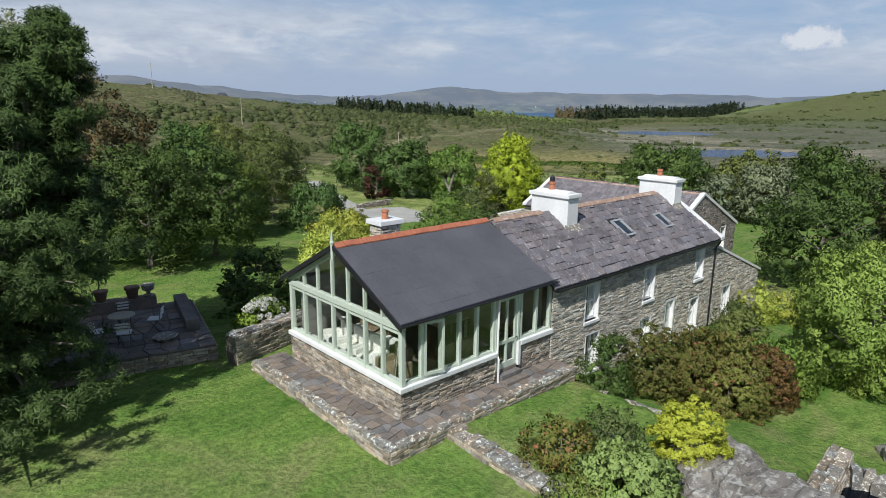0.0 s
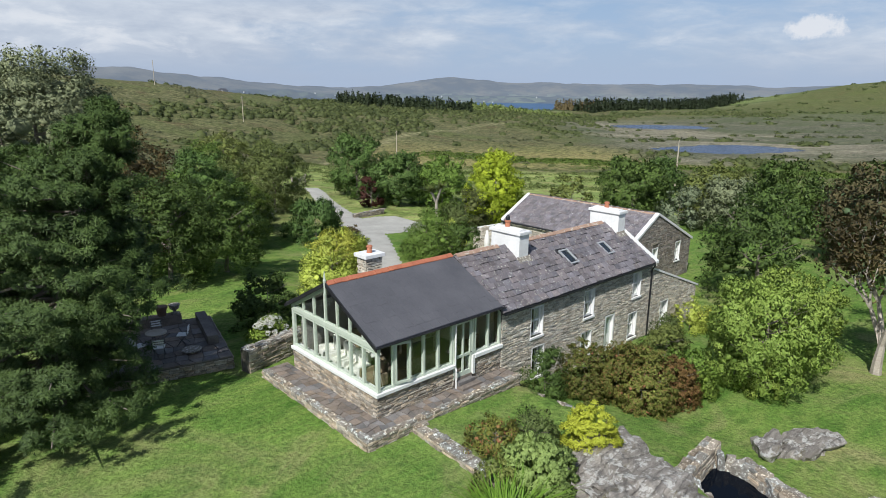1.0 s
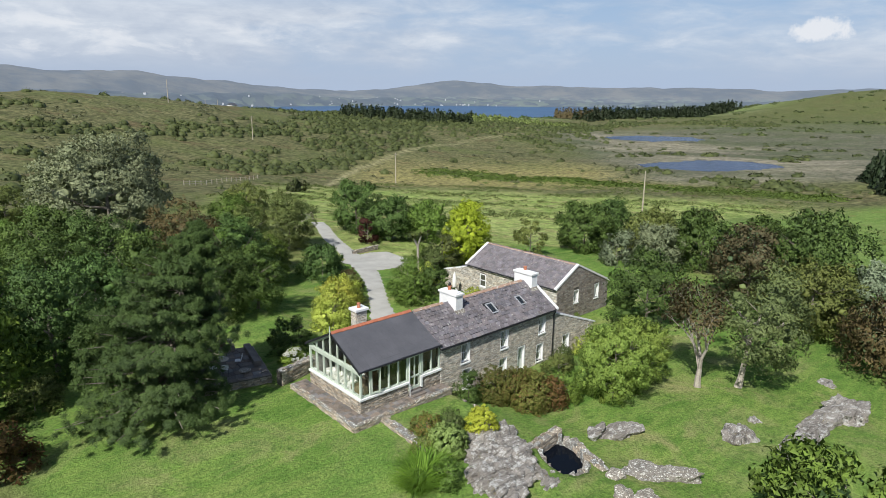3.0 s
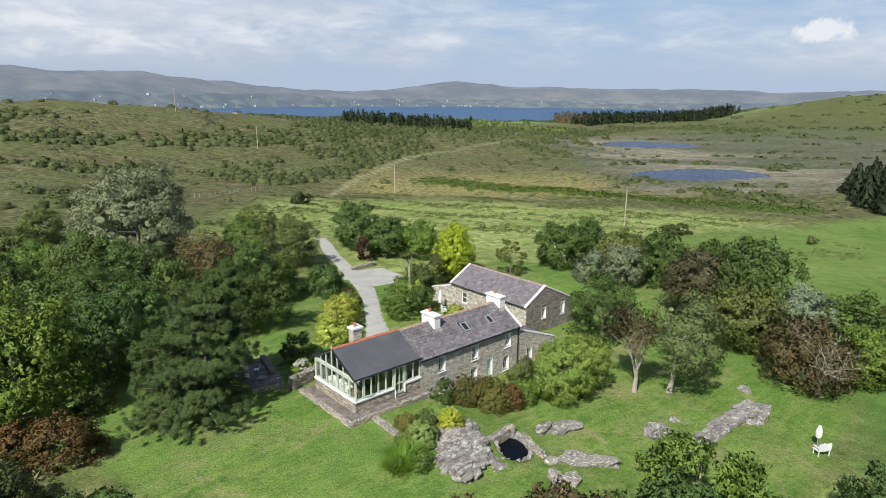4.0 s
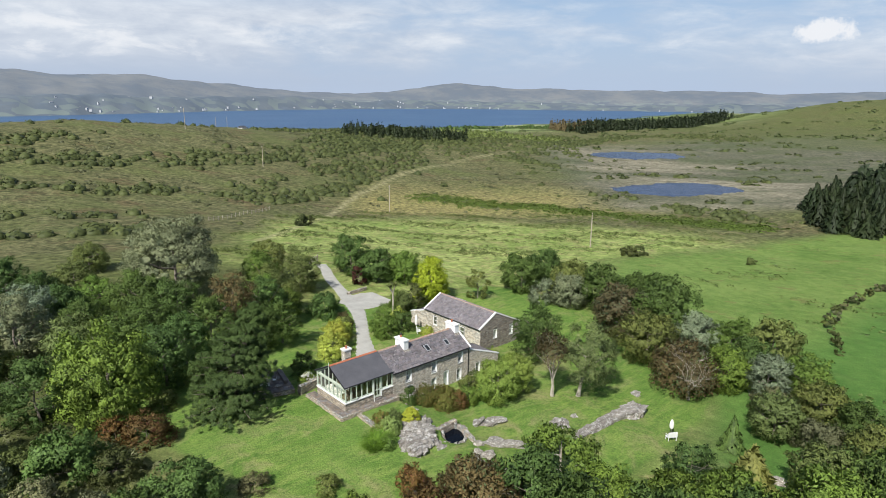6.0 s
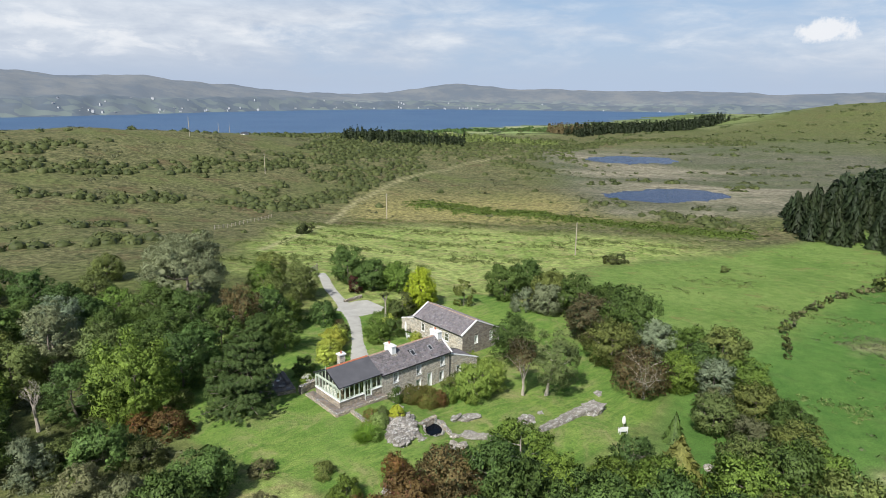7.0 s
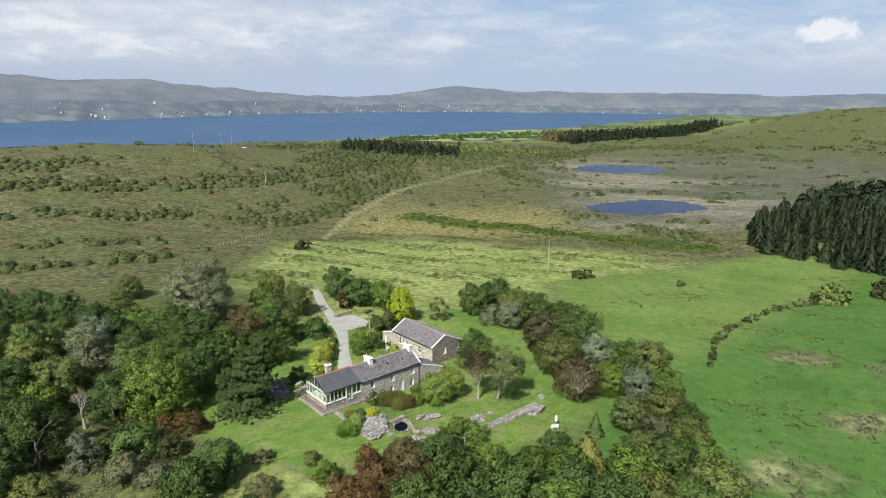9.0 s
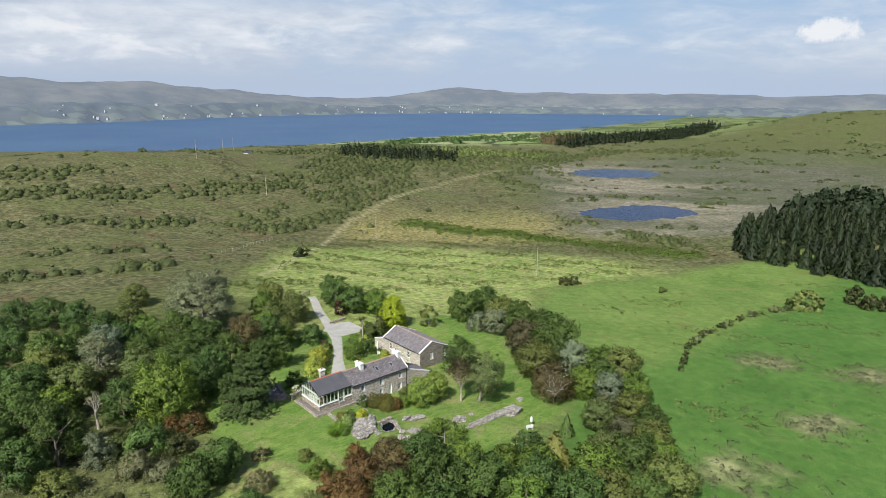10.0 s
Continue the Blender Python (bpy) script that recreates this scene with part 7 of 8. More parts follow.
bush(0.5, -5.0, 0.8, 0.9, leaf_olive, "loose olive shrub at the wall end", 4160, 0.08)
bush(-0.2, -7.6, 0.9, 1.2, leaf_green, "green shrub among strap leaves", 4800, 0.08)
bush(7.3, -1.3, 1.1, 1.8, leaf_deep, "dark loose shrub against the house wall", 6720, 0.06)
for x, y, r, h, m in ((8.7, -2.2, 1.35, 2.35, leaf_escallonia), (9.6, -3.1, 1.5, 2.4, leaf_escallonia), (10.6, -3.9, 1.5, 2.3, leaf_escallonia), (11.5, -4.6, 1.25, 1.9, leaf_rust), (9.6, -4.3, 1.2, 1.8, leaf_escallonia), (11.0, -2.9, 1.2, 2.1, leaf_escallonia)):
    bush(x, y, r, h, m, "dense clipped russet and green escallonia shrub", 30000, 0.040, lobes=300, rad=(0.07, 0.11), inner=0.45, group="escallonia shrubs")
for x, y, r, h, m in ((13.6, -4.3, 1.3, 1.5, leaf_green), (12.8, -4.8, 1.0, 1.2, leaf_green), (15.3, -2.2, 1.2, 1.6, leaf_olive), (17.2, -1.2, 0.9, 1.4, leaf_olive), (20.2, -1.0, 1.1, 1.7, leaf_gold), (21.5, -2.0, 1.2, 1.5, leaf_gold), (24.5, 3.0, 1.2, 1.4, leaf_green), (14.9, -6.9, 0.9, 1.4, leaf_lime)):
    bush(x, y, r, h, m, "low leafy shrub in the front border", 5000, 0.07)
tree(15.7, -6.4, 2.5, 4.6, leaf_lime, "lime green maple in front of the annex", 24000, 0.044, 0.12, 110, 0.05, rad=(0.12, 0.24))
tree(18.9, -6.1, 2.4, 4.3, leaf_lime, "lime green maple in front of the annex", 24000, 0.044, 0.12, 110, 0.06, rad=(0.12, 0.24))
bush(2.0, 11.6, 1.7, 2.4, leaf_deep, "glossy dark green shrub behind the patio", 6720, 0.080)
hydrangea = bush(0.6, 8.6, 1.0, 1.35, leaf_green, "hydrangea with pale blue-white flower heads", 4160, 0.104)
rng = np.random.default_rng(6)
vs, fs = [], []
for i in range(34):
    a, b = rng.uniform(0, math.tau), rng.uniform(0, 0.9)
    c = np.array([math.cos(a) * b * 1.1, math.sin(a) * b * 0.8, 1.38 - 0.5 * b * b])
    d = rng.normal(size=(60, 3))
    d /= np.linalg.norm(d, axis=1)[:, None]
    v, f, nrm = leaf_cards(c + d * 0.11, d, rng.uniform(0.05, 0.09, 60), 0.8, rng)
    fs.append(f + sum(len(q) for q in vs))
    vs.append(v)
shared("blossom", mesh_of("blossom", np.concatenate(vs), np.concatenate(fs), bloom_white), hydrangea, Matrix())

for x, y, r, h, m, s in ((6.8, 13.8, 1.7, 2.6, leaf_gold, "golden privet hedge beside the drive"), (8.4, 16.0, 1.9, 3.0, leaf_gold, "golden privet hedge beside the drive"), (10.4, 18.4, 2.1, 3.3, leaf_gold, "golden privet hedge beside the drive"),
                         (12.3, 20.6, 1.9, 2.9, leaf_gold, "golden privet hedge beside the drive"), (14.6, 22.5, 1.2, 2.2, leaf_olive, "dull olive hedge beside the drive"), (15.8, 24.6, 1.2, 2.2, leaf_copper, "brownish hedge beside the drive"),
                         (15.8, 30.0, 2.8, 3.3, leaf_deep, "dense round shrub on the lawn"), (17.9, 16.9, 1.9, 3.0, leaf_green, "glossy green rhododendron beside the drive"), (19.6, 19.9, 2.2, 3.4, leaf_green, "glossy green rhododendron beside the drive"),
                         (21.6, 18.2, 1.9, 2.9, leaf_deep, "dark round shrub on the back lawn"), (23.2, 21.4, 1.5, 2.3, leaf_gold, "yellow-tipped shrub beside the palm"), (29.6, 25.8, 2.5, 4.3, leaf_grey, "grey-green domed shrub behind the palm"), (27.0, 24.4, 1.8, 3.4, leaf_olive, "grey-green domed shrub behind the palm"),
                         (28.0, 27.6, 1.5, 3.0, leaf_green, "grey-green domed shrub behind the palm"), (23.0, 14.2, 1.1, 1.3, leaf_gold, "low golden shrub before the outbuilding")):
    bush(x, y, r, h, m, s, 9000, 0.062)
tree(41.4, 22.4, 2.1, 4.6, leaf_olive, "small thin tree on the back lawn", 3840, 0.104, 0.08, 24)
tree(29.6, 41.0, 1.4, 3.6, leaf_purple, "small purple-leaved tree beside the drive", 3840, 0.144, 0.08, 20)
tree(32.6, 48.0, 3.4, 7.2, leaf_deep, "dark green tree beside the gravel drive")
tree(34.2, 41.6, 3.7, 5.4, leaf_deep, "dark green tree beside the gravel drive")
tree(37.6, 38.0, 3.2, 5.2, leaf_green, "green tree beside the gravel drive")
tree(34.6, 26.9, 3.3, 7.2, leaf_cypress, "lime yellow cypress behind the shrubs", 26000, 0.060, 0.1, 170, 0.0, dome_shape, aspect=0.4, rad=(0.14, 0.22), inner=0.5)
# trees right of the house
tree(29.6, -0.8, 3.4, 7.0, leaf_deep, "dark green dense tree on the side lawn", 14000, 0.052)
twig_tree(21.8, -9.3, 2.4, 8.0, leaf_copper, 4500, "half-bare brown tree with a pale trunk", pale_bark, (0.04, -0.02), 3, 0.20, first=1.7, spread=0.45)
tree(24.4, -11.0, 3.3, 8.6, leaf_grey, "grey-green tree with a leaning trunk", 14000, 0.05, 0.16, 60, 0.24, lean=(1.5, -0.9), bark_mat=pale_bark)
tree(35.8, -17.4, 3.9, 5.4, leaf_copper, "brown-leaved spreading tree behind bare limbs", 9000, 0.06, shape=dome_shape, low=0.12)
twig_tree(33.8, -19.6, 4.6, 6.6, leaf_copper, 1500, "brown half-bare spreading tree", pale_bark, (0, 0), 8, 0.20, spread=1.25, puff=0.5, first=2.1)
tree(48.8, -7.8, 4.9, 8.8, leaf_deep, "large dark green tree in the boundary belt", 15000, 0.056)
tree(40.3, -10.4, 4.2, 6.2, leaf_olive, "olive green tree in the boundary belt", 13000, 0.06)
# boundary belt on the field side
GREENS = {"deep": leaf_deep, "olive": leaf_olive, "green": leaf_green, "silver": leaf_silver, "copper": leaf_copper, "rust": leaf_rust, "heath": leaf_heath, "gold": leaf_gold, "scrub": leaf_scrub}
WORDS = {"deep": "dark green tree", "olive": "olive green tree", "green": "leafy green tree", "silver": "silver-green willow tree", "copper": "copper brown tree", "rust": "russet shrub", "heath": "dry grey heath shrub", "gold": "golden green shrub", "scrub": "gorse shrub"}


def belt(rows, where, **k):
    for x, y, r, h, kind in rows:
        if "hedge" in where:
            r, h = r * 0.88, h * 0.86
        make = bush if h < 4.2 else tree
        make(x, y, r, h, GREENS[kind], WORDS[kind] + " " + where, group=where, **k)


belt([(51.6, 21.4, 3.8, 6, "deep"), (60.5, 23.2, 3.5, 6, "deep"), (56.5, 13.8, 3.9, 6, "olive"), (48.1, 13.9, 2.5, 4, "silver"), (50.6, 9.8, 3.1, 5, "silver"), (54.5, 6.5, 3.6, 6.5, "deep"),
      (44.9, -3.2, 3.6, 7.5, "copper"), (52.4, -1.5, 3.8, 7, "deep")], "in the field boundary belt")
belt([(47.2, -13.5, 3.4, 6.4, "silver"), (49.0, -17.6, 3.2, 6.6, "green"), (49.4, -22.6, 4.0, 7.4, "olive"), (44.6, -28.4, 3.2, 6.2, "green"),
      (40.2, -20.9, 3.0, 6, "green"), (41.2, -25.4, 2.9, 6, "silver"), (38.6, -31.7, 3.4, 5.6, "olive"), (37.0, -36.0, 3.0, 5, "deep"),
      (44.0, -22.0, 3.2, 6, "deep"), (36.5, -27.5, 2.6, 4.0, "heath"), (33.0, -38.5, 3.2, 5.0, "olive")], "in the hedge belt beside the pasture")
belt([(33.4, -33.2, 2.6, 3.0, "heath"), (32.6, -29.4, 2.7, 4.6, "olive"), (17.0, -28.3, 2.4, 4, "deep"), (23.6, -36.6, 2.9, 5, "olive"), (24.6, -40.2, 3.5, 6, "deep"), (18.0, -39.2, 3.8, 6, "green"),
      (28.0, -41.5, 3.2, 5.0, "green"), (30.0, -37.0, 2.2, 3, "olive"), (24.0, -46.0, 3.6, 5.5, "olive")], "below the lower lawn")
belt([(9.0, -37.2, 3.6, 6.5, "deep"), (9.4, -30.5, 2.7, 5.0, "green"), (6.7, -26.4, 2.3, 4.6, "green"), (1.8, -23.2, 3.0, 5.4, "deep"), (-0.7, -29.1, 3.8, 6.5, "deep"), (3.2, -33.0, 3.8, 6.5, "deep"),
      (4.4, -38.8, 3.4, 6.5, "green"), (-1.2, -20.6, 3.0, 4.4, "copper"), (0.4, -17.0, 2.0, 3.2, "copper"), (-6.0, -20.6, 2.6, 4.4, "rust"), (-9.4, -19.4, 2.2, 3.4, "rust"), (10.8, -41.5, 3.6, 6, "deep"),
      (14.4, -43.5, 3.6, 6, "olive"), (18.0, -46.4, 3.2, 6, "deep"), (-8.4, -14.2, 1.6, 1.9, "green"), (-6.7, -28.6, 3.5, 6, "deep")], "in the lower thicket")
belt([(-4.3, -34.5, 3.6, 6, "deep"), (-11.0, -25.0, 2.8, 4.6, "rust"), (-14.0, -22.0, 2.4, 3.6, "olive"), (12.5, -34.0, 3.2, 5.5, "green"), (-2.5, -13.8, 1.5, 1.8, "rust"), (-12.5, -33.0, 3.2, 5, "deep"), (2.0, -43.0, 3.4, 6, "olive"), (-4.5, -24.8, 2.6, 4.6, "copper")], "in the lower thicket")
tree(6.9, -21.8, 3.0, 5.6, leaf_green, "open-branched green tree below the rocks", 5760, 0.080, 0.14, 30, 0.12, bark_mat=pale_bark)
conifer(16.7, -33.2, 3.9, 6.2, leaf_goldfir, "golden green fir below the lower lawn", leaves=12000)
conifer(26.9, -27.6, 1.5, 3.6, leaf_deep, "young dark conifer on the lower lawn", leaves=2600)
# tree belt left of the garden
tree(-1.0, 45.1, 7.0, 13.6, leaf_silver, "tall silver-green willow tree behind the lawn", 42000, 0.036, 0.16, 130, 0.06, rad=(0.12, 0.26), inner=0.45)
belt([(-29.5, 70.9, 3.5, 6, "deep"), (-24.6, 68.0, 3.6, 6, "deep"), (-20.5, 61.5, 3.5, 6, "deep"), (-32.6, 54.4, 3.4, 6, "deep"), (-28.8, 47.6, 3.3, 6, "olive"), (-24.2, 45.0, 3.3, 6.4, "deep"), (-6.7, 72.5, 3.3, 5, "olive"),
      (-11.6, 48.3, 3.4, 5, "green"), (-7.8, 42.9, 3.6, 6.4, "deep"), (-9.5, 30.0, 3.4, 6.6, "deep"), (-15.7, 34.8, 3.2, 6.6, "deep"), (-21.0, 38.3, 3.6, 8.3, "silver"), (0.3, 27.3, 3.5, 9.0, "copper"), (-4.6, 34.0, 3.6, 7.4, "deep"), (-4.0, 24.0, 3.4, 7.2, "deep")], "in the garden belt", leaves=18000, size=0.050, lobes=100, rad=(0.12, 0.27))
belt([(-18.2, 14.8, 4.9, 8.8, "green"), (-11.4, 18.6, 3.1, 7.2, "deep"), (-23.7, 17.4, 3.4, 6.8, "deep"), (-28.0, 29.4, 4.2, 6.2, "olive"), (-22.9, 33.4, 3.7, 9.4, "silver"), (-33.9, 10.8, 3.9, 8.8, "deep"), (-36.6, 16.9, 3.4, 8.6, "deep")], "in the wild belt", leaves=18000, size=0.052, lobes=100, rad=(0.12, 0.27))
belt([(-29.4, 8.0, 2.4, 4.0, "silver"), (-23.6, 6.6, 3.6, 3.9, "deep"), (-26.6, 8.2, 2.4, 3.0, "olive"), (-16.9, 7.6, 2.3, 3.1, "rust"), (-18.9, 10.4, 1.8, 2.2, "rust"), (-26.8, 2.2, 2.4, 3.0, "heath"), (-18.2, -5.6, 2.9, 4.4, "deep"), (-22.0, -7.6, 3.3, 4.2, "deep"), (-8.9, 17.4, 1.3, 2.8, "olive"),
      (-20.6, 3.6, 2.2, 2.2, "scrub"), (-24.0, -1.0, 2.2, 1.8, "heath"), (-13.6, 13.4, 1.6, 2.0, "olive")], "in the wild belt")
belt([(-34.1, 31.2, 4.0, 6.6, "deep"), (-36.7, 24.3, 3.4, 7, "deep"), (-30.5, 37.5, 3.8, 6.6, "olive"), (-28.5, 43.0, 3.6, 6.5, "deep"), (-16.5, 42.5, 3.4, 6, "deep"), (-13.5, 25.5, 3.4, 6.6, "deep"), (-18.0, 28.0, 3.4, 6.6, "olive"), (-38.0, 40.0, 4, 6.4, "deep"), (-18.5, 22.0, 3.0, 6.2, "deep"), (-8.0, 22.0, 2.8, 6.2, "deep"),
      (-40.0, 55.0, 4, 6, "olive"), (-36.0, 63.0, 4, 6, "deep"), (-12.0, 58.0, 3.2, 4.6, "olive"), (-17.5, 54.0, 3.2, 5, "deep"), (-31.5, 23.5, 3.0, 5.6, "green"), (-41.0, 14.0, 3.5, 7, "deep"), (-7.0, 38.0, 3.4, 7, "deep"), (-43.0, 30.0, 4, 6.5, "deep"), (-41.5, 22.0, 3.5, 7.5, "deep"), (-38.5, 8.5, 3.2, 6.0, "deep"), (-35.5, 3.5, 2.6, 3.4, "olive")], "in the wild belt")
belt([(0.8, 21.4, 3.0, 6, "deep"), (4.3, 21.6, 2.7, 5.4, "deep"), (17.6, 51.7, 3.3, 7, "olive"), (18.7, 42.8, 3.2, 7, "olive"), (13.5, 47.0, 3.2, 6.6, "green"), (12.0, 40.0, 3.0, 6.4, "olive"), (8.0, 36.0, 3.2, 6.2, "green"), (6.0, 29.0, 3.2, 6.8, "deep"), (9.5, 30.5, 2.6, 5.2, "green"), (12.0, 34.6, 2.4, 4.6, "olive")], "beside the drive lawn", leaves=21000, size=0.046, lobes=110, rad=(0.12, 0.26))
twig_tree(-27.4, 17.6, 2.8, 8.0, leaf_olive, 160, "bare pale dead tree in the belt", pale_bark, (0, 0), 21, 0.24)

belt([(-8.0, -9.6, 1.3, 1.1, "olive"), (-12.5, -5.5, 1.4, 1.2, "heath"), (-15.5, -11.5, 2.0, 1.9, "heath"), (-19.5, -16.0, 2.8, 3.4, "deep"), (-15.0, -27.0, 3.0, 4.0, "green"), (-29.0, -20.0, 3.0, 3.6, "olive"), (-22.0, -24.0, 3.2, 4.2, "deep"), (-31.5, -6.0, 2.6, 2.6, "scrub"), (-26.5, -14.0, 2.8, 3.2, "deep")], "in the rough ground beyond the lawn")

# ---- fields, moor and far woods ----
plantation = random.Random(61)
spots = []
while len(spots) < 440:
    x, y = plantation.uniform(174, 310), plantation.uniform(-95, 36)
    edge_x = 181 + 0.12 * y + max(0, y) * 0.4
    if x > edge_x and y < 20 + 0.36 * min(x - 190, 40) - 0.1 * max(0, x - 230) and all((x - a) ** 2 + (y - b) ** 2 > 11 for a, b in spots):
        spots.append((x, y))
spots.sort(key=lambda p: math.hypot(p[0] + 40, p[1] + 70))
for x, y in spots[:290]:
    conifer(x, y, plantation.uniform(3.2, 5.0), plantation.uniform(7.5, 12.0) * (0.8 if plantation.random() < 0.2 else 1.0), leaf_spruce, "dark spruce of a dense conifer plantation", "plantation spruces", 1000)
hedge = random.Random(62)
for (ax, ay), (bx, by) in zip(((63, -27), (79, -20.5), (92, -18.2), (116, -18.8)), ((79, -20.5), (92, -18.2), (116, -18.8), (134, -23.5))):
    n = int(math.hypot(bx - ax, by - ay) / 3.0)
    for i in range(n):
        k = (i + hedge.uniform(0.1, 0.9)) / n
        bush(ax + (bx - ax) * k, ay + (by - ay) * k, hedge.uniform(0.7, 1.5), hedge.uniform(0.7, 1.7), hedge.choice([leaf_scrub, leaf_scrub, leaf_heath, leaf_olive]), "low gorse shrub along the field bank", 500, 0.3, 0, 10, group="field bank shrubs")
for x, y, r, h, m in ((135.5, -25.0, 4.6, 4.2, leaf_olive), (152.4, -31.6, 3.4, 4, leaf_scrub), (149.4, -37.6, 3.4, 4, leaf_scrub), (157.0, -42.0, 3.4, 4, leaf_scrub), (56.3, 110.0, 2.2, 2.6, leaf_scrub), (59.0, 111.5, 2.4, 3.0, leaf_scrub), (102.3, 30.6, 2.4, 2.0, leaf_scrub), (105.5, 29.6, 2.0, 1.8, leaf_scrub), (119.0, 7.9, 1.4, 1.5, leaf_olive)):
    bush(x, y, r, h, m, "lone bush at the pasture's edge", 1500, 0.2, 0.03, 18)


knob = bmesh.new()
bmesh.ops.create_icosphere(knob, subdivisions=1, radius=1.0)
KNOB_V = np.array([tuple(v.co) for v in knob.verts])
KNOB_F = np.array([[v.index for v in f.verts] for f in knob.faces])
knob.free()


def scatter(name, seed, area, count, density, mat, radius, tall, leaves, size, label, category, aspect=0.6, core=False):
    """Many low clumps joined into one: leaf sprays over domes strewn by a density over u and v."""
    rng = np.random.default_rng(seed)
    pts = []
    while len(pts) < count:
        u = rng.uniform(area[0], area[1], 4000)
        v = rng.uniform(area[2], area[3], 4000)
        ok = rng.random(4000) < density(u, v)
        pts += list(zip(u[ok], v[ok]))
    pts = np.array(pts[:count])
    x, y = xy_of(pts[:, 0], pts[:, 1])
    z = height(x, y)
    r = rng.uniform(*radius, count)
    h = r * rng.uniform(*tall, count)
    d = rng.normal(size=(count, leaves, 3))
    d[..., 2] = np.abs(d[..., 2])
    d /= np.linalg.norm(d, axis=2)[..., None]
    reach = rng.uniform(0.75, 1.05, (count, leaves))
    lump = 1 + 0.25 * np.sin(d[..., 0] * 5 + x[:, None]) * np.sin(d[..., 1] * 5 + y[:, None])
    p = d * (reach * lump)[..., None] * np.stack([r, r, h], 1)[:, None, :]
    p += np.stack([x, y, z], 1)[:, None, :]
    s = (size * r[:, None] * rng.uniform(0.6, 1.4, (count, leaves))).ravel()
    vv, ff, nrm = leaf_cards(p.reshape(-1, 3), d.reshape(-1, 3) + np.array([0, 0, 0.25]), s, aspect, rng, simple=True)
    if core:
        dome = KNOB_V[None] * np.stack([r, r, h], 1)[:, None, :] * 0.86
        dome = dome + np.stack([x, y, z], 1)[:, None, :]
        faces = (KNOB_F[None] + (np.arange(count) * len(KNOB_V))[:, None, None]).reshape(-1, 3)
        ways = np.tile(KNOB_V + np.array([0, 0, 0.15]), (count, 1))
        vv, ff, nrm = np.concatenate([dome.reshape(-1, 3), vv]), np.concatenate([faces, ff + count * len(KNOB_V)]), np.concatenate([unit(ways), nrm])
    ob = new(name, mesh_of(name, vv, ff, mat, nrm))
    return tagged(ob, label, category, kind="stuff")


def not_water(u, v):
    return (pond_field(u, v) > 1.12) & (along(TRACK, u, v) > 4)


SCRUB_LINES = [([(160, -170), (168, -159), (179, -148), (183, -134), (193, -120), (209, -104), (227, -90)], 6), ([(224, -89), (246, -72), (270, -54), (298, -38)], 6), ([(199, -179), (200, -165), (214, -158)], 6),
               ([(137, -136), (145, -128), (145, -113), (151, -100), (163, -91)], 4), ([(166, -63), (169, -53), (180, -44), (205, -34), (241, -25), (261, -9)], 6), ([(245, -40), (284, -17), (311, -5)], 10),
               ([(319, -41), (382, -17), (440, 26), (520, 66), (588, 137)], 16), ([(380, -107), (444, -86), (438, -48), (441, -11)], 9), ([(216, -60), (180, -63)], 3), ([(508, 123), (589, 210), (587, 269), (539, 307)], 11),
               ([(295, 126), (282, 145)], 3), ([(271, 174), (264, 183)], 3), ([(184, 100), (167, 112), (155, 121), (144, 128)], 6), ([(212, 80), (207, 90)], 4), ([(365, 49), (329, 83)], 5), ([(100, -110), (112, -92), (120, -75)], 3), ([(62, -110), (75, -92), (92, -66)], 4)]


def moor_scrub(u, v):
    lines = sum(np.exp(-((along(p, u, v) + 2.0 * wave(u, v, 7, 0.3)) / w) ** 2) for p, w in SCRUB_LINES)
    n = wave(u * 0.8, v * 0.45, 13, 0.5) + 0.6 * wave(u, v * 0.6, 5, 1.9)
    base = np.clip(n - 0.45, 0, 1) * (1 - smoothstep(60, 100, v) * (u > 150)) * 0.25
    wood = smoothstep(300, 390, u - 0.5 * v) * (1 - smoothstep(560, 660, u)) * (v > -70) * (v < 125) * 0.30
    return np.clip(base + lines + wood, 0, 1) * not_water(u, v) * (smoothstep(140, 160, u + 0 * v) + (v < -40) * smoothstep(50, 70, u - v * 0.2))


scatter("gorse_scrub", 1, (50, 660, -330, 320), 4600, moor_scrub, leaf_scrub, (1.0, 3.0), (0.6, 1.0), 34, 0.30, "dark gorse and willow scrub on the moor", "scrub", core=True)
scatter("bracken_band", 9, (130, 220, -5, 125), 1500, lambda u, v: np.exp(-((along(FERN, u, v) + 2 * wave(u, v, 8, 0.4)) / 6) ** 2), leaf_fern, (0.5, 1.4), (0.15, 0.3), 20, 0.5, "low green bracken below the ponds", "bracken")
scatter("moor_bracken", 2, (95, 520, -330, 130), 1800, lambda u, v: np.clip(wave(u * 0.6, v, 14, 3.1) - 0.1, 0, 1) * not_water(u, v) * (np.abs(v) > -1) * smoothstep(150, 175, u - 0.2 * v), leaf_heath, (0.5, 1.5), (0.3, 0.6), 24, 0.5, "brown bracken clumps on the moor", "bracken")
scatter("hill_scrub", 3, (430, 1150, 100, 900), 560, lambda u, v: np.clip(wave(u, v, 40, 0.9) + 0.5 * wave(u, v, 13, 2.0) + 0.55 * np.exp(-((u - 520 - 0.12 * v) / 30) ** 2), 0, 1) * 0.6, leaf_scrub, (1.8, 4.5), (0.35, 0.6), 26, 0.5, "dark scrub on the far hillside", "scrub", core=True)
scatter("marsh_scrub", 4, (170, 520, 60, 330), 190, lambda u, v: np.clip(wave(u * 1.6, v * 0.6, 15, 0.2) - 0.25, 0, 1) * not_water(u, v), leaf_scrub, (1.0, 2.8), (0.35, 0.7), 34, 0.42, "low willow clumps in the marsh", "scrub", core=True)
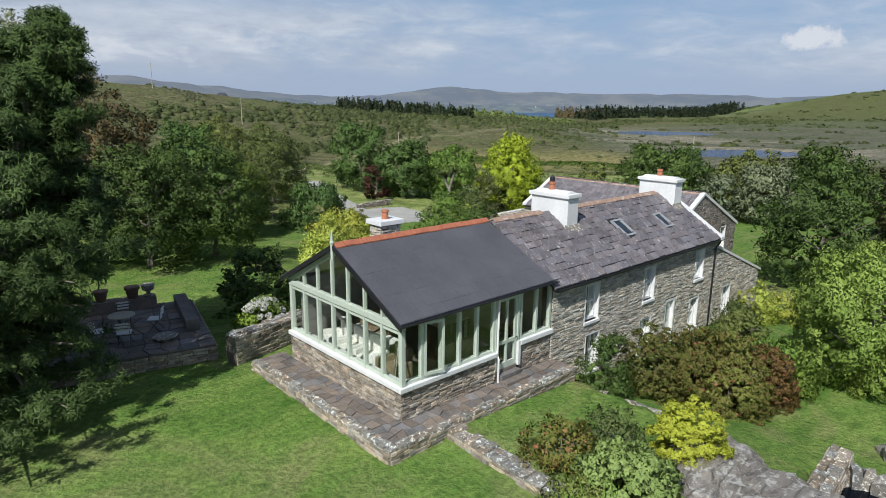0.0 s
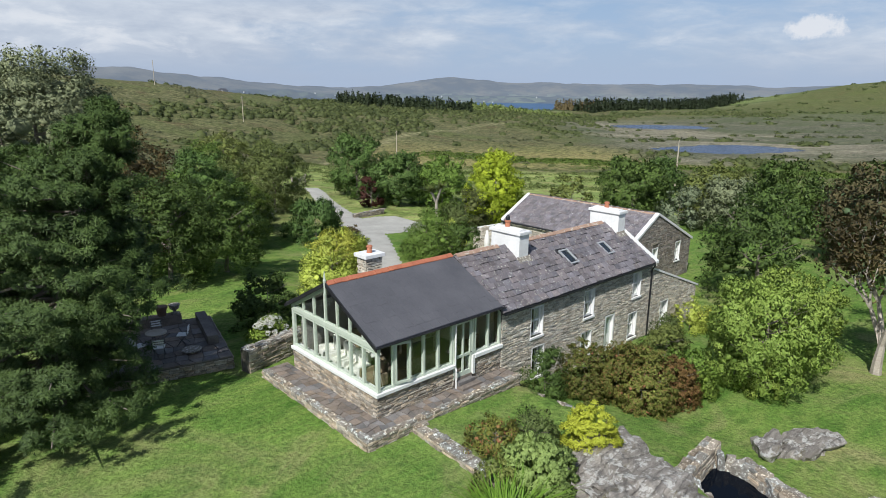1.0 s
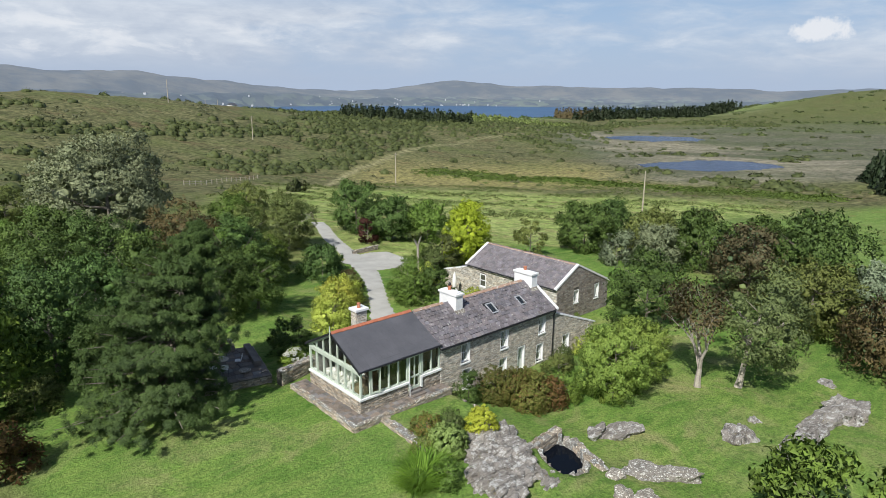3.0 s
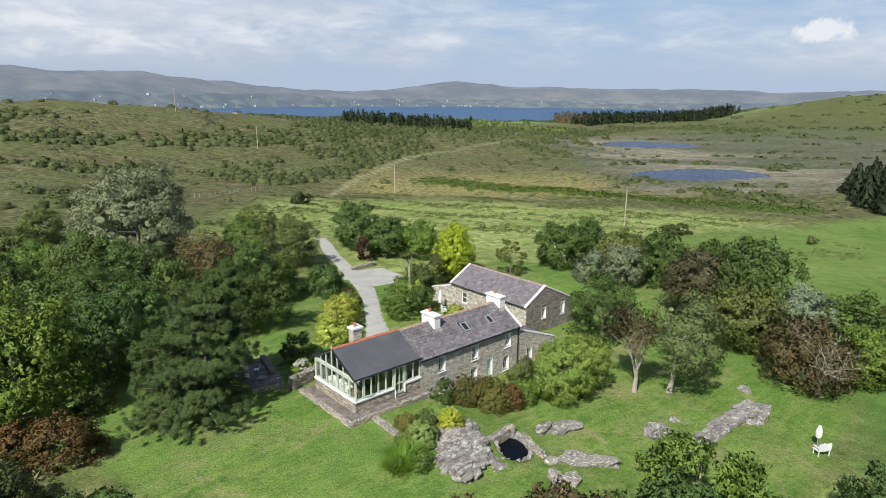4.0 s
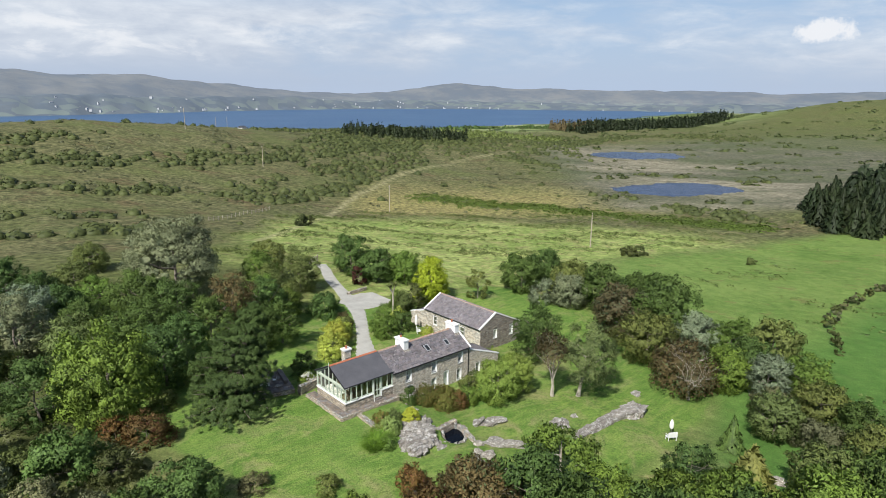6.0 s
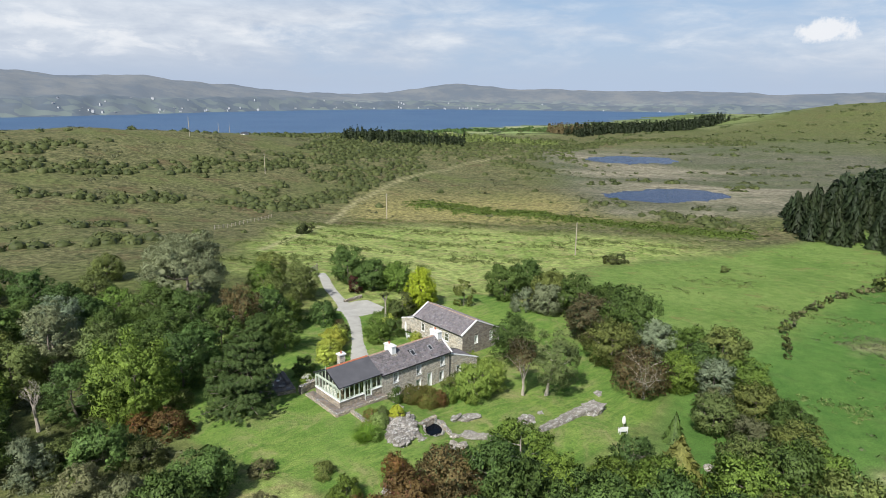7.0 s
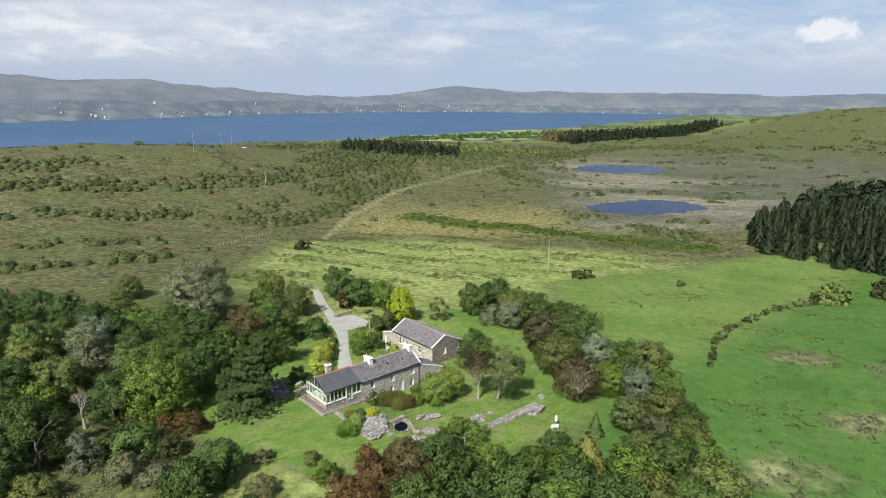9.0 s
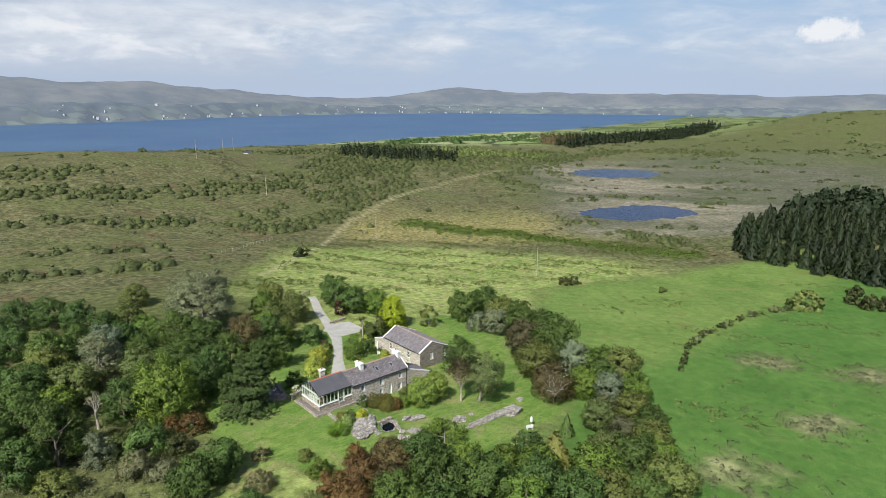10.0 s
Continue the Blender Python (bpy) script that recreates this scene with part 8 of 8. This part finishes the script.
scatter("rushes", 5, (58, 165, -42, 110), 2600, lambda u, v: np.clip(wave(u * 1.5, v * 0.7, 7, 0.4) * 0.8 + 0.12, 0, 1) * (smoothstep(-2, 8, u - 86 - 0.55 * np.maximum(v - 40, -40))), leaf_olive, (0.35, 0.85), (0.5, 0.9), 22, 0.55, "tufts of rushes in the sheep pasture", "rushes", 0.3)
scatter("pasture_tufts", 6, (-20, 120, 44, 150), 900, lambda u, v: np.clip(wave(u * 1.3, v * 0.8, 9, 1.4) - 0.25, 0, 1) * (v > 50 + 0.1 * u), leaf_olive, (0.3, 0.8), (0.3, 0.6), 20, 0.55, "rough grass tufts in the pasture", "grass", 0.3)
scatter("rough_grass", 7, (-60, 30, -60, -14), 1500, lambda u, v: (smoothstep(-13.0, -16.0, xy_of(u, v)[0] * 0.93 + xy_of(u, v)[1] * 0.35)) * 0.8, leaf_heath, (0.3, 0.8), (0.5, 0.9), 22, 0.6, "rough yellowing grass outside the lawn", "grass", 0.25)


def far_wood(name, seed, spots, tall, radius, mat, label, n=70):
    """A far stand of conifers in one mesh."""
    rng = np.random.default_rng(seed)
    vs, fs, ns, k = [], [], [], 0
    for x, y in spots:
        h, r = rng.uniform(*tall), rng.uniform(*radius)
        z = 1 - np.sqrt(rng.random(n)) * 0.95
        a = rng.random(n) * math.tau
        p = np.stack([np.cos(a) * (1 - z) * r, np.sin(a) * (1 - z) * r, z * h], 1) + (x, y, ground_at(x, y))
        v, f, nrm = leaf_cards(p, np.stack([np.cos(a), np.sin(a), 0.6 + 0 * a], 1), rng.uniform(0.5, 1.1, n) * r * 0.75, 0.6, rng, simple=True)
        vs.append(v)
        ns.append(nrm)
        fs.append(f + k)
        k += len(v)
    return tagged(new(name, mesh_of(name, np.concatenate(vs), np.concatenate(fs), mat, np.concatenate(ns))), label, "wood", kind="stuff")


rng = random.Random(63)
far_wood("spruce_plantation", 6, spots[290:], (8, 12), (3.4, 4.8), leaf_spruce, "dark inner spruces of the conifer plantation", 260)
left_wood = [xy_of(rng.uniform(405, 455) + 0.5 * max(0, v), v + rng.uniform(-3, 3)) for v in [rng.uniform(-60, 34) for i in range(210)]]
far_wood("conifer_shelter_belt", 1, left_wood, (5, 9.5), (1.6, 2.8), leaf_spruce, "belt of dark conifers before the bay")
right_wood = [xy_of(655 + 255 * k + rng.uniform(-14, 40), 165 + 285 * k + rng.uniform(-14, 14)) for k in [rng.random() ** 0.8 for i in range(520)]]
larches = [xy_of(690 + rng.uniform(-10, 50), 165 + rng.uniform(-14, 34)) for i in range(90)]
far_wood("larch_wood", 5, larches, (9, 14), (2.2, 3.4), leaf_larch, "brown larch stand beside the dark conifers")
far_wood("conifer_wood", 2, right_wood, (10, 16), (2.6, 4.2), leaf_spruce, "dark conifer wood at the foot of the hill")
mid_wood = [(rng.uniform(330, 450), rng.uniform(315, 365)) for i in range(160)]
far_wood("willow_wood", 3, mid_wood, (3.5, 6.5), (1.8, 3.0), leaf_olive, "grey-green willow thicket beyond the marsh")
# fields' hedges towards the coast
rng = random.Random(64)
rows = []
for u0, v0, u1, v1 in ((720, -40, 1250, -20), (760, 40, 1350, 120), (800, 120, 1400, 230), (820, -60, 900, 260), (1000, -80, 1050, 300), (1200, -60, 1260, 330)):
    for i in range(70):
        k = rng.random()
        rows.append(xy_of(u0 + (u1 - u0) * k + rng.uniform(-4, 4), v0 + (v1 - v0) * k + rng.uniform(-4, 4)))
far_wood("field_hedges", 4, rows, (2.5, 6), (2.5, 5), leaf_deep, "dark hedges between far green fields")
# white houses on the far shore
rng = random.Random(65)
# haze is mixed into both base colours: walls dulled, roofs paled
far_white = varied("hazed white walls", (0.40, 0.42, 0.45), (0.52, 0.54, 0.56), 0.2, 2.0, 0.8, 0.1)
roof_grey = varied("far grey roofs", (0.16, 0.17, 0.19), (0.24, 0.25, 0.27), 0.2, 2.0, 0.8, 0.1)
for i in range(70):
    b = rng.choice([rng.gauss(-24, 3), rng.gauss(-10, 4), rng.gauss(1, 6), rng.uniform(-34, 22)])
    near = 2440 + 1490 * float(smoothstep(-36, 4, b))
    d = near + rng.choice([rng.uniform(25, 70), rng.uniform(40, 240)])
    x, y = xy_of(-90 + d * math.cos(radians(b)), 18 + d * math.sin(radians(b)))
    top = -38 + 64 * bell(b, -30, 10) + 58 * bell(b, -14, 8) + 34 * bell(b, -2, 5) + 40 * bell(b, 8, 7) + 38 * bell(b, 24, 8)
    z = SEA - 3 + math.sin((d - near) / 260 * math.pi * 0.5) ** 1.4 * (top - SEA) + rng.uniform(1, 4)
    w = rng.uniform(2.2, 4.6)
    h = tagged(empty("far_house", x, y, z, rng.uniform(0, 180)), "white house on the far shore", "house", "far shore houses")
    part("wall", box(bmesh.new(), -w, w, -3, 3, -6, 2.6), far_white, h)
    part("roof", prism(bmesh.new(), [(-3.3, 2.6), (3.3, 2.6), (0, 4.8)], "x", -w - 0.3, w + 0.3), roof_grey, h)

scatter("tan_rushes", 8, (-30, 60, 50, 120), 420, lambda u, v: np.clip(sum(np.exp(-(((u - a) / 5) ** 2 + ((v - b) / 7) ** 2)) for a, b in TAN_PATCHES), 0, 1), leaf_heath, (0.3, 0.8), (0.4, 0.8), 22, 0.55, "tan rush patches in the green pasture", "rushes", 0.25)
